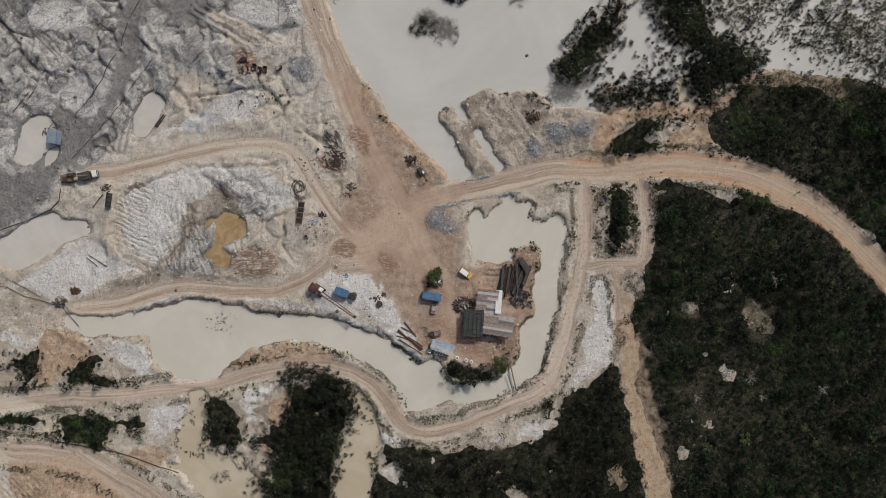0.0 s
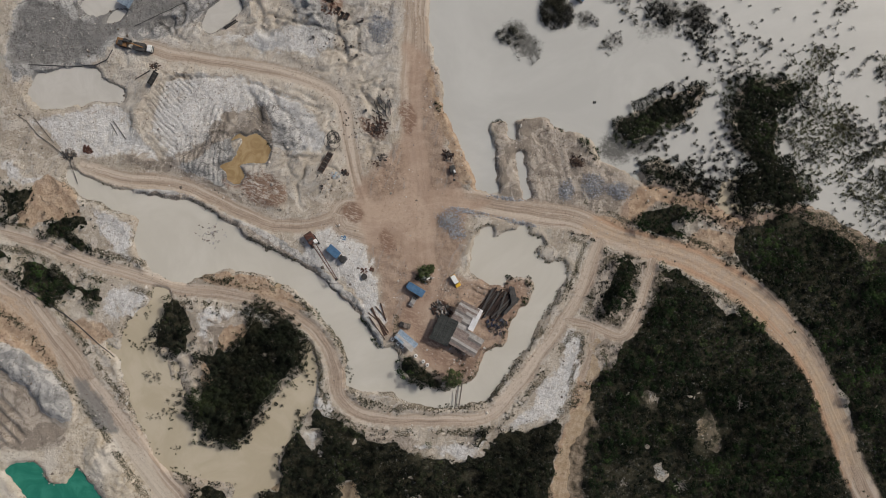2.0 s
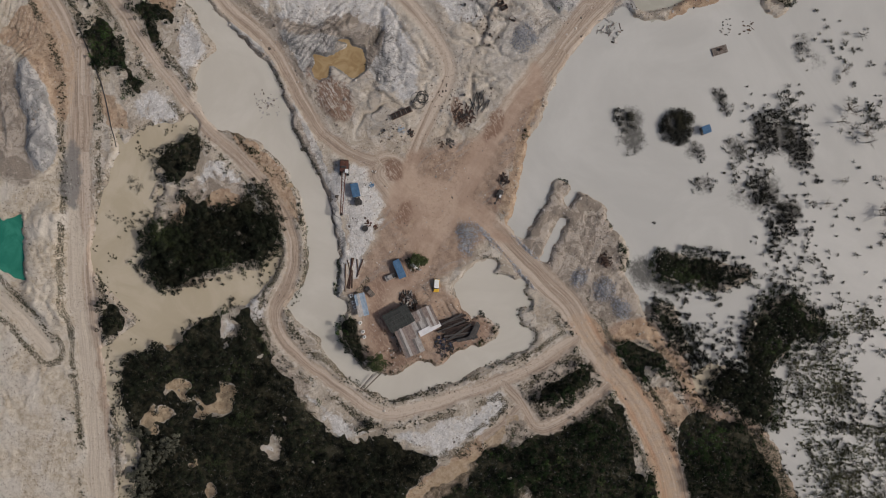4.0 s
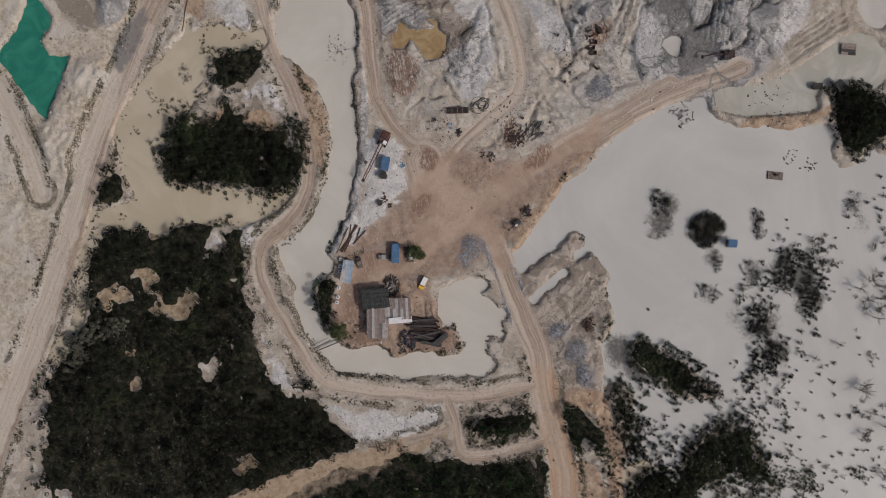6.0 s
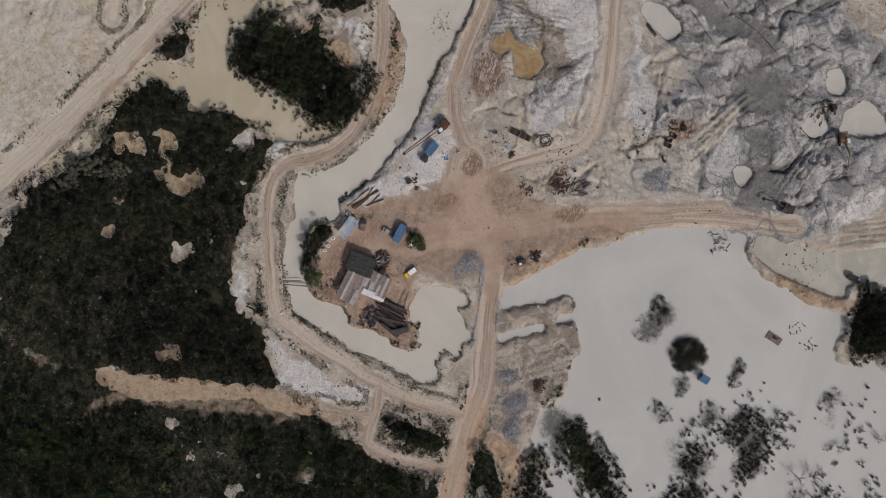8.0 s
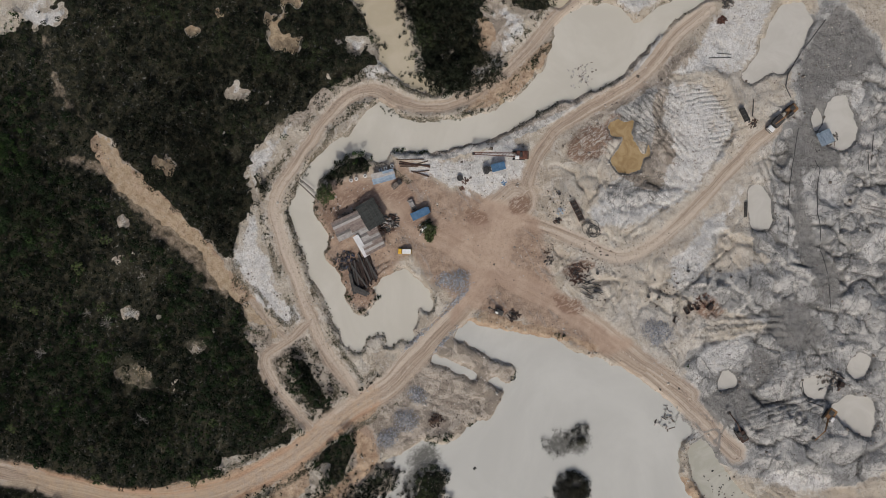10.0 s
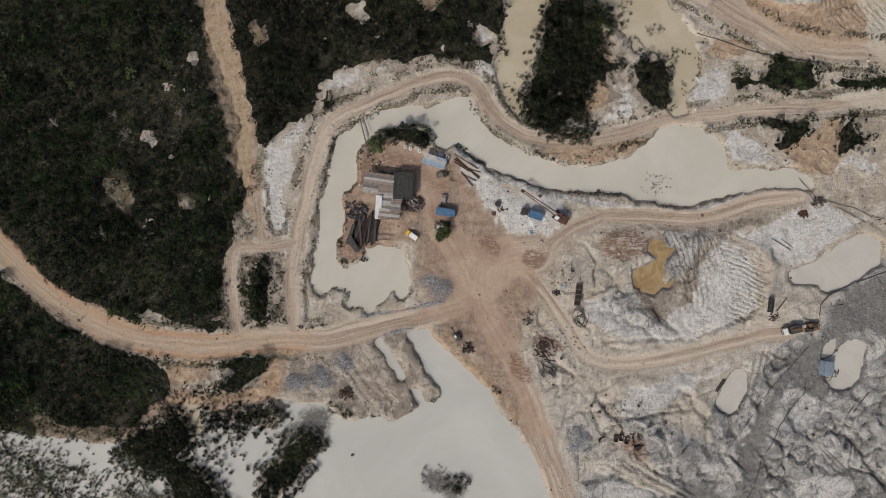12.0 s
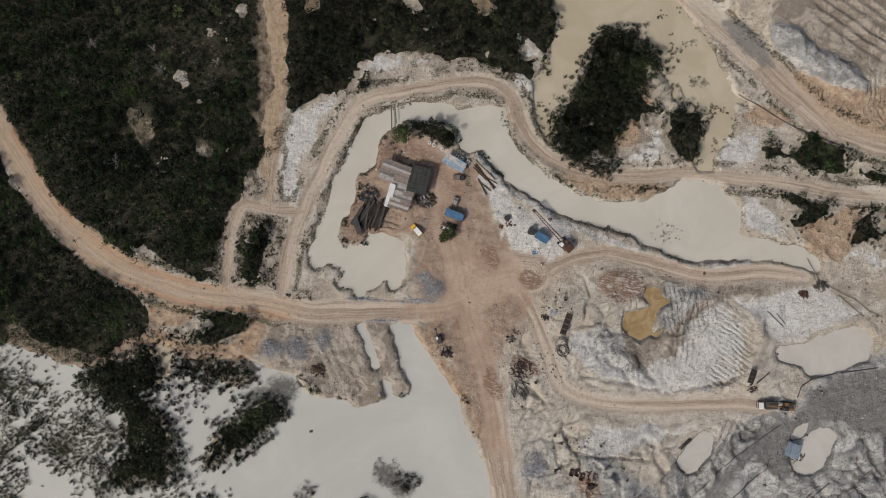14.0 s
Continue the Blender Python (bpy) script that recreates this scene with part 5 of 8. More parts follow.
# curved blade marks sweeping round the brown pool
px, py = POND["puddle"][0]
sweep = np.hypot(X - px, Y - py) + 1.2 * fbm(X, Y, 10, 3, 3)
FURROW = np.clip((22 - sweep) / 5, 0, 1) * np.clip((sweep - 7) / 3, 0, 1) * np.clip(0.5 + 1.5 * fbm(X, Y, 14, 2, 1), 0, 1)
BLADE = np.where(FURROW > BLADE_W, sweep / 1.9, BLADE)
BLADE_W = np.maximum(BLADE_W, 0.8 * FURROW)
relief = relief - 0.55 * FURROW * (np.abs(((sweep / 1.9) % 1.0) - 0.5) * 2) ** 1.3
flat = np.maximum(soft(ROAD_D, 0.0, 4.5), 0)
relief = relief * (1 - flat) + flat * (0.1 * fbm(X, Y, 30, 2, 5) + 0.03 * fbm(X, Y, 3, 2, 2))
relief = relief - roads * 0.10 * np.exp(-(((np.abs(LANE_X - 40 * np.round(LANE_X / 40)) - 0.95) / 0.28) ** 2))
# spoil ridge between the two northern ponds, and the lips of the banks
bank = np.clip(WET_D / (1.0 + 0.5 * fbm(X, Y, 6, 3, 2)), 0, 1)
bank = bank * bank * (3 - 2 * bank)
lip = np.exp(-((WET_D - 2.2) / 1.1) ** 2) * (0.35 + 0.5 * fbm(X, Y, 4, 3, 4)) * (1 - roads)
RIM = soft(field(ZONE["mud_rim"]) - 1.5, -0.6, 1.2)
land = relief + lip * 0.5 + RIM * (1 - roads) * 0.7 * ridged(X, Y, 1.8, 3, 4)
floor = -0.3 - 4.5 * np.clip((WET_D - 3) / 4, 0, 1)
Z = np.where(WET_D > 0, LEVEL + bank * (np.maximum(land, floor) - LEVEL), LEVEL - np.clip(-WET_D * 0.35, 0, 1.6))
WET_EDGE = soft(WET_D, 0.0, 1.6)


def grid_mesh(name, x, y, z):
    rows, cols = x.shape
    me = bpy.data.meshes.new(name)
    me.vertices.add(rows * cols)
    me.vertices.foreach_set("co", np.stack([x, y, z], -1).astype(np.float32).ravel())
    base = (np.arange(rows - 1)[:, None] * cols + np.arange(cols - 1)[None]).ravel()
    quad = np.stack([base, base + 1, base + cols + 1, base + cols], -1).astype(np.int32)
    me.loops.add(quad.size)
    me.loops.foreach_set("vertex_index", quad.ravel())
    me.polygons.add(len(quad))
    me.polygons.foreach_set("loop_start", np.arange(0, quad.size, 4, dtype=np.int32))
    me.polygons.foreach_set("use_smooth", np.ones(len(quad), bool))
    me.update(calc_edges=True)
    return me


def paint(me, name, *channels):
    a = me.attributes.new(name, "FLOAT_COLOR", "POINT")
    a.data.foreach_set("color", np.stack([np.broadcast_to(c, X.shape) for c in channels], -1).astype(np.float32).ravel())


ground_me = grid_mesh("ground", X, Y, Z)
scrub = np.clip(soft(WET_D, 0.2, 3.2) * np.where(Y > -4, 0.3, 0.55) * (fbm(X, Y, 7, 3, 3) > 0.05) * (1 - pit) * (Y < 30), 0, 1)
verge = soft(np.abs(ROAD_D - 2.2), 0.6, 2.0) * ((Y < -25) | (X > 35)) * (fbm(X, Y, 7, 4, 2) > -0.2) * (1 - pit)
berm = soft(field(ZONE["open_berm"]), -2, 2)
scrub = np.maximum(np.maximum(scrub, np.maximum(0.62 * verge, 0.66 * berm)), 0.8 * soft(MASK["forest"], -2, 1) * np.maximum(glade, 0.8 * opening) * (1 - speckle))
worn = soft(ROAD_D, -1.9, 1.9)
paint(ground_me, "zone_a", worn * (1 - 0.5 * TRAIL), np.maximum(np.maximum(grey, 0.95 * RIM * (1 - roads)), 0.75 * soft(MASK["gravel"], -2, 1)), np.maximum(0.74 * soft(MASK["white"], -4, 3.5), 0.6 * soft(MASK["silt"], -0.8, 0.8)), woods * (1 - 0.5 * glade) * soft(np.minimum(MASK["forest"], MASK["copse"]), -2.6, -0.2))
paint(ground_me, "zone_b", soft(MASK["orange"], -1.5, 1.5),
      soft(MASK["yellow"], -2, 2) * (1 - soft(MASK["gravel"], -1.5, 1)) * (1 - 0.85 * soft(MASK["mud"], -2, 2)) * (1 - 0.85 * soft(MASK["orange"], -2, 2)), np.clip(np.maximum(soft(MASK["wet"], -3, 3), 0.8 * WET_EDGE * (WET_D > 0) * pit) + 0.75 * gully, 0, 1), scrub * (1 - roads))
paint(ground_me, "zone_c", soft(MASK["brown"], -3, 5), np.maximum(core, 0.6 * pit), np.maximum(soft(MASK["stain"] - 0.6, -2.0, 1.2), 0.65 * soft(MASK["earth"], -5, 3.5)), np.maximum(0.9 * soft(MASK["mud"], -2.5, 2), 0.75 * soft(MASK["rough"], -2.5, 2)))
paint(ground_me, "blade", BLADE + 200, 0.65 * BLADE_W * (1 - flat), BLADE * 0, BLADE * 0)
ground_me.attributes.new("clay", "FLOAT", "POINT").data.foreach_set("value", np.maximum(soft(MASK["clay"] + 0.6 * ragged, -1.2, 0.8), roads * np.maximum(0.62 * soft(MASK["tan"], -2, 2), 0.6 * TRAIL)).astype(np.float32).ravel())
# painted shade of rill and channel bottoms, from the drainage map
RILL_SHADE = (0.2 * pit + 0.8 * core) * (1 - roads) * (1 - 0.6 * calm) * np.clip(np.maximum(RILL * 1.3 - 0.25, ROOT), 0, 1)
ground_me.attributes.new("rill_shade", "FLOAT", "POINT").data.foreach_set("value", RILL_SHADE.astype(np.float32).ravel())
lane = ground_me.attributes.new("lane", "FLOAT_VECTOR", "POINT")
lane.data.foreach_set("vector", np.stack([LANE_X, LANE_Y, LANE_X * 0], -1).astype(np.float32).ravel())
ground_me.materials.append(MAT_GROUND)
ground = tagged(new("ground", ground_me), "pale sandy mine ground with rutted tracks and grey tailings", "ground", kind="structure")


def height(x, y):
    """The terrain's height at a place in the plan."""
    i = int(np.clip(np.searchsorted(GX, x), 1, len(GX) - 1))
    j = int(np.clip(np.searchsorted(GY, y), 1, len(GY) - 1))
    u, v = (x - GX[i - 1]) / (GX[i] - GX[i - 1]), (y - GY[j - 1]) / (GY[j] - GY[j - 1])
    return float((Z[j - 1, i - 1] * (1 - u) + Z[j - 1, i] * u) * (1 - v) + (Z[j, i - 1] * (1 - u) + Z[j, i] * u) * v)


def sample(grid, x, y):
    i = np.clip(np.searchsorted(GX, x), 0, len(GX) - 1)
    j = np.clip(np.searchsorted(GY, y), 0, len(GY) - 1)
    return grid[j, i]


# ---- water ----
# soft shadows round the bushes, painted into the water colour, with drowned branches among them
WATER_SHADE = np.zeros(X.shape)
for (x, y), reach, much in (((-4.80, 72.01), 7.5, 0.7), ((-0.36, 70.72), 6, 0.75), ((4.06, 84.35), 7.5, 0.8), ((3.13, 101.53), 5.5, 0.7), ((14.55, 85.81), 5.5, 0.6),
                            ((20.12, 98.06), 6.5, 0.6), ((20.80, 106.19), 8, 0.65), ((25.01, 113.10), 8.5, 0.8), ((32.38, 114.28), 7, 0.75), ((38.23, 97.41), 9, 0.75), ((45.74, 100.39), 8, 0.75),
                            ((3.88, 132.22), 6.5, 0.45), ((38.06, 51.98), 8, 0.75), ((43.92, 56.93), 9, 0.7), ((24.25, 82.25), 5, 0.5), ((34.02, 90.50), 6, 0.4), ((10.43, 134.37), 6, 0.35)):
    WATER_SHADE = np.maximum(WATER_SHADE, much * soft(np.hypot(X - x, Y - y) + 1.6 * fbm(X, Y, 6, 3, 4), reach * 0.3, reach))
def pond(name, material, label):
    sd = WATER_SD[name]
    pts = np.array(POND[name])
    lo, hi = np.maximum(pts.min(0) - 4, -166), np.minimum(pts.max(0) + 4, 166)
    xs, ys = np.arange(lo[0], hi[0], 1.4), np.arange(lo[1], hi[1], 1.4)
    gx, gy = np.meshgrid(xs, ys)
    keep = sample(sd, gx, gy) < 2.6
    verts, faces, index = [], [], {}
    for j, i in zip(*np.nonzero(keep)):
        ids = []
        for a, b in ((0, 0), (1, 0), (1, 1), (0, 1)):
            k = (i + a, j + b)
            if k not in index:
                index[k] = len(verts)
                verts.append((xs[0] + 1.4 * k[0], ys[0] + 1.4 * k[1], LEVEL + 0.006 * list(POND).index(name)))
            ids.append(index[k])
        faces.append(ids)
    me = bpy.data.meshes.new("water_" + name)
    me.from_pydata(verts, [], faces)
    v = np.array(verts)
    me.attributes.new("water_shade", "FLOAT", "POINT").data.foreach_set("value", sample(WATER_SHADE, v[:, 0], v[:, 1]).astype(np.float32))
    me.materials.append(material)
    return tagged(new("water_" + name, me), label, "water", kind="structure")


for name in POND:
    if name in ("lagoon", "slot_pond"):
        pond(name, MAT_LAGOON, "still milky grey water of a flooded mine pit")
    elif name == "moat":
        pond(name, MAT_MOAT, "cream coloured silty water in a winding channel")
    elif name in ("ochre_pond", "drain", "cream_pool"):
        pond(name, MAT_OCHRE, "yellowish silty water round a wooded island")
    elif name == "turquoise_pond":
        pond(name, MAT_GREEN, "deep turquoise water in a gravel pit")
    elif name == "puddle":
        pond(name, MAT_PUDDLE, "shallow tea-brown puddle on the mine floor")
    elif name == "north_pond":
        pond(name, MAT_SHALLOW, "shallow greenish settling pond with stumps")
    else:
        pond(name, MAT_MILK, "pale milky water in a small pit")

# ---- plants ----
def leaf_cloud(centres, radii, counts, size, seed, flat=0.75):
    """Many small bent leaves in lumpy clumps; returns vertices and faces."""
    rng = np.random.default_rng(seed)
    who = np.repeat(np.arange(len(centres)), counts)
    n = len(who)
    way = rng.normal(size=(n, 3))
    way[:, 2] = np.abs(way[:, 2]) * 0.9 - 0.15
    way /= np.linalg.norm(way, axis=1)[:, None]
    lump = 0.72 + 0.28 * np.sin(way[:, :1] * 5 + who[:, None]) * np.cos(way[:, 1:2] * 4 + who[:, None] * 1.7)
    r = radii[who][:, None] * lump * rng.uniform(0.45, 1.0, (n, 1)) ** 0.5
    p = centres[who] + way * r * np.array([1, 1, flat])
    a = rng.normal(size=(n, 3)) + np.array([0, 0, 0.1])
    nrm = way * 1.1 + rng.normal(size=(n, 3)) * 0.38 + np.array([0, 0, 0.15])
    u = np.cross(nrm, a)
    u /= np.linalg.norm(u, axis=1)[:, None] + 1e-9
    v = np.cross(nrm, u)
    v /= np.linalg.norm(v, axis=1)[:, None] + 1e-9
    s = (size * rng.uniform(0.55, 1.35, n))[:, None]
    quad = np.stack([p - u * s * 0.5, p + v * s * 0.34, p + u * s * 0.62, p - v * s * 0.3], 1)
    tone = rng.random(len(centres))[who]
    return quad.reshape(-1, 3), (n, np.repeat(tone, 4))


def quads_mesh(name, verts, n, material):
    n, tone = n if isinstance(n, tuple) else (n, np.full(n * 4, 0.5))
    me = bpy.data.meshes.new(name)
    me.vertices.add(n * 4)
    me.vertices.foreach_set("co", verts.astype(np.float32).ravel())
    me.loops.add(n * 4)
    me.loops.foreach_set("vertex_index", np.arange(n * 4, dtype=np.int32))
    me.polygons.add(n)
    me.polygons.foreach_set("loop_start", np.arange(0, n * 4, 4, dtype=np.int32))
    me.update(calc_edges=True)
    me.attributes.new("tone", "FLOAT", "POINT").data.foreach_set("value", tone.astype(np.float32))
    me.materials.append(material)
    return me


def scatter(inside, step, seed, box=(-166, 166, -166, 166)):
    """Uneven spots, step metres apart, where inside(x, y) exceeds a die's throw."""
    rng = np.random.default_rng(seed)
    xs, ys = np.arange(box[0], box[1], step), np.arange(box[2], box[3], step)
    gx, gy = np.meshgrid(xs, ys)
    gx = gx.ravel() + rng.uniform(-0.6, 0.6, gx.size) * step
    gy = gy.ravel() + rng.uniform(-0.6, 0.6, gy.size) * step
    keep = inside(gx, gy) > rng.random(gx.size)
    return gx[keep], gy[keep], rng



woods_density = woods * (1 - 0.72 * glade) * (1 - 0.95 * roads) * (WET_D > -0.8) * (1 - 0.9 * soft(field(ZONE["pale_wood"]), -1.5, 1))
swamp = soft(np.minimum.reduce([field(ZONE[k]) for k in ("copse_flood", "copse_belt", "copse_pool")]), 0, 3)
woods_density = woods_density * (1 - swamp) * (1 - 0.55 * soft(ROAD_D, 0.5, 4.0) * (X > 45) * (Y < 5))
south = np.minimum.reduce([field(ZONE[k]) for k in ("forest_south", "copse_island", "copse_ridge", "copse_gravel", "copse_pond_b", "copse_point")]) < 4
thin = np.clip(1.15 + 1.6 * fbm(X, Y, 26, 3, 6) - 1.0 * np.clip(fbm(X, Y, 9, 2, 4), 0, 1), 0.5, 1)
thin = np.where(MASK["copse"] < 0.5, 1.0, thin)
fringe = np.maximum(0.3 * soft(np.minimum(MASK["forest"], MASK["copse"]), 0.2, 4.5) * (WET_D > 0.3) * (1 - roads) * (1 - clear), woods_density * thin)
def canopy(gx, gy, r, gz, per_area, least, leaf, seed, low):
    """Leaf clumps in two leaf colours: tropical green and, to the south, blackish green."""
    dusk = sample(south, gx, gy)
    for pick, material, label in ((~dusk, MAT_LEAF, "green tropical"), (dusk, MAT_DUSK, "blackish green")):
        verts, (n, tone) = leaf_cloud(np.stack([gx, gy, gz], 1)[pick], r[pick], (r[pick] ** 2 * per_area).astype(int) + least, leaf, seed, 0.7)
        # undergrowth tone lowered: shade below the crowns put into the leaf colour
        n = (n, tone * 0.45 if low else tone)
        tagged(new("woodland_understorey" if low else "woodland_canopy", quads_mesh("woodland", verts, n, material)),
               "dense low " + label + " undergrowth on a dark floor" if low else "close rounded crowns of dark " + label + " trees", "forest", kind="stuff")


gx, gy, rng = scatter(lambda x, y: sample(fringe, x, y), 1.5, 11)
r = rng.uniform(0.5, 1.1, len(gx)) * (1 + 0.7 * (rng.random(len(gx)) > 0.85))
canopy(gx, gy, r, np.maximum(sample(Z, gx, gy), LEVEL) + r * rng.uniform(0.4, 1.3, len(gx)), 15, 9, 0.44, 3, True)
# rounded crowns that stand above it, taller and closer in some stands than in others
stature = np.clip(0.62 + 0.55 * fbm(X, Y, 30, 3, 1), 0.12, 1) * (0.3 + 0.7 * soft(np.minimum(MASK["forest"], MASK["copse"]), -8, -1))
gx, gy, rng = scatter(lambda x, y: sample(woods_density * thin * (0.4 + 0.6 * stature), x, y), 2.7, 12)
tall = sample(stature, gx, gy)
r = rng.uniform(0.85, 1.75, len(gx)) * (0.8 + 0.6 * tall) * (1 + 0.35 * (rng.random(len(gx)) > 0.85))
canopy(gx, gy, r, np.maximum(sample(Z, gx, gy), LEVEL) + 0.8 + rng.uniform(0.4, 1.8, len(gx)) + 2.6 * tall, 36, 16, 0.4, 7, False)


wet_woods = soft(np.minimum.reduce([field(ZONE[k]) for k in ("copse_flood", "copse_belt", "copse_belt_b", "copse_belt_c", "copse_pool", "copse_point", "copse_island")]) + 2.2 * fbm(X, Y, 8, 4, 6) - 1.2, -1, 1.5)
loose = soft(np.minimum(field(ZONE["copse_belt_b"]), field(ZONE["copse_belt_c"])), -2, 3)
wet_woods = np.where(loose > 0, 0, wet_woods)
gx, gy, rng = scatter(lambda x, y: sample(wet_woods, x, y), 1.15, 13)
r = rng.uniform(0.6, 1.3, len(gx))
gz = np.maximum(sample(Z, gx, gy), LEVEL) + r * rng.uniform(0.4, 1.7, len(gx))
verts, n = leaf_cloud(np.stack([gx, gy, gz], 1), r, (r * r * 60).astype(int) + 12, 0.32, 4)
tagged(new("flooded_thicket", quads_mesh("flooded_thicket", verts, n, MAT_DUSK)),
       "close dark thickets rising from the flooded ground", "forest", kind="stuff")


loose = np.maximum(soft(np.minimum(field(ZONE["copse_belt_b"]), field(ZONE["copse_belt_c"])), -2, 5), 0.42 * soft(np.minimum(field(ZONE["tuft_near"]), field(ZONE["copse_belt"]) - 4), -2, 3)) * np.clip(0.55 + 1.3 * fbm(X, Y, 6, 3, 5), 0, 1)
gx, gy, rng = scatter(lambda x, y: sample(loose, x, y), 0.95, 17)
r = rng.uniform(0.5, 1.1, len(gx))
gz = LEVEL + r * rng.uniform(0.3, 1.6, len(gx))
verts, n = leaf_cloud(np.stack([gx, gy, gz], 1), r, (r * r * 105).astype(int) + 14, 0.26, 5)
tagged(new("flooded_brush", quads_mesh("flooded_brush", verts, n, MAT_FLOOD)),
       "dark grey leafless brush standing in milky flood water", "scrub", kind="stuff")


def tree(name, tall, wide, seed, material, label, clumps=16, leaves=34, leaf=0.5, bare=False, wood_paint=None, stout=1.0):
    """A tapered trunk with limbs and a crown of leaf clumps."""
    rng = random.Random(seed)
    t = new(name)
    bm = bmesh.new()
    wood = bmesh.new()
    top = Vector((rng.uniform(-0.4, 0.4), rng.uniform(-0.4, 0.4), tall * 0.72))
    cone(bm, (0, 0, -0.6), top, 0.035 * tall, 0.015 * tall)
    spots, sizes = [], []
    for k in range(clumps):
        a, d = k * 2.4 + rng.uniform(-0.5, 0.5), wide * (0.15 + 0.75 * math.sqrt((k + 0.3) / clumps)) * rng.uniform(0.75, 1.1)
        tip = Vector((d * math.cos(a), d * math.sin(a), tall * rng.uniform(0.62, 1.0) * (1 - 0.28 * d / wide)))
        spots.append(tip)
        sizes.append(wide * rng.uniform(0.28, 0.46))
        cone(wood, top * rng.uniform(0.5, 0.95), tip, 0.012 * tall * stout, 0.004 * tall * stout, 4)
        if bare:
            for j in range(4):
                cone(wood, tip * rng.uniform(0.6, 0.95), tip + Vector((rng.uniform(-1, 1), rng.uniform(-1, 1), rng.uniform(-0.2, 0.6))) * wide * 0.35, 0.006 * tall * stout, 0.002 * tall * stout)
    for nm, b in (("trunk", bm), ("branchwork", wood)):
        me = bpy.data.meshes.new(nm)
        b.to_mesh(me)
        b.free()
        me.materials.append(wood_paint or (MAT_DEAD if bare else MAT_BARK))
        new(nm, me).parent = t
    if leaves:
        verts, n = leaf_cloud(np.array([s[:] for s in spots]), np.array(sizes), np.full(clumps, leaves), leaf, seed)
        new("crown", quads_mesh("crown", verts, n, material)).parent = t
    return tagged(t, label, "tree")


def cone(bm, a, b, r1, r2, sides=5):
    a, b = Vector(a), Vector(b)
    d = b - a
    m = Matrix.Translation((a + b) / 2) @ d.to_track_quat("Z", "Y").to_matrix().to_4x4()
    bmesh.ops.create_cone(bm, cap_ends=True, segments=sides, radius1=r1, radius2=r2, depth=d.length, matrix=m)


def stand(proto, x, y, turn, size, group="", label=""):
    z = max(height(x, y), LEVEL - 0.4)
    ob = copy_thing(proto, pose(x, y, z, 0, 0, turn) @ Matrix.Diagonal((size, size, size, 1)))
    return tagged(ob, label, "", group)


MAT_PALE = leafy("pale_scrub", (0.09, 0.092, 0.07), (0.27, 0.27, 0.20), (0.29, 0.28, 0.18))
MAT_REED = leafy("olive_reeds", (0.06, 0.062, 0.032), (0.19, 0.19, 0.105), (0.19, 0.195, 0.09))
MAT_DEAD = mottled("dead_wood", (0.25, 0.23, 0.2), (0.42, 0.39, 0.35), 3)
KINDS = [
    tree("forest_tree", 7.5, 2.6, 1, MAT_LEAF, "dark green broadleaf tree in dense woodland"),
    tree("forest_tree", 6.0, 2.1, 2, MAT_LEAF, "dark green broadleaf tree in dense woodland", 13, 32),
    tree("forest_tree", 8.5, 3.1, 3, MAT_LEAF, "tall dark broadleaf tree in dense woodland", 20, 34),
    tree("forest_tree", 6.5, 2.2, 4, MAT_GREENLEAF, "bright green young tree in dense woodland", 13, 30),
    tree("forest_tree", 7.0, 2.4, 5, MAT_DRY, "grey-green thinly leaved tree in dense woodland", 15, 20),
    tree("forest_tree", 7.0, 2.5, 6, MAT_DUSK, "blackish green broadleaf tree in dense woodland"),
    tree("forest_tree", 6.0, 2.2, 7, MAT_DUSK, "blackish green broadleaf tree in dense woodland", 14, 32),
]
HOME = [(118, -20), (108, -45), (130, -55), (95, -60), (140, 38), (37.70, -82.49), (46.26, -110.45)]
for k, (x, y) in zip(KINDS, HOME):
    k.matrix_world = pose(x, y, height(x, y))
    tagged(k, group="trees of the woodland")
gx, gy, rng = scatter(lambda x, y: sample(woods_density, x, y) > 0.7, 5.6, 23, (-120, 162, -150, 120))
order = rng.permutation(len(gx))[:290]
for i in order:
    kind = int(rng.choice(5, p=(0.26, 0.26, 0.2, 0.17, 0.11)))
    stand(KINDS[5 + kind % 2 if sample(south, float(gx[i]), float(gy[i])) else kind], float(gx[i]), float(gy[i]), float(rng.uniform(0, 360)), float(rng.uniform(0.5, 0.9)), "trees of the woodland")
dead = tree("dead_tree", 7.0, 3.0, 31, MAT_DRY, "bare grey dead tree with spread limbs", 11, 0, bare=True)
spots = ((104.96, -9.39, 1.1), (97.20, -40.73, 0.9), (120.38, -44.30, 0.8), (101.37, -47.06, 0.7), (30.01, 129.39, 1.0), (62.71, 125.27, 1.1), (40.35, 133.58, 0.9), (75.55, 131.41, 0.9), (80.55, -47.11, 0.7))
dead.matrix_world = pose(spots[0][0], spots[0][1], height(spots[0][0], spots[0][1]))
for x, y, s in spots[1:]:
    stand(dead, x, y, 70 * s * 7, s, "dead trees")
tagged(dead, group="dead trees")
drowned = tree("drowned_tree", 5.5, 3.4, 35, MAT_DRY, "bare dark drowned tree standing in white flood water", 12, 0, bare=True, wood_paint=MAT_BARK, stout=1.7)
drowned.matrix_world = pose(61.2, 125.9, LEVEL - 0.3)
tagged(drowned, group="drowned trees of the flood")
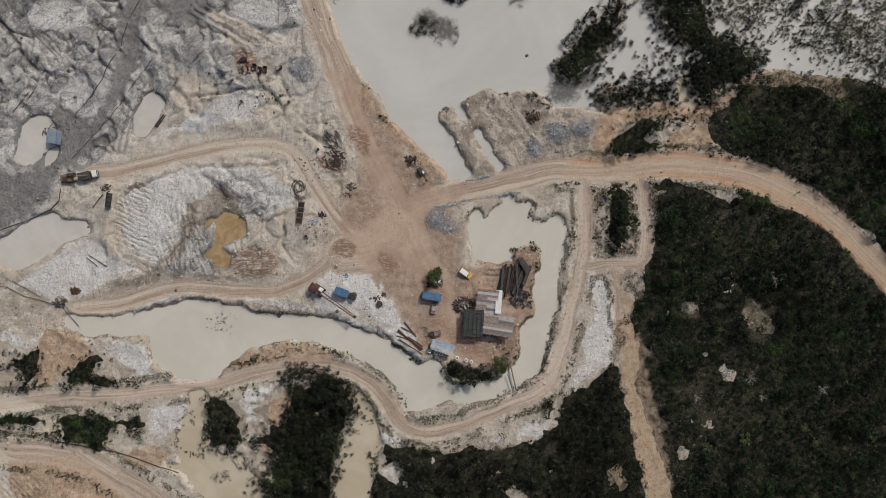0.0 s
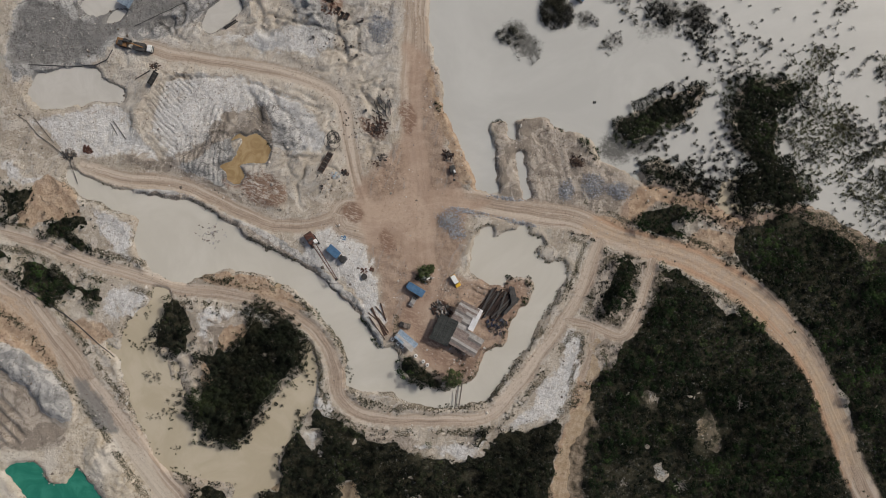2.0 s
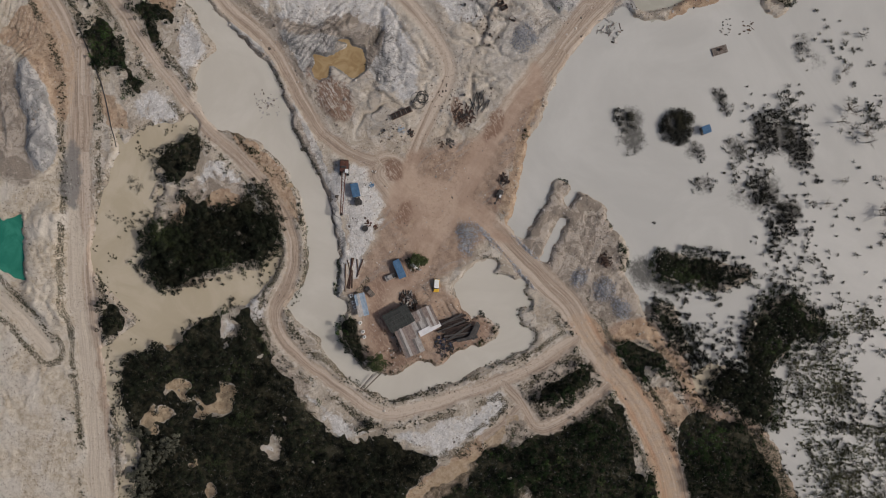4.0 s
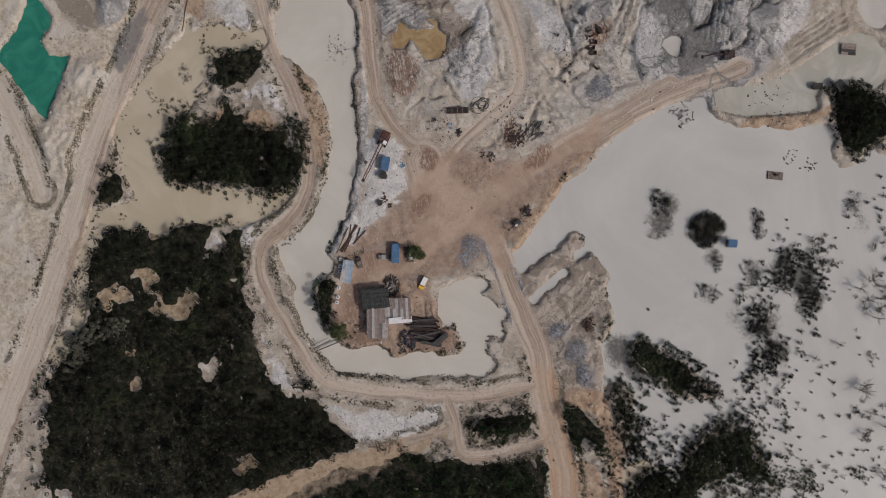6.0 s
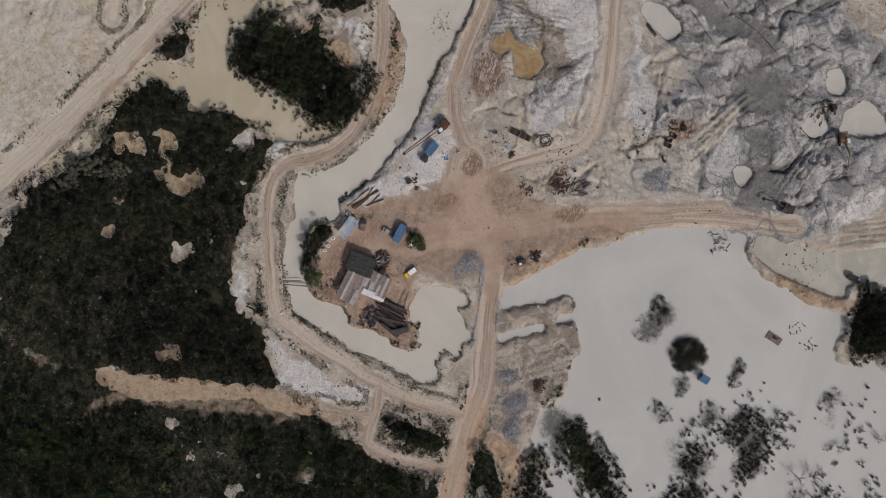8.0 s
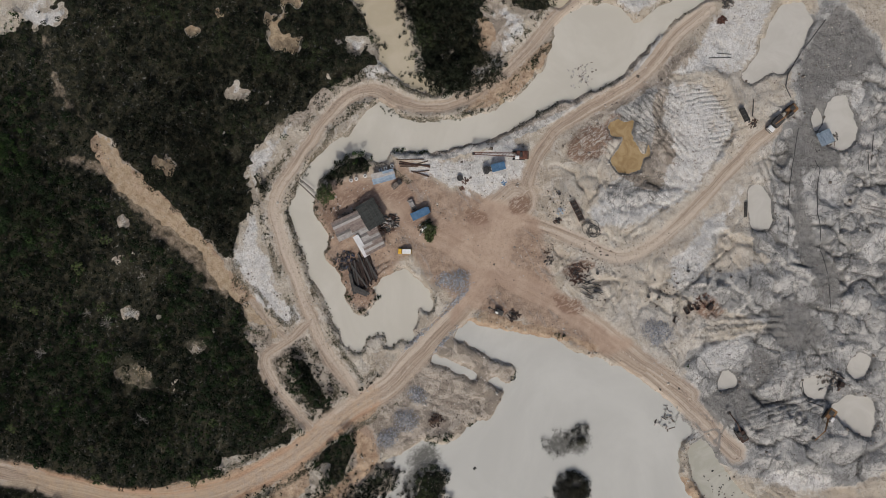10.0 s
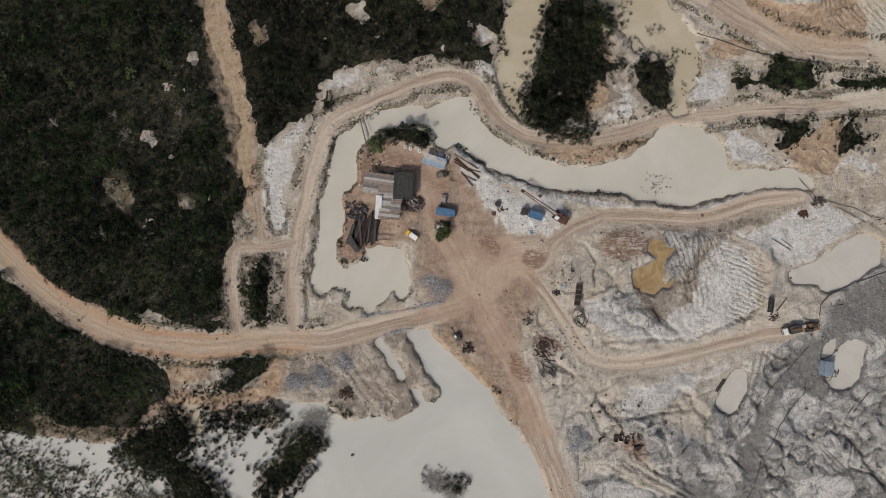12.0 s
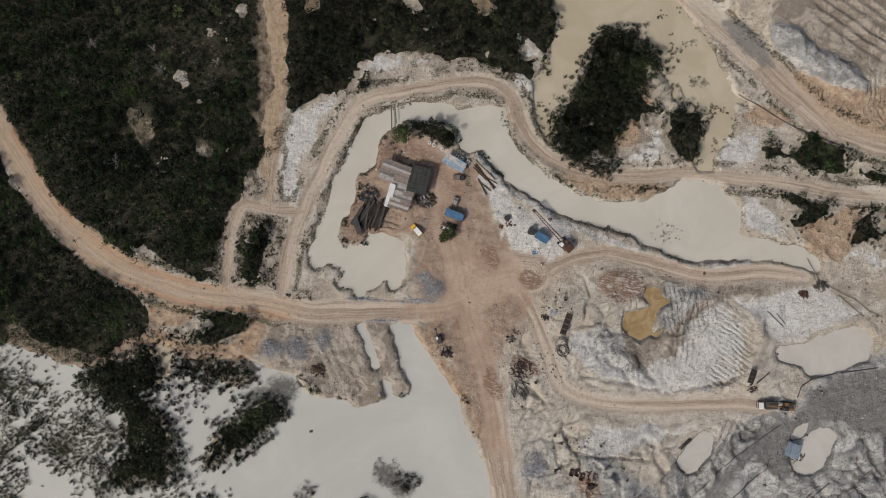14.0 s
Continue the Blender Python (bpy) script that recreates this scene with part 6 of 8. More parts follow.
for x, y, turned, s in ((28.4, 133.8, 80, 1.0), (37.5, 134.9, 200, 0.9), (47.0, 120.6, 310, 0.6), (50.4, 112.2, 140, 0.55), (76.7, 123.9, 20, 0.8), (90.5, 128.0, 255, 0.8), (17.0, 139.5, 170, 0.7)):
    stand(drowned, x, y, turned, s, "drowned trees of the flood")

# shade trees and bushes about the yard
YARD_TREES = ((17.87, -36.76, 0.85, 3), (-3.57, -9.64, 0.7, 3), (4.47, -38.24, 0.9, 1), (6.65, -41.49, 0.85, 0), (2.29, -37.88, 0.7, 1), (10.27, -40.40, 0.8, 0), (9.19, -42.94, 0.7, 1), (12.07, -37.86, 0.6, 3), (-1.76, -7.10, 0.5, 3), (-4.65, -11.82, 0.5, 1))
shade = tree("shade_tree", 6.5, 3.2, 77, MAT_GREENLEAF, "leafy green shade tree at the edge of the yard", 26, 60, 0.42)
x, y = 17.87, -36.76
shade.matrix_world = pose(x, y, height(x, y))
tagged(shade, group="shade trees by the yard")
stand(shade, -3.57, -9.28, 130, 0.7, "shade trees by the yard")
stand(shade, -1.94, -7.46, 40, 0.5, "shade trees by the yard")
for x, y, s, k in YARD_TREES[2:]:
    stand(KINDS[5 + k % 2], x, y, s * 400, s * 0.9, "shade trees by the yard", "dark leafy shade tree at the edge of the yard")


def thicket(name, spots, label, material, leaf=0.5, dense=24, seed=5, rise=0.55):
    """One bush or thicket: many leaf clumps from spots of (x, y, radius)."""
    c = np.array([(x, y, max(height(x, y), LEVEL) + q * rise) for x, y, q in spots])
    q = np.array([s[2] for s in spots])
    verts, n = leaf_cloud(c, q, (q * q * dense).astype(int) + 8, leaf, seed)
    stems = bmesh.new()
    for x, y, z in c:
        cone(stems, (x, y, z - 1.6), (x, y, z), 0.08, 0.03, 5)
    ob = tagged(new(name), label, "bush")
    leaves = tagged(new("foliage", quads_mesh("foliage", verts, n, material)), kind="stuff")
    leaves.parent = ob
    me = bpy.data.meshes.new("woody_base")
    stems.to_mesh(me)
    stems.free()
    me.materials.append(MAT_BARK)
    tagged(new("woody_base", me), kind="stuff").parent = ob
    return ob


def round_spots(x, y, rx, ry, turn, count, size, seed):
    rng = random.Random(seed)
    out = []
    for _ in range(count):
        a, d = rng.uniform(0, math.tau), math.sqrt(rng.random())
        u, v = rx * d * math.cos(a), ry * d * math.sin(a)
        c, s = math.cos(radians(turn)), math.sin(radians(turn))
        out.append((x + u * c - v * s, y + u * s + v * c, size * rng.uniform(0.55, 1.2)))
    return out


for (x, y), rx, ry, turn, count, size, dense, seed in (
    ((-7.57, 71.25), 3.4, 3.0, 0, 24, 1.3, 22, 1), ((-0.31, 68.72), 5.0, 5.0, 0, 26, 1.1, 7, 2),
    ((4.06, 84.35), 5.4, 5.8, 20, 95, 1.6, 26, 3), ((3.13, 101.53), 3.8, 2.0, 0, 22, 1.1, 16, 4),
    ((7.99, 100.93), 1.6, 2.2, 0, 10, 1.1, 18, 5), ((3.88, 132.22), 5.2, 3.2, 0, 24, 1.1, 9, 6),
    ((24.25, 82.25), 3.4, 5.0, -15, 26, 0.9, 14, 7), ((14.55, 85.81), 4.0, 2.0, 0, 20, 1.0, 12, 8),
    ((42.73, 114.29), 2.0, 1.8, 0, 10, 1.0, 16, 9), ((52.82, 130.67), 3.0, 2.0, 0, 12, 0.9, 8, 10),
    ((19.89, 95.36), 4.5, 3.0, 0, 22, 1.0, 9, 11), ((63.53, 85.23), 3.0, 2.6, 0, 16, 1.2, 22, 12),
):
    thicket("flooded_bush", round_spots(x, y, rx, ry, turn, count, size, seed), "dark leafy bush standing in shallow milky water", MAT_FLOOD, 0.23, dense * 4, seed)

for (x, y), rx, ry, turn, count, size, dense, seed in (
    ((-60.58, -80.57), 1.4, 1.8, 0, 9, 0.7, 18, 51), ((-70.47, -73.33), 2.6, 2.4, 0, 16, 0.8, 14, 52), ((-78.01, -64.89), 1.2, 3.2, 20, 14, 0.7, 12, 53),
    ((-64.61, -84.35), 0.8, 1.8, 0, 7, 0.6, 14, 54), ((-57.53, -71.83), 3.4, 5.5, 10, 26, 0.8, 8, 55), ((-63.54, -69.35), 3.0, 2.0, 0, 12, 0.7, 9, 56),
    ((-71.69, -73.56), 3.2, 2.2, 0, 16, 0.8, 14, 57), ((-63.31, -82.44), 2.2, 1.2, 0, 9, 0.7, 14, 58), ((-67.24, -85.77), 2.0, 1.0, 0, 8, 0.6, 12, 59),
):
    thicket("flooded_shrub", round_spots(x, y, rx, ry, turn, count, size, seed), "grey leafless shrub standing in yellowish water", MAT_DRY, 0.17, dense * 3, seed)
for (x, y), rx, ry, turn, count, size, dense, seed in (
    ((0.65, 44.40), 2.4, 1.0, 20, 12, 0.6, 30, 31), ((19.32, 49.53), 1.6, 0.9, 0, 8, 0.6, 30, 32), ((28.75, 48.46), 3.0, 1.8, -20, 20, 0.9, 26, 33),
    ((32.93, 46.65), 2.2, 2.0, 0, 16, 0.9, 26, 34), ((-18.92, 41.09), 2.4, 1.0, -40, 14, 0.6, 26, 35), ((28.85, 0.40), 0.9, 1.8, 10, 10, 0.7, 30, 36),
    ((29.95, -5.58), 1.2, 1.4, 0, 10, 0.7, 30, 37), ((22.51, -0.70), 1.2, 0.8, 0, 8, 0.6, 30, 38), ((38.78, 20.36), 5.0, 0.8, 5, 18, 0.6, 22, 39),
    ((16.24, -39.12), 3.2, 1.6, -15, 16, 0.8, 26, 40), ((-9.12, -36.10), 2.4, 1.2, -30, 14, 0.7, 22, 41), ((-15.47, -31.41), 1.8, 0.8, -40, 8, 0.6, 22, 42),
    ((-33.58, -33.80), 6.0, 1.2, -20, 26, 0.7, 22, 43), ((-62.56, -36.59), 5.0, 1.2, 25, 22, 0.7, 22, 44), ((58.67, 48.89), 4.0, 1.4, 10, 18, 0.9, 22, 45),
    ((75.04, 15.37), 3.0, 1.6, 0, 14, 0.9, 24, 46), ((62.00, 7.18), 1.0, 4.0, 0, 12, 0.8, 22, 47),
):
    thicket("bank_bush", round_spots(x, y, rx, ry, turn, count, size, seed), "low dark leafy bush on a sandy bank", MAT_LEAF, 0.3, dense, seed)

thicket("brush_heap", round_spots(-2.9, -9.6, 2.7, 3.2, 0, 46, 0.75, 65), "dark brush heap with junk beside a parked lorry", MAT_SCRUB, 0.26, 60, 66)
thicket("pale_thicket", round_spots(6.04, -113.56, 11, 3.6, 99.8, 100, 1.1, 61) + round_spots(12.61, -121.91, 5, 5, 0, 50, 1.0, 62) + round_spots(-3.22, -115.54, 2.5, 6, -15, 36, 0.9, 63),
        "pale grey-green thicket at the edge of dark woodland", MAT_PALE, 0.34, 80, 64, 2.4)
# tufts and drowned shrubs over the flooded plain
tuft = np.zeros(X.shape)
for name, much in (("tuft_dense", 0.7), ("tuft_near", 1.0), ("tuft_mid", 0.5), ("tuft_open", 0.25), ("tuft_ochre", 0.5), ("tuft_bay", 0.4)):
    tuft = np.maximum(tuft, much * soft(field(ZONE[name]), -5, 5))
tuft = tuft * np.clip(0.75 + 1.3 * fbm(X, Y, 12, 3, 2), 0.1, 1.2)
def blades(x, y, z, tall, count, seed):
    """Tufts of thin leaning blades."""
    rng = np.random.default_rng(seed)
    who = np.repeat(np.arange(len(x)), count)
    n = len(who)
    a = rng.uniform(0, 6.283, n)
    lean = rng.uniform(0.25, 1.0, n) * tall[who]
    foot = np.stack([x[who] + rng.normal(0, 0.14, n) * tall[who], y[who] + rng.normal(0, 0.14, n) * tall[who], z[who] - 0.1], 1)
    tip = foot + np.stack([lean * np.cos(a) - 0.25 * tall[who], lean * np.sin(a) - 0.3 * tall[who], tall[who] * rng.uniform(0.5, 1.1, n)], 1)
    w = np.stack([-np.sin(a), np.cos(a), np.zeros(n)], 1) * rng.uniform(0.03, 0.085, (n, 1))
    mid = (foot + tip) / 2 + np.array([0, 0, 0.12])
    return np.stack([foot - w, mid + w, tip, mid - w], 1).reshape(-1, 3), n


clumped = tuft * np.clip(0.6 + 1.6 * fbm(X, Y, 5, 3, 7), 0, 1)
gx, gy, rng = scatter(lambda x, y: sample(clumped, x, y), 1.1, 41)
tall = rng.uniform(0.6, 1.5, len(gx)) * (1 + 0.7 * (rng.random(len(gx)) > 0.9))
verts, n = blades(gx, gy, np.full(len(gx), LEVEL), tall, rng.integers(14, 34, len(gx)), 8)
tagged(new("drowned_grass", quads_mesh("drowned_grass", verts, n, MAT_DRY)), "grey-green reedy tufts standing in flood water", "grass", kind="stuff")
dense = soft(field(ZONE["tuft_dense"]), -1, 4) * np.clip(0.48 + 1.7 * fbm((0.6 * X + 0.8 * Y) * 0.45, 0.6 * Y - 0.8 * X, 8, 4, 5), 0, 1)
gx, gy, rng = scatter(lambda x, y: sample(dense, x, y), 0.85, 47, (60, 166, 40, 166))
tall = rng.uniform(0.45, 1.3, len(gx))
verts, n = blades(gx, gy, np.full(len(gx), LEVEL), tall, rng.integers(10, 22, len(gx)), 9)
tagged(new("drowned_reeds", quads_mesh("drowned_reeds", verts, n, MAT_REED)), "thick olive reeds standing in flood water", "grass", kind="stuff")
gx, gy, rng = scatter(lambda x, y: sample(clumped, x, y) * 0.3, 2.0, 43)
q = rng.uniform(0.35, 1.15, len(gx))
verts, n = leaf_cloud(np.stack([gx, gy, np.full(len(gx), LEVEL) + q * 0.6], 1), q, (q * 30).astype(int) + 5, 0.34, 8, 1.2)
tagged(new("drowned_scrub", quads_mesh("drowned_scrub", verts, n, MAT_DRY)), "grey-green shrubs standing in flood water", "scrub", kind="stuff")

# scrub on the channel banks and along the tracks
sd = WATER_SD["moat"]
shore = soft(np.abs(sd - 0.6), 0.4, 0.8) * (fbm(X, Y, 11, 3, 5) > np.where(X > 22, -0.6, 0.05)) * np.where(X > -75, 1.0, 0.3)
track = soft(np.abs(ROAD_D - 1.7), 0.4, 1.8) * (fbm(X, Y, 5, 3, 2) > -0.02) * ((Y < -25) | (X > 40)) * (1 - clear) * 1.3
ochre = soft(np.abs(WATER_SD["ochre_pond"] - 0.4), 0.2, 1.6) * 0.5
ochre = ochre * (fbm(X, Y, 7, 3, 1) > 0.0)
ochre = np.maximum(ochre, 0.9 * soft(WATER_SD["ochre_pond"], -2, 0) * (fbm(X, Y, 7, 4, 1) > 0.72))
ochre = np.maximum(ochre, 0.7 * soft(MASK["brown"], -1, 1) * (X > 50) * (fbm(X, Y, 5, 3, 6) > -0.1))
ochre = np.maximum(ochre, soft(MASK["rough"], -1, 1) * (fbm(X, Y, 9, 4, 4) > 0.12))
low = np.maximum(np.maximum(shore, track * 0.6), np.maximum(ochre * 0.7, 0.6 * berm * (fbm(X, Y, 5, 3, 6) > -0.1))) * (1 - roads)
gx, gy, rng = scatter(lambda x, y: sample(low, x, y), 0.78, 57)
q = rng.uniform(0.28, 0.62, len(gx))
gz = np.maximum(sample(Z, gx, gy), LEVEL) + q * 0.4
verts, n = leaf_cloud(np.stack([gx, gy, gz], 1), q, (q * 50).astype(int) + 10, 0.19, 9)
tagged(new("bank_scrub", quads_mesh("bank_scrub", verts, n, MAT_SCRUB)), "low dark scrub fringing the channel banks and tracks", "scrub", kind="stuff")

# loose stones and clods
bare = (1 - woods) * (WET_D > 0.4) * (1 - 0.7 * roads) * np.clip(0.35 + 1.2 * fbm(X, Y, 14, 3, 3), 0.05, 1)
crust = soft(np.abs(WET_D - 0.9), 0.3, 1.1) * np.clip(0.7 + fbm(X, Y, 10, 3, 1), 0, 1) * (1 - 0.6 * roads)
bare = np.maximum(bare * 0.3, crust)
gx, gy, rng = scatter(lambda x, y: sample(bare, x, y), 0.85, 71, (-150, 120, -140, 140))
count = len(gx)
octa = np.array(((1, 0, 0), (0, 1, 0), (-1, 0, 0), (0, -1, 0), (0, 0, 1)), float)
s = rng.uniform(0.08, 0.30, (count, 1, 1)) * (1 + 1.2 * (rng.random((count, 1, 1)) > 0.94))
p = octa[None] * s * rng.uniform(0.6, 1.4, (count, 5, 3))
p = p + np.stack([gx, gy, sample(Z, gx, gy)], 1)[:, None]
f = np.array(((0, 1, 4), (1, 2, 4), (2, 3, 4), (3, 0, 4)))[None] + 5 * np.arange(count)[:, None, None]
me = bpy.data.meshes.new("loose_stones")
me.from_pydata(p.reshape(-1, 3).tolist(), [], f.reshape(-1, 3).tolist())
sn = Nodes("loose_stone")
isle = sn.tree.nodes.new("ShaderNodeNewGeometry").outputs["Random Per Island"]
me.materials.append(sn.done(sn.mix(sn.ramp(isle, 0.2, 0.9), (0.15, 0.125, 0.105), (0.56, 0.52, 0.47)), 0.9, 0, 0.2))
tagged(new("loose_stones", me), "loose stones and clods scattered over bare ground", "stones", kind="stuff")

# ---- building blocks ----
def shape(name, bm, material):
    me = bpy.data.meshes.new(name)
    bm.to_mesh(me)
    bm.free()
    for m in material if isinstance(material, (list, tuple)) else (material,):
        me.materials.append(m)
    return me


def part(name, bm, material, parent, label=""):
    """One mesh under a thing, in the thing's own axes."""
    me = bm if isinstance(bm, bpy.types.Mesh) else shape(name, bm, material)
    ob = new(name, me)
    ob.parent = parent
    return tagged(ob, label)


def thing(name, x, y, turn, label, category, group="", lift=0.0, z=None):
    ob = new(name)
    ob.matrix_world = pose(x, y, (height(x, y) if z is None else z) + lift, 0, 0, turn)
    return tagged(ob, label, category, group)


def put_box(bm, c, s, rot=(0, 0, 0), bevel=0.03, taper=0.0):
    m = pose(*c, *rot) @ Matrix.Diagonal((*s, 1))
    made = bmesh.ops.create_cube(bm, size=1, matrix=m)["verts"]
    if taper:
        top = [v for v in made if (m.inverted() @ v.co).z > 0]
        for v in top:
            v.co.x, v.co.y = c[0] + (v.co.x - c[0]) * (1 - taper), c[1] + (v.co.y - c[1]) * (1 - taper)
    if bevel:
        edges = list({e for v in made for e in v.link_edges})
        bmesh.ops.bevel(bm, geom=edges, offset=min(bevel, min(s) * 0.3), segments=1, affect="EDGES")
    return bm


def boxes(*rows, bevel=0.03):
    bm = bmesh.new()
    for row in rows:
        put_box(bm, *row, bevel=bevel)
    return bm


def put_tube(bm, a, b, r, r2=None, sides=8):
    a, b = Vector(a), Vector(b)
    d = b - a
    m = Matrix.Translation((a + b) / 2) @ d.to_track_quat("Z", "Y").to_matrix().to_4x4()
    bmesh.ops.create_cone(bm, cap_ends=True, segments=sides, radius1=r, radius2=r if r2 is None else r2, depth=d.length, matrix=m)
    return bm


def tubes(*rows, sides=8):
    bm = bmesh.new()
    for row in rows:
        put_tube(bm, *row, sides=sides)
    return bm


def hose(points, r, sides=6):
    """A bent pipe through a line of points."""
    bm = bmesh.new()
    line = []
    p = [Vector(q) for q in points]
    p = [2 * p[0] - p[1], *p, 2 * p[-1] - p[-2]]
    for i in range(1, len(p) - 2):
        for s in range(6):
            t = s / 6
            a, b, c, d = p[i - 1:i + 3]
            line.append(0.5 * (2 * b + (c - a) * t + (2 * a - 5 * b + 4 * c - d) * t * t + (3 * b - a - 3 * c + d) * t ** 3))
    line.append(p[-2])
    rings = []
    for i, q in enumerate(line):
        d = (line[min(i + 1, len(line) - 1)] - line[max(i - 1, 0)]).normalized()
        u = d.cross(Vector((0, 0, 1))).normalized()
        v = u.cross(d)
        rings.append([bm.verts.new(q + (u * math.cos(k * math.tau / sides) + v * math.sin(k * math.tau / sides)) * r) for k in range(sides)])
    for a, b in zip(rings, rings[1:]):
        for k in range(sides):
            bm.faces.new((a[k], a[(k + 1) % sides], b[(k + 1) % sides], b[k]))
    bm.faces.new(rings[0][::-1])
    bm.faces.new(rings[-1])
    return bm


def sheet(length, width, ribs=5, deep=0.06, thick=0.015):
    """A corrugated roofing sheet along x, its waves across y."""
    bm = bmesh.new()
    n = ribs * 4
    tops = []
    for dz in (0, -thick):
        row = []
        for k in range(n + 1):
            y = -width / 2 + width * k / n
            z = dz + deep * 0.5 * math.sin(k / n * ribs * math.tau)
            row.append((bm.verts.new((-length / 2, y, z)), bm.verts.new((length / 2, y, z))))
        tops.append(row)
    for s, row in enumerate(tops):
        for (a, b), (c, d) in zip(row, row[1:]):
            bm.faces.new((a, b, d, c) if s == 0 else (c, d, b, a))
    return bm


MAT_TIN = mottled("weathered_tin", (0.30, 0.28, 0.26), (0.50, 0.48, 0.46), 0.9, 0.6, 0.2)
MAT_DARKTIN = mottled("sooty_tin", (0.13, 0.12, 0.115), (0.24, 0.22, 0.21), 0.9, 0.7, 0.1)
MAT_PALETIN = mottled("bright_tin", (0.62, 0.62, 0.62), (0.78, 0.78, 0.78), 0.8, 0.5, 0.1)
MAT_RUSTTIN = mottled("rusty_tin", (0.20, 0.155, 0.135), (0.35, 0.295, 0.265), 1.2, 0.8, 0.1)
MAT_GREENTIN = mottled("dark_green_tin", (0.03, 0.034, 0.032), (0.065, 0.072, 0.068), 0.9, 0.6, 0.1)
MAT_BLUE = mottled("blue_paint", (0.05, 0.12, 0.22), (0.10, 0.20, 0.33), 1.0, 0.5)
MAT_BLUETIN = mottled("faded_blue_tin", (0.18, 0.27, 0.37), (0.38, 0.46, 0.54), 0.8, 0.6, 0.1)
MAT_SLATE = mottled("dull_blue_tin", (0.12, 0.17, 0.23), (0.27, 0.33, 0.39), 0.9, 0.6, 0.1)
MAT_YELLOW = mottled("yellow_paint", (0.62, 0.36, 0.03), (0.78, 0.48, 0.06), 1.0, 0.4)
MAT_WHITE = mottled("white_paint", (0.68, 0.68, 0.66), (0.82, 0.82, 0.8), 1.0, 0.4)
MAT_RED = mottled("red_oxide_paint", (0.075, 0.033, 0.025), (0.14, 0.062, 0.045), 1.5, 0.7)
MAT_RUST = mottled("rusty_steel", (0.05, 0.032, 0.027), (0.12, 0.072, 0.055), 2.0, 0.8, 0.2)
MAT_OLDSTEEL = mottled("old_steel", (0.018, 0.014, 0.013), (0.055, 0.036, 0.03), 1.5, 0.7, 0.2)
MAT_MUDDY = mottled("muddy_yellow_paint", (0.16, 0.085, 0.04), (0.31, 0.175, 0.08), 1.5, 0.7)
MAT_SCUM = mottled("grey_scum", (0.30, 0.29, 0.26), (0.42, 0.41, 0.37), 1.0)
MAT_NAVY = mottled("navy_paint", (0.015, 0.025, 0.06), (0.04, 0.06, 0.12), 1.5, 0.5)
MAT_STEEL = mottled("dark_steel", (0.035, 0.034, 0.034), (0.10, 0.095, 0.09), 2.0, 0.6, 0.3)
MAT_RUBBER = mottled("black_rubber", (0.018, 0.018, 0.018), (0.04, 0.04, 0.04), 3.0, 0.9)
MAT_GLASS = mottled("dark_glass", (0.015, 0.02, 0.025), (0.03, 0.04, 0.045), 1.0, 0.08, 0, 0.0, 0.6)
MAT_TIMBER = mottled("grey_timber", (0.11, 0.095, 0.08), (0.25, 0.21, 0.18), 2.0)
MAT_WOOD = mottled("brown_timber", (0.06, 0.043, 0.032), (0.15, 0.103, 0.073), 2.0)
MAT_ROCK = mottled("blue_grey_rock", (0.26, 0.27, 0.285), (0.50, 0.51, 0.53), 1.4, 0.8, 0, 0.05)
MAT_PIPE = mottled("black_pipe", (0.03, 0.03, 0.03), (0.08, 0.08, 0.08), 2.0, 0.6)


# ---- the workshop ----
def roof(parent, cx, cy, turn, length, width, low, high, kinds, seed, name="roof_sheet"):
    """A lean roof of lapped sheets that run along x; it rises across y. kinds: materials to pick from."""
    rng = random.Random(seed)
    n = max(3, round(width / 0.82))
    w = width / n
    tilt = math.degrees(math.atan2(high - low, width))
    store = {}
    for k in range(n):
        split = rng.choice((1, 1, 2))
        for s in range(split):
            m = rng.choice(kinds)
            key = (m.name, split)
            if key not in store:
                store[key] = shape(name, sheet(length / split + 0.12, w * 1.08, 5), m)
            ob = part(name, store[key], m, parent)
            y = -width / 2 + w * (k + 0.5)
            x = -length / 2 + length * (s + 0.5) / split + rng.uniform(-0.12, 0.12)
            z = low + (high - low) * (k + 0.5) / n + 0.03 * (k % 2) + 0.05 * s
            ob.matrix_basis = pose(cx, cy, 0, 0, 0, turn) @ pose(x, y, z, tilt, rng.uniform(-0.5, 0.5), rng.uniform(-0.7, 0.7))


def frame_under(parent, cx, cy, turn, length, width, low, high):
    base = pose(cx, cy, 0, 0, 0, turn)
    for x in (-length / 2 + 0.3, 0, length / 2 - 0.3):
        for y, h in ((-width / 2 + 0.3, low), (width / 2 - 0.3, high)):
            ob = part("post", tubes(((0, 0, -0.3), (0, 0, h - 0.12), 0.09)), MAT_TIMBER, parent)
            ob.matrix_basis = base @ pose(x, y, 0)
    for y, h in ((-width / 2 + 0.3, low), (width / 2 - 0.3, high)):
        ob = part("beam", boxes(((0, 0, h - 0.14), (length - 0.2, 0.12, 0.16))), MAT_TIMBER, parent)
        ob.matrix_basis = base @ pose(0, y, 0)


def wall_under(parent, cx, cy, turn, at, size, material):
    ob = part("wall_panel", boxes((at, size), bevel=0.01), material, parent)
    ob.matrix_basis = pose(cx, cy, 0, 0, 0, turn)


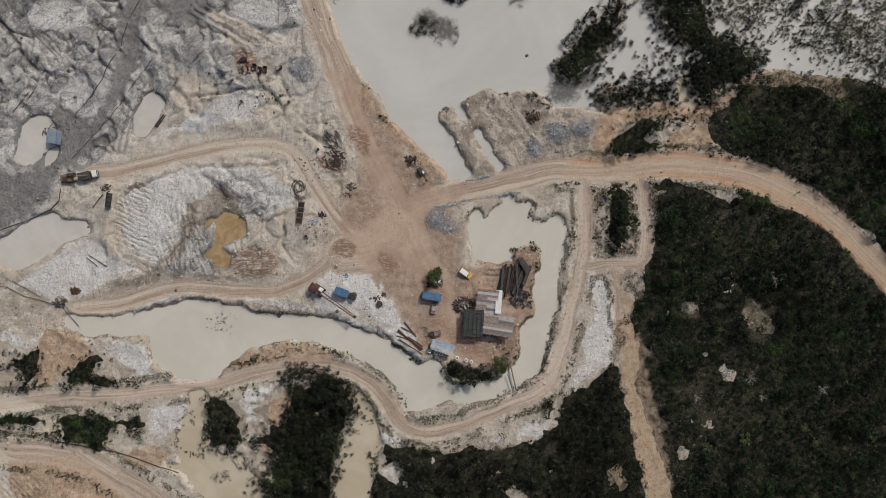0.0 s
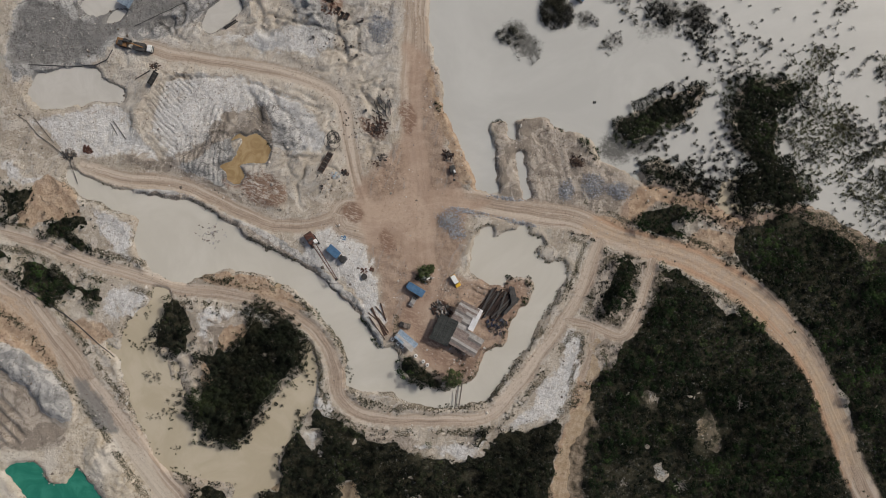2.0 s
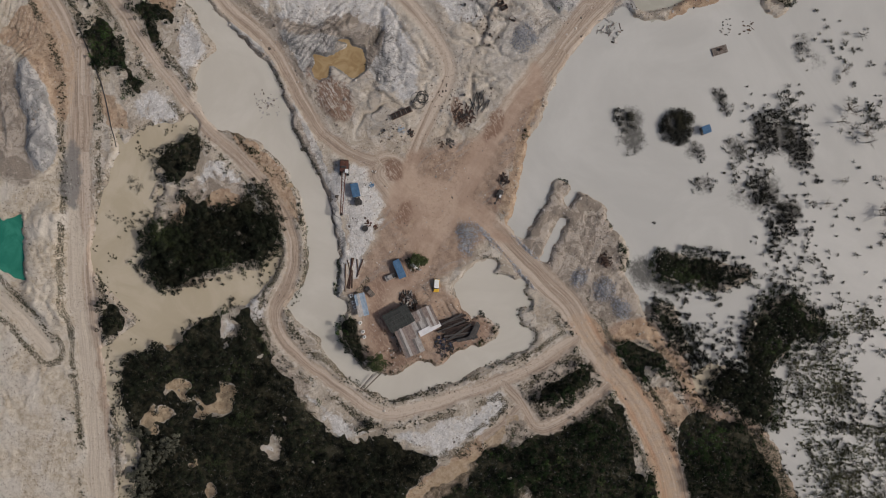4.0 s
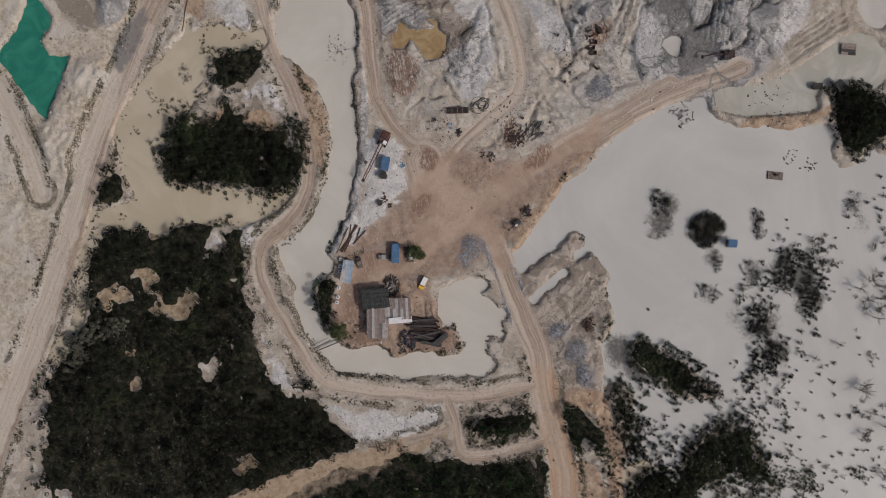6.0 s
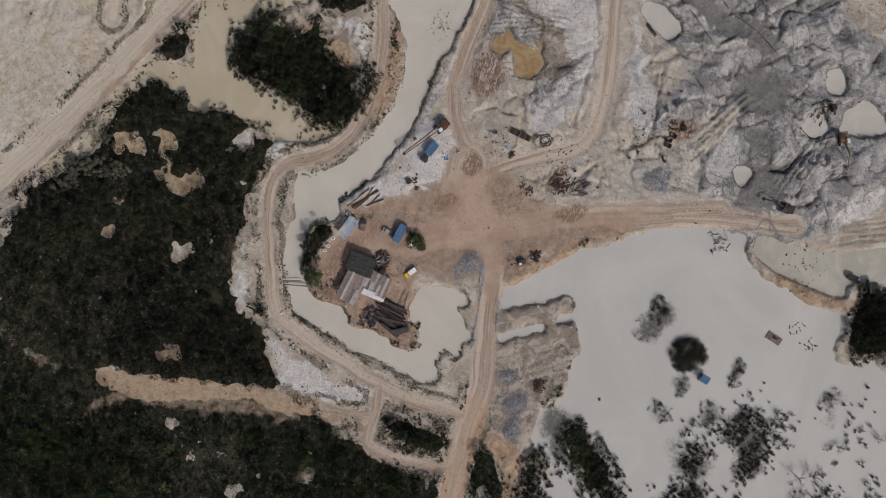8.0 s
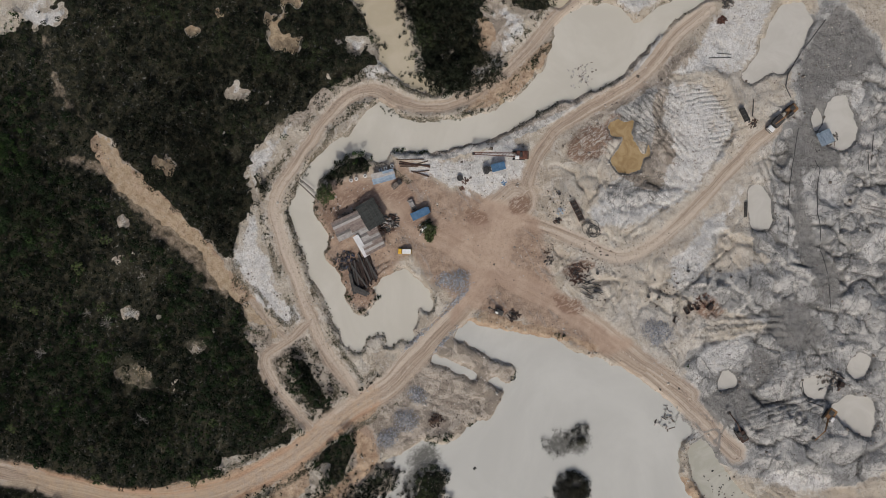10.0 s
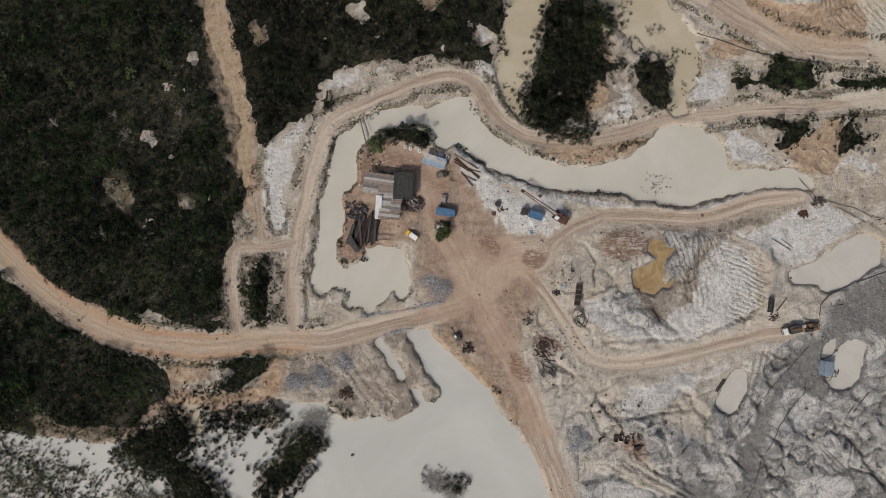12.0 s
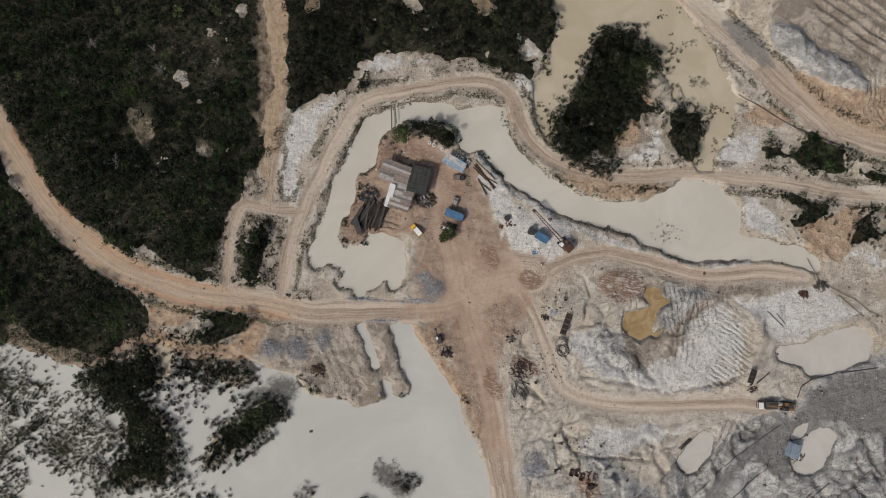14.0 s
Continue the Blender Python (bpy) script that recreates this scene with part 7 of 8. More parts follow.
SX, SY = 14.57, -20.47
shed = thing("workshop_shed", SX, SY, 0, "open workshop shed with patched corrugated tin roofs", "shed")
for (px, py), turn, length, width, low, high, kinds, seed in (
    ((9.33, -23.74), -3.4, 6.2, 8.6, 3.0, 3.5, (MAT_GREENTIN,), 1),
    ((13.66, -16.85), -6.6, 6.6, 7.4, 3.3, 3.9, (MAT_TIN, MAT_DARKTIN, MAT_RUSTTIN, MAT_TIN), 2),
    ((17.12, -24.45), -8.3, 9.6, 6.6, 2.9, 3.3, (MAT_TIN, MAT_RUSTTIN, MAT_DARKTIN, MAT_TIN, MAT_RUSTTIN), 7),
):
    roof(shed, px - SX, py - SY, turn, length, width, low, high, kinds, seed)
    frame_under(shed, px - SX, py - SY, turn, length - 0.6, width - 0.6, low, high)
    wall_under(shed, px - SX, py - SY, turn, (0, width / 2 - 0.5, 1.4), (length - 0.8, 0.06, 2.8), MAT_RUSTTIN)
px, py = 17.28, -17.02
tile = shape("roof_sheet", sheet(7.4, 1.9, 9), MAT_PALETIN)
ob = part("roof_sheet", tile, MAT_PALETIN, shed, "bright new roofing sheet")
ob.matrix_basis = pose(px - SX, py - SY, 3.75, 0, 4, 86.0)
for k in range(5):
    ob = part("rafter_pole", tubes(((0, -4.4, 3.15), (0, 4.9, 3.75), 0.06)), MAT_STEEL, shed)
    ox, oy = 9.33, -23.74
    ob.matrix_basis = pose(ox - SX - 2.6 + k * 1.3, oy - SY, 0.25, 0, 0, -3)


# ---- vehicles ----
def wheel(parent, x, y, r=0.38, w=0.24):
    ob = part("wheel", tubes(((0, -w / 2, 0), (0, w / 2, 0), r), sides=14), MAT_RUBBER, parent)
    ob.location = (x, y, r)
    part("rim", tubes(((0, -w / 2 - 0.02, 0), (0, w / 2 + 0.02, 0), r * 0.55), sides=10), MAT_STEEL, ob)
    return ob


def taxi(x, y, turn):
    car = thing("small_van", x, y, turn, "small yellow van with a white roof on bare ground", "van")
    part("body", boxes(((0, 0, 0.72), (4.2, 1.72, 0.72)), bevel=0.14), MAT_YELLOW, car)
    part("cabin", boxes(((-0.55, 0, 1.32), (2.9, 1.6, 0.62), (0, 0, 0), ), bevel=0.16), MAT_GLASS, car, "tinted glazed cabin")
    part("roof", boxes(((-0.6, 0, 1.66), (2.75, 1.52, 0.10)), bevel=0.05), MAT_WHITE, car, "white painted roof")
    part("bonnet", boxes(((1.42, 0, 1.10), (1.2, 1.5, 0.10)), bevel=0.05), MAT_YELLOW, car)
    part("windscreen", boxes(((0.86, 0, 1.38), (0.42, 1.4, 0.06), (0, 38, 0)), bevel=0.01), MAT_GLASS, car)
    part("front_bumper", boxes(((2.12, 0, 0.5), (0.16, 1.7, 0.26))), MAT_STEEL, car)
    part("rear_bumper", boxes(((-2.12, 0, 0.5), (0.16, 1.7, 0.26))), MAT_STEEL, car)
    for sx in (-1.35, 1.35):
        for sy in (-0.76, 0.76):
            wheel(car, sx, sy, 0.32, 0.2)
    for sy in (-0.6, 0.6):
        part("headlight", boxes(((2.11, sy, 0.86), (0.05, 0.3, 0.16))), MAT_WHITE, car)
    for sy in (-0.95, 0.95):
        part("wing_mirror", boxes(((0.75, sy, 1.15), (0.12, 0.18, 0.14))), MAT_STEEL, car)
    return car


def lorry(x, y, turn, label, length=6.8, cover=MAT_BLUE, cab_paint=MAT_BLUE, share=0.62):
    """A tipper lorry: open or covered box behind, cab in front at +x."""
    car = thing("lorry", x, y, turn, label, "truck")
    box = length * share
    bx = -length / 2 + box / 2
    part("chassis", boxes(((0, 0.45, 0.75), (length, 0.16, 0.24)), ((0, -0.45, 0.75), (length, 0.16, 0.24))), MAT_STEEL, car)
    part("cargo_floor", boxes(((bx, 0, 1.05), (box, 2.3, 0.14))), MAT_STEEL, car)
    for sy in (-1.15, 1.15):
        part("side_board", boxes(((bx, sy, 1.7), (box, 0.1, 1.25))), cover, car)
    for sx in (-length / 2 + 0.05, -length / 2 + box - 0.05):
        part("end_board", boxes(((sx, 0, 1.7), (0.1, 2.3, 1.25))), cover, car)
    part("cover", boxes(((bx, 0, 2.38), (box + 0.1, 2.45, 0.12)), bevel=0.06), cover, car, "blue sheet laid over the box")
    cx = length / 2 - 0.85
    part("cab", boxes(((cx, 0, 1.5), (1.55, 2.1, 1.5)), bevel=0.14), cab_paint, car)
    part("windscreen", boxes(((cx + 0.76, 0, 1.85), (0.08, 1.8, 0.62), (0, -12, 0)), bevel=0.01), MAT_GLASS, car)
    part("engine_deck", boxes(((cx - 1.15, 0, 1.2), (0.7, 1.5, 0.5))), MAT_STEEL, car)
    for sy in (-1.2, 1.2):
        part("wing_mirror", boxes(((cx + 0.6, sy, 1.9), (0.1, 0.16, 0.36))), MAT_STEEL, car)
    part("bumper", boxes(((length / 2 + 0.02, 0, 0.65), (0.18, 2.2, 0.3))), MAT_STEEL, car)
    for sx in (-length / 2 + 0.9, -length / 2 + 2.0, cx):
        for sy in (-1.0, 1.0):
            wheel(car, sx, sy, 0.5, 0.32)
    return car


def jeep(x, y, turn, paint, label):
    car = thing("pickup", x, y, turn, label, "pickup")
    part("body", boxes(((0, 0, 0.75), (3.6, 1.6, 0.6)), bevel=0.1), paint, car)
    part("cabin", boxes(((0.2, 0, 1.3), (1.4, 1.45, 0.6)), bevel=0.12), MAT_GLASS, car)
    part("roof", boxes(((0.2, 0, 1.63), (1.3, 1.4, 0.08))), paint, car)
    part("cargo_bed", boxes(((-1.2, 0, 1.08), (1.1, 1.4, 0.1))), MAT_STEEL, car)
    part("bonnet", boxes(((1.3, 0, 1.08), (0.9, 1.4, 0.08))), paint, car)
    for sx in (-1.15, 1.2):
        for sy in (-0.72, 0.72):
            wheel(car, sx, sy, 0.34, 0.22)
    return car


def digger(x, y, turn, swing, paint, cab_paint, label, reach=7.5, scale=1.0, z=None):
    """An excavator on tracks; its boom points along +x once swung."""
    d = thing("excavator", x, y, turn, label, "excavator", z=z)
    d.scale = (scale, scale, scale)
    for sy in (-1.15, 1.15):
        t = part("track", boxes(((0, sy, 0.45), (3.6, 0.55, 0.8)), bevel=0.25), MAT_RUBBER, d)
        for k in range(8):
            part("track_shoe", boxes(((-1.55 + 0.44 * k, sy, 0.87), (0.3, 0.6, 0.06)), bevel=0.01), MAT_STEEL, t)
    part("carrier", boxes(((0, 0, 0.6), (2.0, 1.8, 0.5))), MAT_STEEL, d)
    s = pose(0, 0, 0, 0, 0, swing)
    def up(name, bm, m, label=""):
        ob = part(name, bm, m, d, label)
        ob.matrix_basis = s
        return ob
    body = up("upper_body", boxes(((-0.6, 0, 1.45), (3.0, 2.5, 0.9)), bevel=0.1), paint)
    part("counterweight", boxes(((-2.2, 0, 1.45), (0.7, 2.5, 1.0)), bevel=0.2), paint, body)
    part("engine_hood", boxes(((-1.1, -0.3, 2.0), (1.6, 1.5, 0.35)), bevel=0.1), MAT_STEEL, body)
    up("cab", boxes(((0.6, 0.75, 2.05), (1.5, 0.95, 1.5)), bevel=0.1), cab_paint)
    up("cab_window", boxes(((1.34, 0.75, 2.25), (0.06, 0.8, 0.8)), ((0.6, 1.24, 2.25), (1.1, 0.04, 0.7)), bevel=0.01), MAT_GLASS)
    e1, e2, e3 = (0.8, -0.1, 1.6), (reach * 0.55, -0.1, 4.2), (reach, -0.1, 2.2)
    up("boom", tubes((e1, e2, 0.32, 0.24), sides=4), paint)
    up("stick", tubes((e2, e3, 0.22, 0.16), sides=4), paint)
    up("boom_cylinder", tubes(((1.0, 0.2, 1.3), (reach * 0.35, 0.2, 3.2), 0.09)), MAT_STEEL)
    up("bucket", boxes(((reach - 0.2, -0.1, 1.6), (0.9, 1.1, 0.9), (0, 30, 0)), bevel=0.2), MAT_STEEL)
    return d


taxi(6.94, -8.17, -36.2)
lorry(-31.28, -14.60, -18.8, "blue tipper lorry with a covered box on sandy ground", 6.9, MAT_BLUE, MAT_STEEL)
lorry(-3.92, -15.44, 171.2, "blue box lorry parked beside a brush heap", 6.2, share=0.86)
jeep(-3.18, -19.24, -98.0, MAT_TIN, "small grey pickup standing behind a blue lorry")
jeep(-2.62, -27.39, 6.1, MAT_TIMBER, "dusty grey pickup beside a tin-roofed hut")
lorry(-113.60, 22.90, 13.4, "white-cabbed lorry at the end of the ramp", 6.0, MAT_STEEL, MAT_WHITE)
digger(-119.64, 22.04, 8.1, 0, MAT_MUDDY, MAT_STEEL, "mud-stained yellow excavator loading a lorry", 6.5)
digger(-50.10, 98.76, -92.4, 0, MAT_RUST, MAT_STEEL, "rust-brown excavator digging in grey tailings", 8)
digger(-76.46, 109.26, 23.0, 0, MAT_MUDDY, MAT_WHITE, "yellow excavator with a white cab above a pool", 9)
digger(-7.28, 24.07, -56.8, 0, MAT_STEEL, MAT_WHITE, "small dark digger with a white cab roof", 5, 0.65)


def crane(x, y, turn, far):
    c = thing("crane", x, y, turn, "red oxide tracked crane with a long lattice boom laid low", "crane")
    for sy in (-1.2, 1.2):
        part("track", boxes(((0, sy, 0.45), (4.0, 0.6, 0.85)), bevel=0.25), MAT_RUBBER, c)
    body = part("house", boxes(((-0.8, 0, 1.7), (3.2, 2.6, 1.5)), bevel=0.1), MAT_RED, c)
    part("counterweight", boxes(((-2.6, 0, 1.5), (0.8, 2.6, 1.2)), bevel=0.1), MAT_RUST, body)
    part("winch", tubes(((-0.6, -0.8, 2.6), (-0.6, 0.8, 2.6), 0.4)), MAT_STEEL, body)
    part("cab", boxes(((0.7, 0.9, 2.2), (1.3, 1.0, 1.7)), bevel=0.08), MAT_WHITE, c, "white operator cab")
    part("gantry", tubes(((-1.6, -0.8, 2.4), (-2.0, 0, 4.2), 0.08), ((-1.6, 0.8, 2.4), (-2.0, 0, 4.2), 0.08)), MAT_RED, c)
    n = 14
    def at(k, sy, sz):
        t = k / n
        g = 0.55 * (1 - 0.45 * t)
        return Vector((0.9 + (far - 0.9) * t, sy * g, 2.0 + 2.4 * t + sz * g))
    chords = bmesh.new()
    lace = bmesh.new()
    for sy in (-1, 1):
        for sz in (-1, 1):
            put_tube(chords, at(0, sy, sz), at(n, sy, sz), 0.09, sides=5)
    for k in range(n):
        for sy in (-1, 1):
            put_tube(lace, at(k, sy, -1), at(k + 1, sy, 1), 0.05, sides=4)
        put_tube(lace, at(k, -1, 1), at(k + 1, 1, 1), 0.05, sides=4)
    boom = part("boom_frame", chords, MAT_RED, c)
    part("lacing", lace, MAT_RED, boom)
    part("boom_head", boxes(((far, 0, 4.2), (0.9, 0.9, 0.9))), MAT_STEEL, c)
    part("hoist_rope", tubes(((-2.0, 0, 4.2), (far, 0, 4.5), 0.03), sides=4), MAT_STEEL, c)
    return c


crane(-40.16, -13.71, -33.9, 14.5)


# ---- huts, tanks and rafts ----
def hut(x, y, turn, length, width, cover, label, tall=2.6):
    h = thing("tin_hut", x, y, turn, label, "hut")
    roof(h, 0, 0, 0, length, width, tall, tall + 0.35, cover, 5)
    frame_under(h, 0, 0, 0, length - 0.5, width - 0.5, tall, tall + 0.35)
    wall_under(h, 0, 0, 0, (0, width / 2 - 0.3, tall / 2), (length - 0.6, 0.06, tall), MAT_RUSTTIN)
    wall_under(h, 0, 0, 0, (-length / 2 + 0.3, 0, tall / 2), (0.06, width - 0.6, tall), MAT_TIMBER)
    return h


hut(-0.44, -31.55, -18.7, 7.2, 3.4, (MAT_BLUETIN, MAT_BLUETIN, MAT_TIN), "open hut under faded blue corrugated sheets")
hut(-46.12, 138.54, 75.3, 4.6, 3.6, (MAT_STEEL, MAT_RUSTTIN, MAT_STEEL), "small dark-roofed shack on white sand", 2.2)
hut(-34.67, 132.97, -160.2, 3.6, 2.4, (MAT_STEEL,), "low black-roofed shelter on white sand", 2.0)
hut(-35.80, 126.52, 86.3, 3.2, 1.9, (MAT_STEEL,), "low black-roofed shelter beside a pond", 2.0)


def tank(x, y, r, tall, material, label, name="water_tank", group="", category="tank", lift=0.0):
    t = thing(name, x, y, random.uniform(0, 90), label, category, group, lift)
    part("shell", tubes(((0, 0, -0.1), (0, 0, tall), r), sides=16), material, t)
    part("lid", tubes(((0, 0, tall), (0, 0, tall + 0.09), r * 0.55, r * 0.45), sides=12), MAT_STEEL, t)
    part("rim", tubes(((0, 0, tall * 0.92), (0, 0, tall + 0.03), r * 1.04), sides=16), material, t)
    return t


for x, y in ((-4.60, -33.01), (-2.43, -33.55), (-0.80, -33.91)):
    b = thing("storage_bin", x, y, -18.7, "white plastic storage bin with a dark opening", "bin", "white bins by the hut")
    part("shell", boxes(((0, 0, 0.5), (1.1, 1.1, 1.1)), bevel=0.12), MAT_WHITE, b)
    part("opening", boxes(((0, 0, 1.06), (0.5, 0.5, 0.04)), bevel=0.01), MAT_STEEL, b)
for x, y in ((4.28, -35.16), (7.18, -35.88), (8.81, -36.42)):
    tank(x, y, 0.55, 1.0, MAT_WHITE, "white drum standing on trampled earth", "drum", "white drums by the bank", "drum")
for x, y in ((-20.58, -18.02), ):
    tank(x, y, 0.95, 0.8, MAT_STEEL, "wide black tub standing on white sand", "tub", "", "tub")
for x, y in ((-40.30, 31.43), (-38.97, 10.94), (-44.02, 3.67), (-64.64, 46.61), (-49.77, 46.65), (-52.50, 48.64)):
    tank(x, y, 0.4, 0.9, MAT_STEEL, "black oil drum on bare sand", "oil_drum", "oil drums about the mine", "drum")
rng = random.Random(4)
bx, by = 23.99, -15.92
for k in range(11):
    tank(bx + rng.uniform(-3.2, 2.8), by + rng.uniform(-1.6, 2.2), 0.3, 0.88, MAT_NAVY if k % 3 else MAT_STEEL,
         "blue oil drum in the clutter by the steel stack", "oil_drum", "oil drums by the stack", "drum")


def raft(x, y, turn, length, width, material, label, roofed=None, z=LEVEL):
    r = thing("raft", x, y, turn, label, "raft", z=z)
    for k in range(4):
        yy = -width / 2 + width * (k + 0.5) / 4
        part("pontoon", tubes(((-length / 2, yy, 0.05), (length / 2, yy, 0.05), 0.28)), MAT_STEEL, r)
    for k in range(int(length / 0.5)):
        part("deck_plank", boxes(((-length / 2 + 0.25 + 0.5 * k, 0, 0.38), (0.44, width, 0.07)), bevel=0.01), material, r)
    if roofed:
        for sx in (-1, 1):
            for sy in (-1, 1):
                part("post", tubes(((sx * (length / 2 - 0.3), sy * (width / 2 - 0.2), 0.3), (sx * (length / 2 - 0.3), sy * (width / 2 - 0.2), 2.4), 0.06)), MAT_STEEL, r)
        roof(r, 0, 0, 0, length, width, 2.4, 2.7, (roofed,), 3)
    part("engine", boxes(((0.2, 0.2, 0.8), (1.1, 0.7, 0.7)), bevel=0.1), MAT_RUST, r)
    return r


raft(9.73, 91.32, 78.9, 2.7, 2.5, MAT_TIMBER, "small raft with a blue tin roof on grey water", MAT_BLUE)
raft(-9.59, 109.06, 75.4, 5.0, 2.6, MAT_TIMBER, "old plank raft drifting on grey water")
dredge = raft(-124.4, 35.2, 81.5, 4.4, 4.4, MAT_TIMBER, "dredge raft with a blue tin roof in a pit pool", MAT_SLATE)
for k in (-0.5, 0.5):
    part("ladder_beam", tubes(((-2.6, -3.2 + k, 0.6), (3.4, -3.2 + k, 1.0), 0.12), sides=5), MAT_STEEL, dredge)
for k in range(7):
    part("ladder_rung", tubes(((-2.4 + 0.9 * k, -3.8, 0.7 + 0.05 * k), (-2.4 + 0.9 * k, -2.6, 0.7 + 0.05 * k), 0.07), sides=5), MAT_STEEL, dredge)


# ---- steel, logs, pipes ----
def lying(name, a, b, r, material, label, category, group="", lift=0.0, square=False, z=None):
    """A long thing lying from a to b on the ground."""
    (ax, ay), (bx, by) = a, b
    za, zb = (height(ax, ay), height(bx, by)) if z is None else (z, z)
    bm = bmesh.new()
    if square:
        d = Vector((bx - ax, by - ay, 0))
        m = (0, 0, r), (d.length, r * 2, r * 2)
        put_box(bm, *m, bevel=0.02)
        for s in (-1, 1):
            put_box(bm, (0, 0, r + s * r), (d.length, r * 3.2, r * 0.4), bevel=0.01)
    else:
        d = Vector((bx - ax, by - ay, zb - za))
        put_tube(bm, (-d.length / 2, 0, r), (d.length / 2, 0, r), r, r * 0.8, 9)
    ob = new(name, shape(name, bm, material))
    mid = Vector(((ax + bx) / 2, (ay + by) / 2, max((za + zb) / 2, height((ax + bx) / 2, (ay + by) / 2) if z is None else z) + lift))
    turn = math.degrees(math.atan2(by - ay, bx - ax))
    pitch = -math.degrees(math.atan2(zb - za, math.hypot(bx - ax, by - ay)))
    ob.matrix_world = pose(*mid, 0, pitch, turn)
    return tagged(ob, label, category, group)


rng = random.Random(8)
sx, sy = 21.62, -11.03
ax_turn = 76.5
u = Vector((math.cos(radians(ax_turn)), math.sin(radians(ax_turn)), 0))
v = Vector((-u.y, u.x, 0))
for layer in range(3):
    for k in range(13 - layer * 2):
        c = Vector((sx, sy, 0)) + v * (3.6 - 0.62 * k - 0.3 * layer) + u * rng.uniform(-0.9, 1.2) + u * (0.14 * k)
        half = rng.uniform(3.2, 5.4)
        w = (u + v * rng.uniform(-0.10, 0.10) * (1 + layer)).normalized() * half
        lying("steel_beam", (c.x - w.x, c.y - w.y), (c.x + w.x, c.y + w.y), rng.uniform(0.12, 0.2), rng.choice((MAT_OLDSTEEL, MAT_OLDSTEEL, MAT_STEEL)),
              "rusty dark steel beam in a heaped stack", "beam", "stacked steel beams", 0.05 + 0.36 * layer, True)
for a, b in (((23.78, -3.06), (26.87, -8.48)), ((24.50, -3.05), (27.59, -7.39)), ((25.25, -11.93), (27.59, -5.58))):
    lying("steel_girder", a, b, 0.3, MAT_STEEL, "black steel girder lying across the stack", "beam", "stacked steel beams", 1.1, True)
for a, b, r in (((-12.60, -23.79), (-8.78, -28.49), 0.22), ((-13.68, -25.43), (-8.96, -27.77), 0.2), ((-14.76, -26.52), (-6.78, -32.47), 0.28),
                ((-15.12, -28.15), (-8.23, -30.30), 0.2), ((-11.50, -28.50), (-6.60, -31.57), 0.2), ((-14.58, -26.15), (-7.32, -33.02), 0.24),
                ((-14.21, -29.23), (-6.77, -34.10), 0.18)):
    lying("log", a, b, r, MAT_RUST if r > 0.21 else MAT_WOOD, "dark weathered log by the channel bank", "log", "logs by the channel")
for a, b, r in (((-107.88, -6.27), (-114.11, -2.41), 0.14), ((-110.83, -6.13), (-114.68, -3.25), 0.12), ((-92.55, 38.56), (-89.84, 42.56), 0.32),
                ((-92.00, 38.38), (-89.30, 42.38), 0.2), ((-108.96, 16.91), (-112.31, 12.58), 0.18), ((-138.09, 42.99), (-133.22, 49.36), 0.15),
                ((-135.08, 44.87), (-130.35, 51.62), 0.16)):
    lying("timber_pole", a, b, r, MAT_STEEL, "long dark timber pole lying on tailings", "pole", "poles about the pit", 0.06)
rng = random.Random(15)
cx, cy = -35.41, 34.52
for k in range(14):
    a = radians(-44.9 + rng.gauss(0, 22))
    ox, oy, half = cx + rng.uniform(-3.2, 3.2), cy + rng.uniform(-2.6, 2.4), rng.uniform(0.9, 2.1)
    lying("steel_pipe", (ox - half * math.cos(a), oy - half * math.sin(a)), (ox + half * math.cos(a), oy + half * math.sin(a)), rng.uniform(0.1, 0.2),
          rng.choice((MAT_STEEL, MAT_STEEL, MAT_TIMBER)), "grey-black steel pipe in a loose scrap pile", "pipe", "pipes in the scrap pile", 0.1 + 0.1 * (k % 4))
# log footbridge over the channel
for a, b, r in (((21.31, -37.48), (23.32, -45.80), 0.22), ((20.41, -40.37), (22.23, -46.16), 0.14)):
    lying("footbridge_log", a, b, r, MAT_TIMBER, "slender log laid across the channel as a footbridge", "log", "footbridge logs", 0.0, False, 0.25)


def line_pipe(points, r, material, label, lift=0.15, name="slurry_pipe"):
    line = []
    for (x0, y0), (x1, y1) in zip(points, points[1:]):
        n = max(2, int(math.hypot(x1 - x0, y1 - y0) / 2.5))
        for k in range(n):
            x, y = x0 + (x1 - x0) * k / n, y0 + (y1 - y0) * k / n
            line.append((x, y, max(height(x, y), LEVEL) + lift))
    x, y = points[-1]
    line.append((x, y, max(height(x, y), LEVEL) + lift))
    return tagged(new(name, shape(name, hose(line, r), material)), label, "pipe")


PIT_PIPE = "black slurry pipe snaking over grey tailings"
line_pipe(((-118.34, 39.69), (-117.70, 42.87), (-109.16, 53.45), (-104.06, 63.63), (-101.01, 73.30), (-96.43, 81.44)), 0.14, MAT_PIPE, PIT_PIPE)
line_pipe(((-119.61, 28.22), (-107.23, 41.37), (-97.67, 54.75), (-93.85, 59.84)), 0.12, MAT_PIPE, PIT_PIPE)
line_pipe(((-122.63, 18.70), (-123.17, 14.94), (-126.24, 11.94), (-135.48, 7.87), (-145.67, 3.98)), 0.18, MAT_PIPE, PIT_PIPE)
line_pipe(((-117.29, -25.40), (-122.54, -19.13), (-128.79, -17.10), (-134.54, -15.71), (-139.62, -13.07), (-144.00, -12.13)), 0.1, MAT_STEEL, "dark pipeline from the channel to the pit", 0.5)
line_pipe(((-128.99, -16.04), (-133.06, -13.94), (-138.20, -10.96)), 0.08, MAT_STEEL, "short dark pipe beside the pipeline", 0.3)
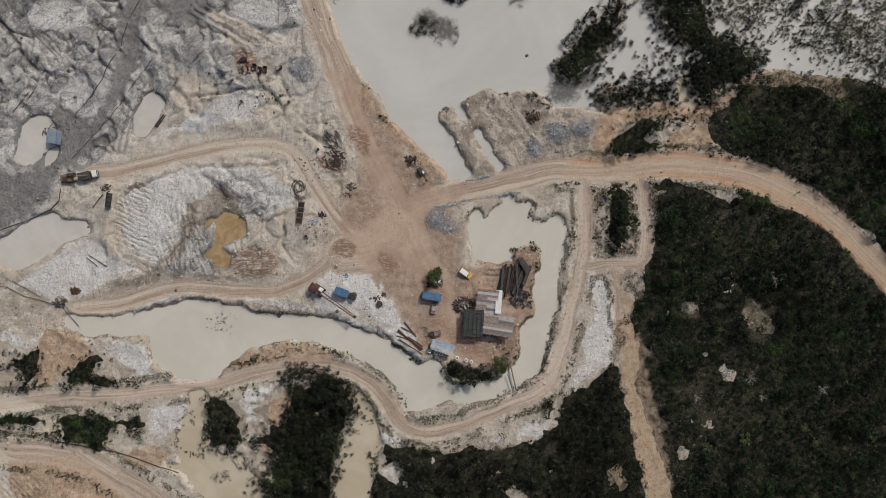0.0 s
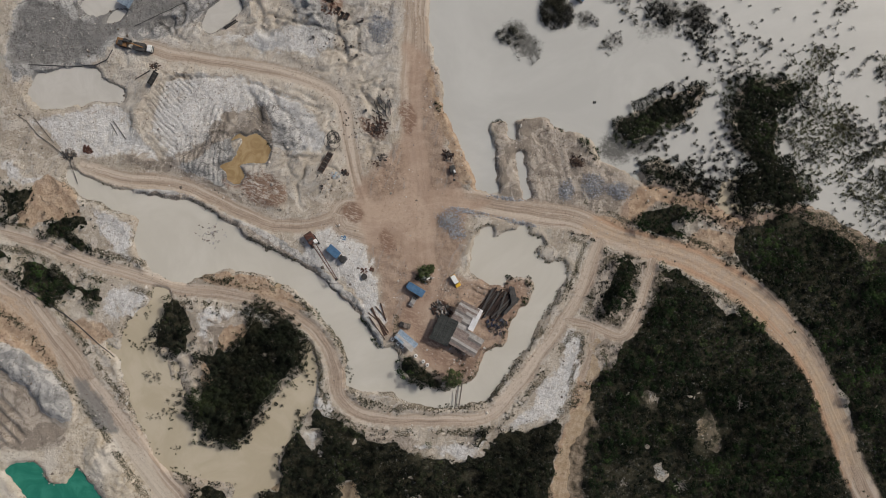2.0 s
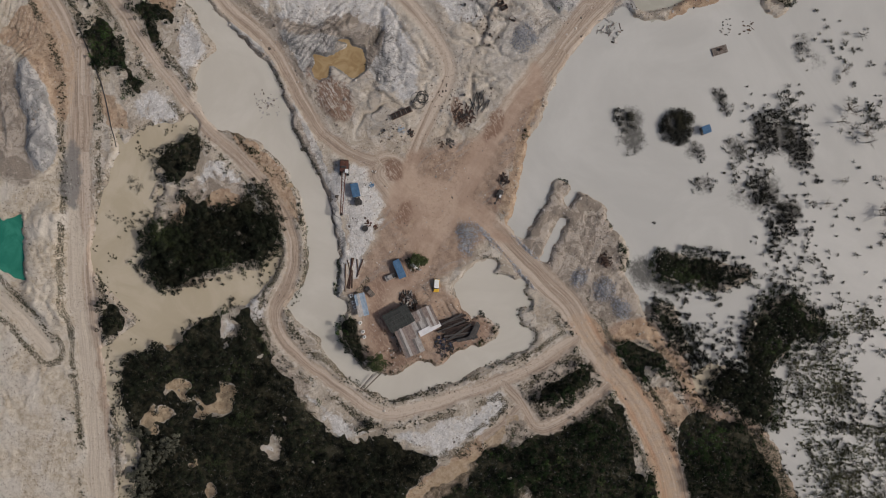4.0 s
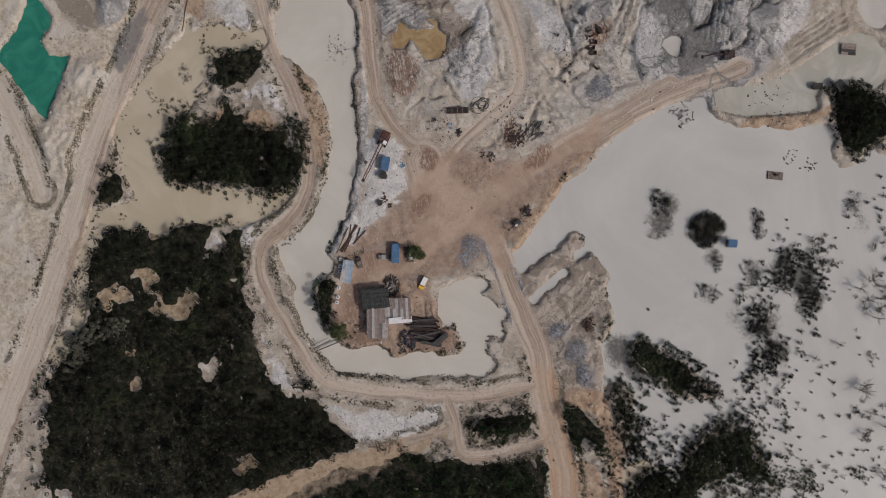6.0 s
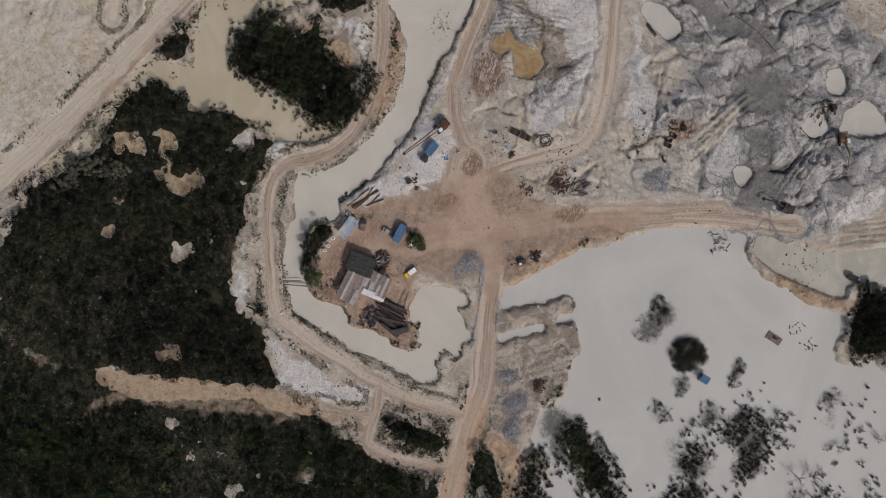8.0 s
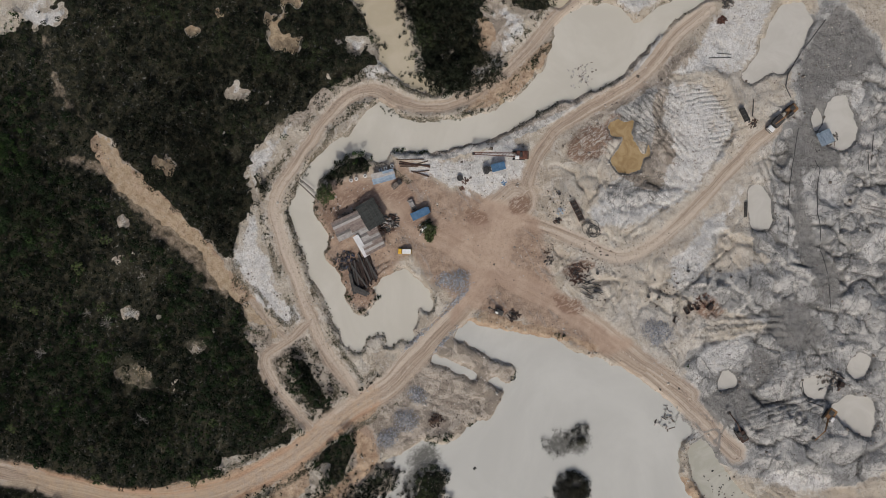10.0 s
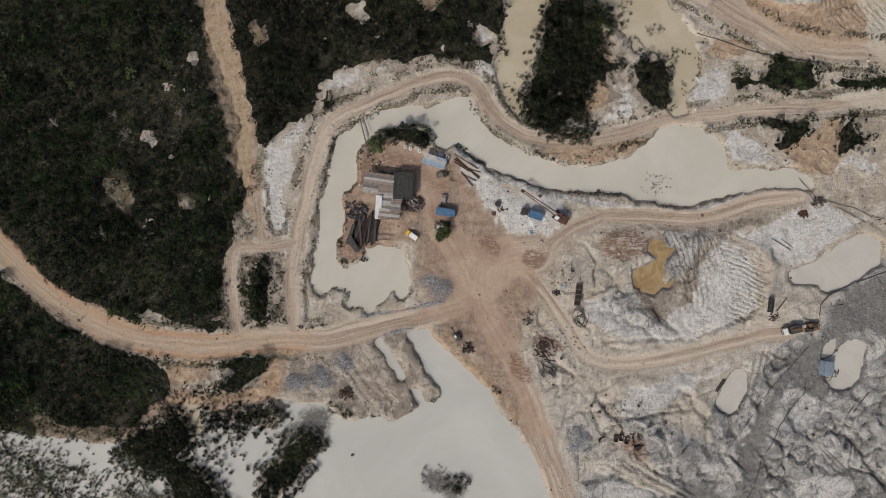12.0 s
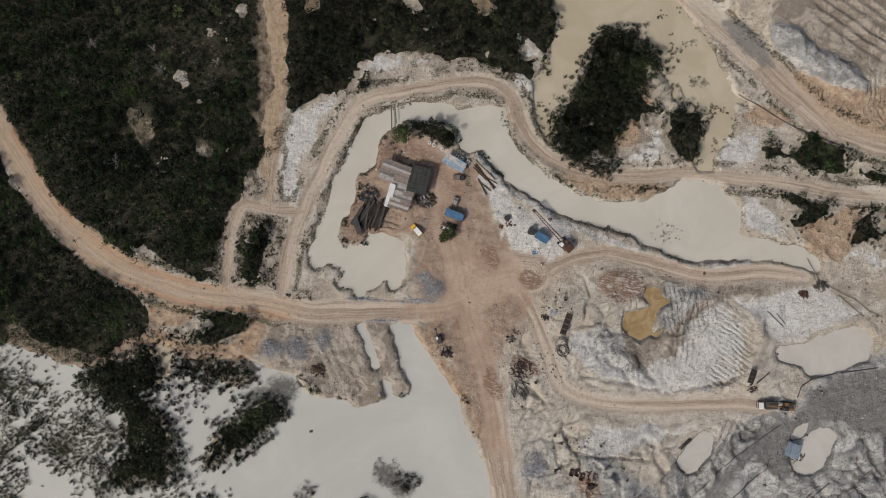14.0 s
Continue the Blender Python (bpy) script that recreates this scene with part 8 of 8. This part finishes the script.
line_pipe(((-105.03, -65.65), (-96.87, -68.34), (-85.08, -72.47)), 0.18, MAT_PIPE, "long black pipe lying on a sandy bank")
line_pipe(((-124.06, -62.44), (-114.99, -63.86), (-105.03, -65.65)), 0.18, MAT_PIPE, "long black pipe lying in low scrub")
line_pipe(((-76.06, 96.70), (-73.52, 101.78), (-76.71, 106.21)), 0.16, MAT_PIPE, PIT_PIPE)
rng = random.Random(21)
hx, hy = -46.79, 19.62
for k in range(6):
    a, p = rng.uniform(0, 6.28), []
    for s in range(22):
        a += 0.42 + 0.1 * math.sin(s + k)
        p.append((hx + (1.0 + 0.2 * k) * math.cos(a) + 0.05 * s * (k % 3 - 1), hy + (1.5 + 0.12 * k) * math.sin(a) - 0.10 * s * (k % 2)))
    line_pipe(p, 0.06, MAT_PIPE, "coil of dark hose dropped on the sand", 0.1 + 0.05 * k, "hose")


# ---- machines and scrap ----
def trommel(x, y, turn):
    t = thing("ore_screen", x, y, turn, "long rusty ore screen lying on sand", "machine")
    part("frame", boxes(((0, 0.85, 0.5), (7.4, 0.18, 0.8)), ((0, -0.85, 0.5), (7.4, 0.18, 0.8))), MAT_RUST, t)
    part("trough", boxes(((0, 0, 0.3), (7.2, 1.5, 0.2))), MAT_STEEL, t)
    for k in range(9):
        part("cross_bar", boxes(((-3.4 + 0.85 * k, 0, 0.95), (0.28, 1.9, 0.14))), MAT_RUST if k % 2 else MAT_TIMBER, t)
    return t


trommel(-45.85, 11.10, 82.7)


def crusher(x, y, turn, label):
    c = thing("ore_crusher", x, y, turn, label, "machine")
    part("base", boxes(((0, 0, 0.5), (3.4, 2.4, 1.1))), MAT_OLDSTEEL, c)
    part("hopper", boxes(((-0.4, 0, 1.9), (2.2, 2.2, 1.4), (0, 0, 0)), bevel=0.1), MAT_OLDSTEEL, c)
    part("motor", tubes(((1.2, -0.8, 1.4), (1.2, 0.8, 1.4), 0.5)), MAT_STEEL, c)
    part("flywheel", tubes(((0.2, 1.25, 1.5), (0.2, 1.45, 1.5), 0.8), sides=16), MAT_STEEL, c)
    part("chute", boxes(((2.4, 0, 0.8), (2.4, 0.9, 0.3), (0, 18, 0))), MAT_RUST, c)
    c.scale = (0.62, 0.62, 0.62)
    return c


crusher(-64.32, 59.86, 200, "rust-red ore crusher at the edge of the pit")
crusher(-84.99, 103.03, 40, "dark pumping machine between two pit pools")
for (x, y), turn in (((-60.69, 57.51), 80), ((-59.05, 56.61), 85), ((-57.42, 56.97), 85), ((-53.07, 57.53), 20)):
    b = thing("steel_box", x, y, turn, "open black steel box on pale sand", "box", "steel boxes by the crusher")
    part("floor_plate", boxes(((0, 0, 0.1), (2.0, 1.2, 0.1))), MAT_STEEL, b)
    for k, (c, s) in enumerate((((0, 0.6, 0.5), (2.0, 0.08, 0.9)), ((0, -0.6, 0.5), (2.0, 0.08, 0.9)), ((1, 0, 0.5), (0.08, 1.2, 0.9)), ((-1, 0, 0.5), (0.08, 1.2, 0.9)))):
        part("side_plate", boxes((c, s)), MAT_RUST, b)
t = thing("tanker_drum", -106.60, 14.95, 83.1, "long black tank lying on a skid", "tank")
part("shell", tubes(((-2.2, 0, 1.0), (2.2, 0, 1.0), 0.85), sides=16), MAT_RUBBER, t)
for k in (-1.5, 0, 1.5):
    part("band", tubes(((k - 0.1, 0, 1.0), (k + 0.1, 0, 1.0), 0.9), sides=16), MAT_STEEL, t)
part("skid", boxes(((0, 0.5, 0.15), (4.6, 0.2, 0.3)), ((0, -0.5, 0.15), (4.6, 0.2, 0.3))), MAT_STEEL, t)


def scrap(x, y, r, count, mats, label, seed, tall=0.9, long=1.6, name="scrap_heap"):
    """A tangle of small plates, bars and blocks in one heap."""
    rng = random.Random(seed)
    bm = bmesh.new()
    for k in range(count):
        a, d = rng.uniform(0, math.tau), r * rng.random() ** 0.7
        px, py = d * math.cos(a), d * math.sin(a) * 0.8
        pz = max(height(x + px, y + py), LEVEL) - max(height(x, y), LEVEL) + rng.uniform(0.02, tall) * (1 - d / r * 0.8)
        s = (rng.uniform(0.3, long), rng.uniform(0.08, 0.5), rng.uniform(0.05, 0.35))
        first = len(bm.faces)
        put_box(bm, (px, py, pz), s, (rng.uniform(-35, 35), rng.uniform(-35, 35), rng.uniform(0, 180)), bevel=0)
        bm.faces.ensure_lookup_table()
        m = rng.randrange(len(mats))
        for f in bm.faces[first:]:
            f.material_index = m
    ob = new(name, shape(name, bm, mats))
    ob.location = (x, y, max(height(x, y), LEVEL))
    return tagged(ob, label, "scrap", kind="stuff")


scrap(6.05, -18.32, 3.6, 130, (MAT_STEEL, MAT_RUST, MAT_RUBBER, MAT_TIN), "tangled heap of dark scrap metal and tyres", 1)
scrap(-35.21, 28.17, 4.2, 110, (MAT_RUST, MAT_STEEL, MAT_RUST), "spread of rust-brown scrap on stained sand", 2, 0.5)
scrap(-29.75, 19.66, 1.7, 40, (MAT_STEEL, MAT_TIMBER), "small dark heap of scrap on the yard", 3, 0.6, 0.9)
scrap(-30.82, 16.76, 1.5, 16, (MAT_WOOD, MAT_RUST), "brown clods and scraps on the yard", 4, 0.3, 0.6)
scrap(-38.97, 10.57, 1.3, 30, (MAT_STEEL, MAT_RUST), "small dark heap of engine parts", 5, 0.6, 0.8)
scrap(-41.50, 8.39, 1.4, 26, (MAT_TIN, MAT_BLUETIN), "grey sheet-metal offcuts on white sand", 6, 0.4, 1.2)
scrap(-118.23, -14.04, 1.8, 60, (MAT_RED, MAT_RUST), "rust-red heap of scrap by the channel's end", 7, 0.5, 0.9)
scrap(-122.99, -17.76, 2.4, 70, (MAT_STEEL, MAT_STEEL, MAT_TIMBER), "black tangle of timbers and pump parts", 8, 0.9, 1.2)
scrap(24.71, -16.46, 3.6, 110, (MAT_STEEL, MAT_NAVY, MAT_STEEL, MAT_OLDSTEEL), "clutter of dark and blue scrap by the stack", 9, 0.8, 1.2)
scrap(-31.48, -8.98, 1.1, 18, (MAT_BLUETIN, MAT_WHITE, MAT_BLUE), "pale blue tarpaulin and cans on white sand", 10, 0.5, 1.0)
scrap(-34.57, -6.27, 0.8, 10, (MAT_TIMBER, MAT_WHITE), "small pale heap of cans on sand", 11, 0.4, 0.8)
scrap(-21.49, -16.21, 1.3, 22, (MAT_RED, MAT_WOOD), "reddish clods dumped on white sand", 12, 0.25, 0.8)
scrap(-19.50, -14.93, 1.0, 16, (MAT_RED, MAT_WOOD), "reddish clods dumped on white sand", 13, 0.25, 0.8)
scrap(-62.86, 56.78, 3.2, 60, (MAT_RED, MAT_RUST), "rust-red spill of iron scrap round a crusher", 14, 0.4, 0.8)
scrap(-33.52, 82.29, 5.0, 46, (MAT_TIMBER, MAT_SCUM, MAT_TIN), "broken grey timbers standing in the shallows", 15, 0.6, 2.2)
scrap(-83.71, 100.50, 4.5, 70, (MAT_STEEL, MAT_TIMBER), "dark broken frames round the pit pools", 16, 0.8, 2.2)
scrap(-126.58, 37.03, 3.0, 40, (MAT_STEEL, MAT_TIMBER), "dark sticks and cables in the mud", 17, 0.3, 2.0)
scrap(-108.42, 18.85, 2.0, 30, (MAT_RUST, MAT_STEEL), "scatter of brown machine parts in the mud", 18, 0.3, 1.2)
scrap(-2.84, -10.73, 2.8, 60, (MAT_STEEL, MAT_TIN, MAT_WHITE, MAT_WOOD), "junk thrown over a brush heap", 19, 0.8, 1.2)


scrap(-10.73, 27.87, 2.2, 46, (MAT_OLDSTEEL, MAT_RUST, MAT_STEEL), "wrecked dark machine parts in a hollow", 20, 1.0, 1.6)
scrap(28.59, 41.92, 2.4, 50, (MAT_OLDSTEEL, MAT_RUST, MAT_WOOD), "heap of dark brown planks on the spoil spit", 21, 1.0, 1.6)
scrap(-71.66, -24.30, 5.5, 60, (MAT_TIMBER, MAT_TIN, MAT_SCUM), "grey floating scum and sticks on the channel", 22, 0.02, 1.2, "floating_debris")
scrap(-11.64, 120.83, 2.5, 16, (MAT_WOOD, MAT_RUST), "brown floating sticks on the lagoon", 23, 0.02, 1.6, "floating_debris")
scrap(-13.90, 115.56, 4.0, 16, (MAT_STEEL, MAT_TIMBER), "dark floating debris on the lagoon", 24, 0.02, 1.0, "floating_debris")
scrap(-34.33, 110.96, 9.0, 36, (MAT_STEEL, MAT_TIMBER), "dark stumps and sticks in a settling pond", 25, 0.02, 0.8, "floating_debris")
scrap(26.73, 62.07, 0.6, 5, (MAT_STEEL,), "dark stump standing in the lagoon", 26, 0.3, 0.9, "floating_debris")
scrap(-44.63, 25.07, 7, 30, (MAT_STEEL, MAT_WOOD), "odd dark scraps strewn over the sand", 27, 0.05, 0.6, "strewn_scraps")
scrap(-55.58, 48.63, 7, 30, (MAT_STEEL, MAT_WOOD), "odd dark scraps strewn over the sand", 28, 0.05, 0.8, "strewn_scraps")
scrap(-40.94, 5.13, 6, 30, (MAT_STEEL, MAT_WOOD, MAT_TIN), "odd dark scraps strewn over the sand", 29, 0.05, 0.6, "strewn_scraps")
scrap(13.51, -29.16, 8, 40, (MAT_STEEL, MAT_WOOD, MAT_TIN), "odd scraps strewn round the shed", 30, 0.05, 0.6, "strewn_scraps")


def rocks(x, y, rx, ry, turn, count, label, seed, size=0.55, tall=1.3, material=None):
    """A heap of broken stones, every stone a faceted lump."""
    rng = np.random.default_rng(seed)
    base = bmesh.new()
    bmesh.ops.create_icosphere(base, subdivisions=1, radius=0.5)
    bv = np.array([v.co[:] for v in base.verts])
    bf = np.array([[v.index for v in f.verts] for f in base.faces])
    base.free()
    verts, faces = [], []
    ca, sa = math.cos(radians(turn)), math.sin(radians(turn))
    for k in range(count):
        a, d = rng.uniform(0, 6.283), rng.random() ** 0.6 * (0.75 + 0.35 * rng.random())
        lx, ly = rx * d * math.cos(a), ry * d * math.sin(a)
        px, py = lx * ca - ly * sa, lx * sa + ly * ca
        s = size * rng.uniform(0.35, 1.5) * (1.2 - 0.5 * d)
        p = bv * (1 + rng.uniform(-0.28, 0.28, (len(bv), 1))) * s * rng.uniform(0.6, 1.4, 3)
        q = np.array(Euler(rng.uniform(0, 6.28, 3)).to_matrix())
        pz = height(x + px, y + py) - height(x, y) + tall * max(0, 1 - d) * rng.uniform(0.4, 1.0) + s * 0.15
        faces.append(bf + 12 * k)
        verts.append(p @ q.T + (px, py, pz))
    me = bpy.data.meshes.new("rock_heap")
    me.from_pydata(np.concatenate(verts).tolist(), [], np.concatenate(faces).tolist())
    me.materials.append(material or MAT_ROCKS)
    ob = new("rock_heap", me)
    ob.location = (x, y, height(x, y))
    return tagged(ob, label, "rocks", kind="stuff")


def rock_material():
    n = Nodes("broken_stone")
    geo = n.tree.nodes.new("ShaderNodeNewGeometry")
    c = n.mix(geo.outputs["Random Per Island"], (0.20, 0.21, 0.225), (0.56, 0.57, 0.60))
    c = n.mix(n.ramp(n.noise(n.coords(), 3.0, 4), 0.4, 0.7, 0, 0.5), c, (0.33, 0.32, 0.31))
    return n.done(c, 0.85, 0, 0.3)


MAT_ROCKS = rock_material()
HEAP = "heap of broken blue-grey stone on the sand"
rocks(-46.17, 57.36, 6.2, 3.9, -52.0, 924, HEAP, 1, 0.34)
rocks(-1.98, 9.21, 4.6, 3.8, 20, 726, HEAP, 2, 0.34)
rocks(1.65, 6.14, 3.2, 2.4, 0, 330, HEAP, 3, 0.34, 0.6)
rocks(28.79, 32.13, 3.0, 3.6, 10, 484, HEAP, 4, 0.34, 0.8)
rocks(36.03, 36.86, 4.2, 4.6, 30, 792, HEAP, 5, 0.34)
rocks(44.19, 38.33, 4.4, 3.2, 0, 660, HEAP, 6, 0.34)
rocks(2.54, 13.93, 9.0, 1.2, 11.4, 220, "line of broken grey stone along a road edge", 7, 0.4, 0.3)
rocks(18.84, 17.05, 8.0, 0.9, 10.1, 160, "line of broken grey stone along a road edge", 8, 0.4, 0.3)
rocks(11.58, 22.48, 7.0, 0.8, 15.5, 130, "line of broken pale stone along the pond edge", 9, 0.4, 0.2)
rocks(-44.08, 59.89, 2.0, 1.6, 0, 132, HEAP, 10, 0.34, 0.7)
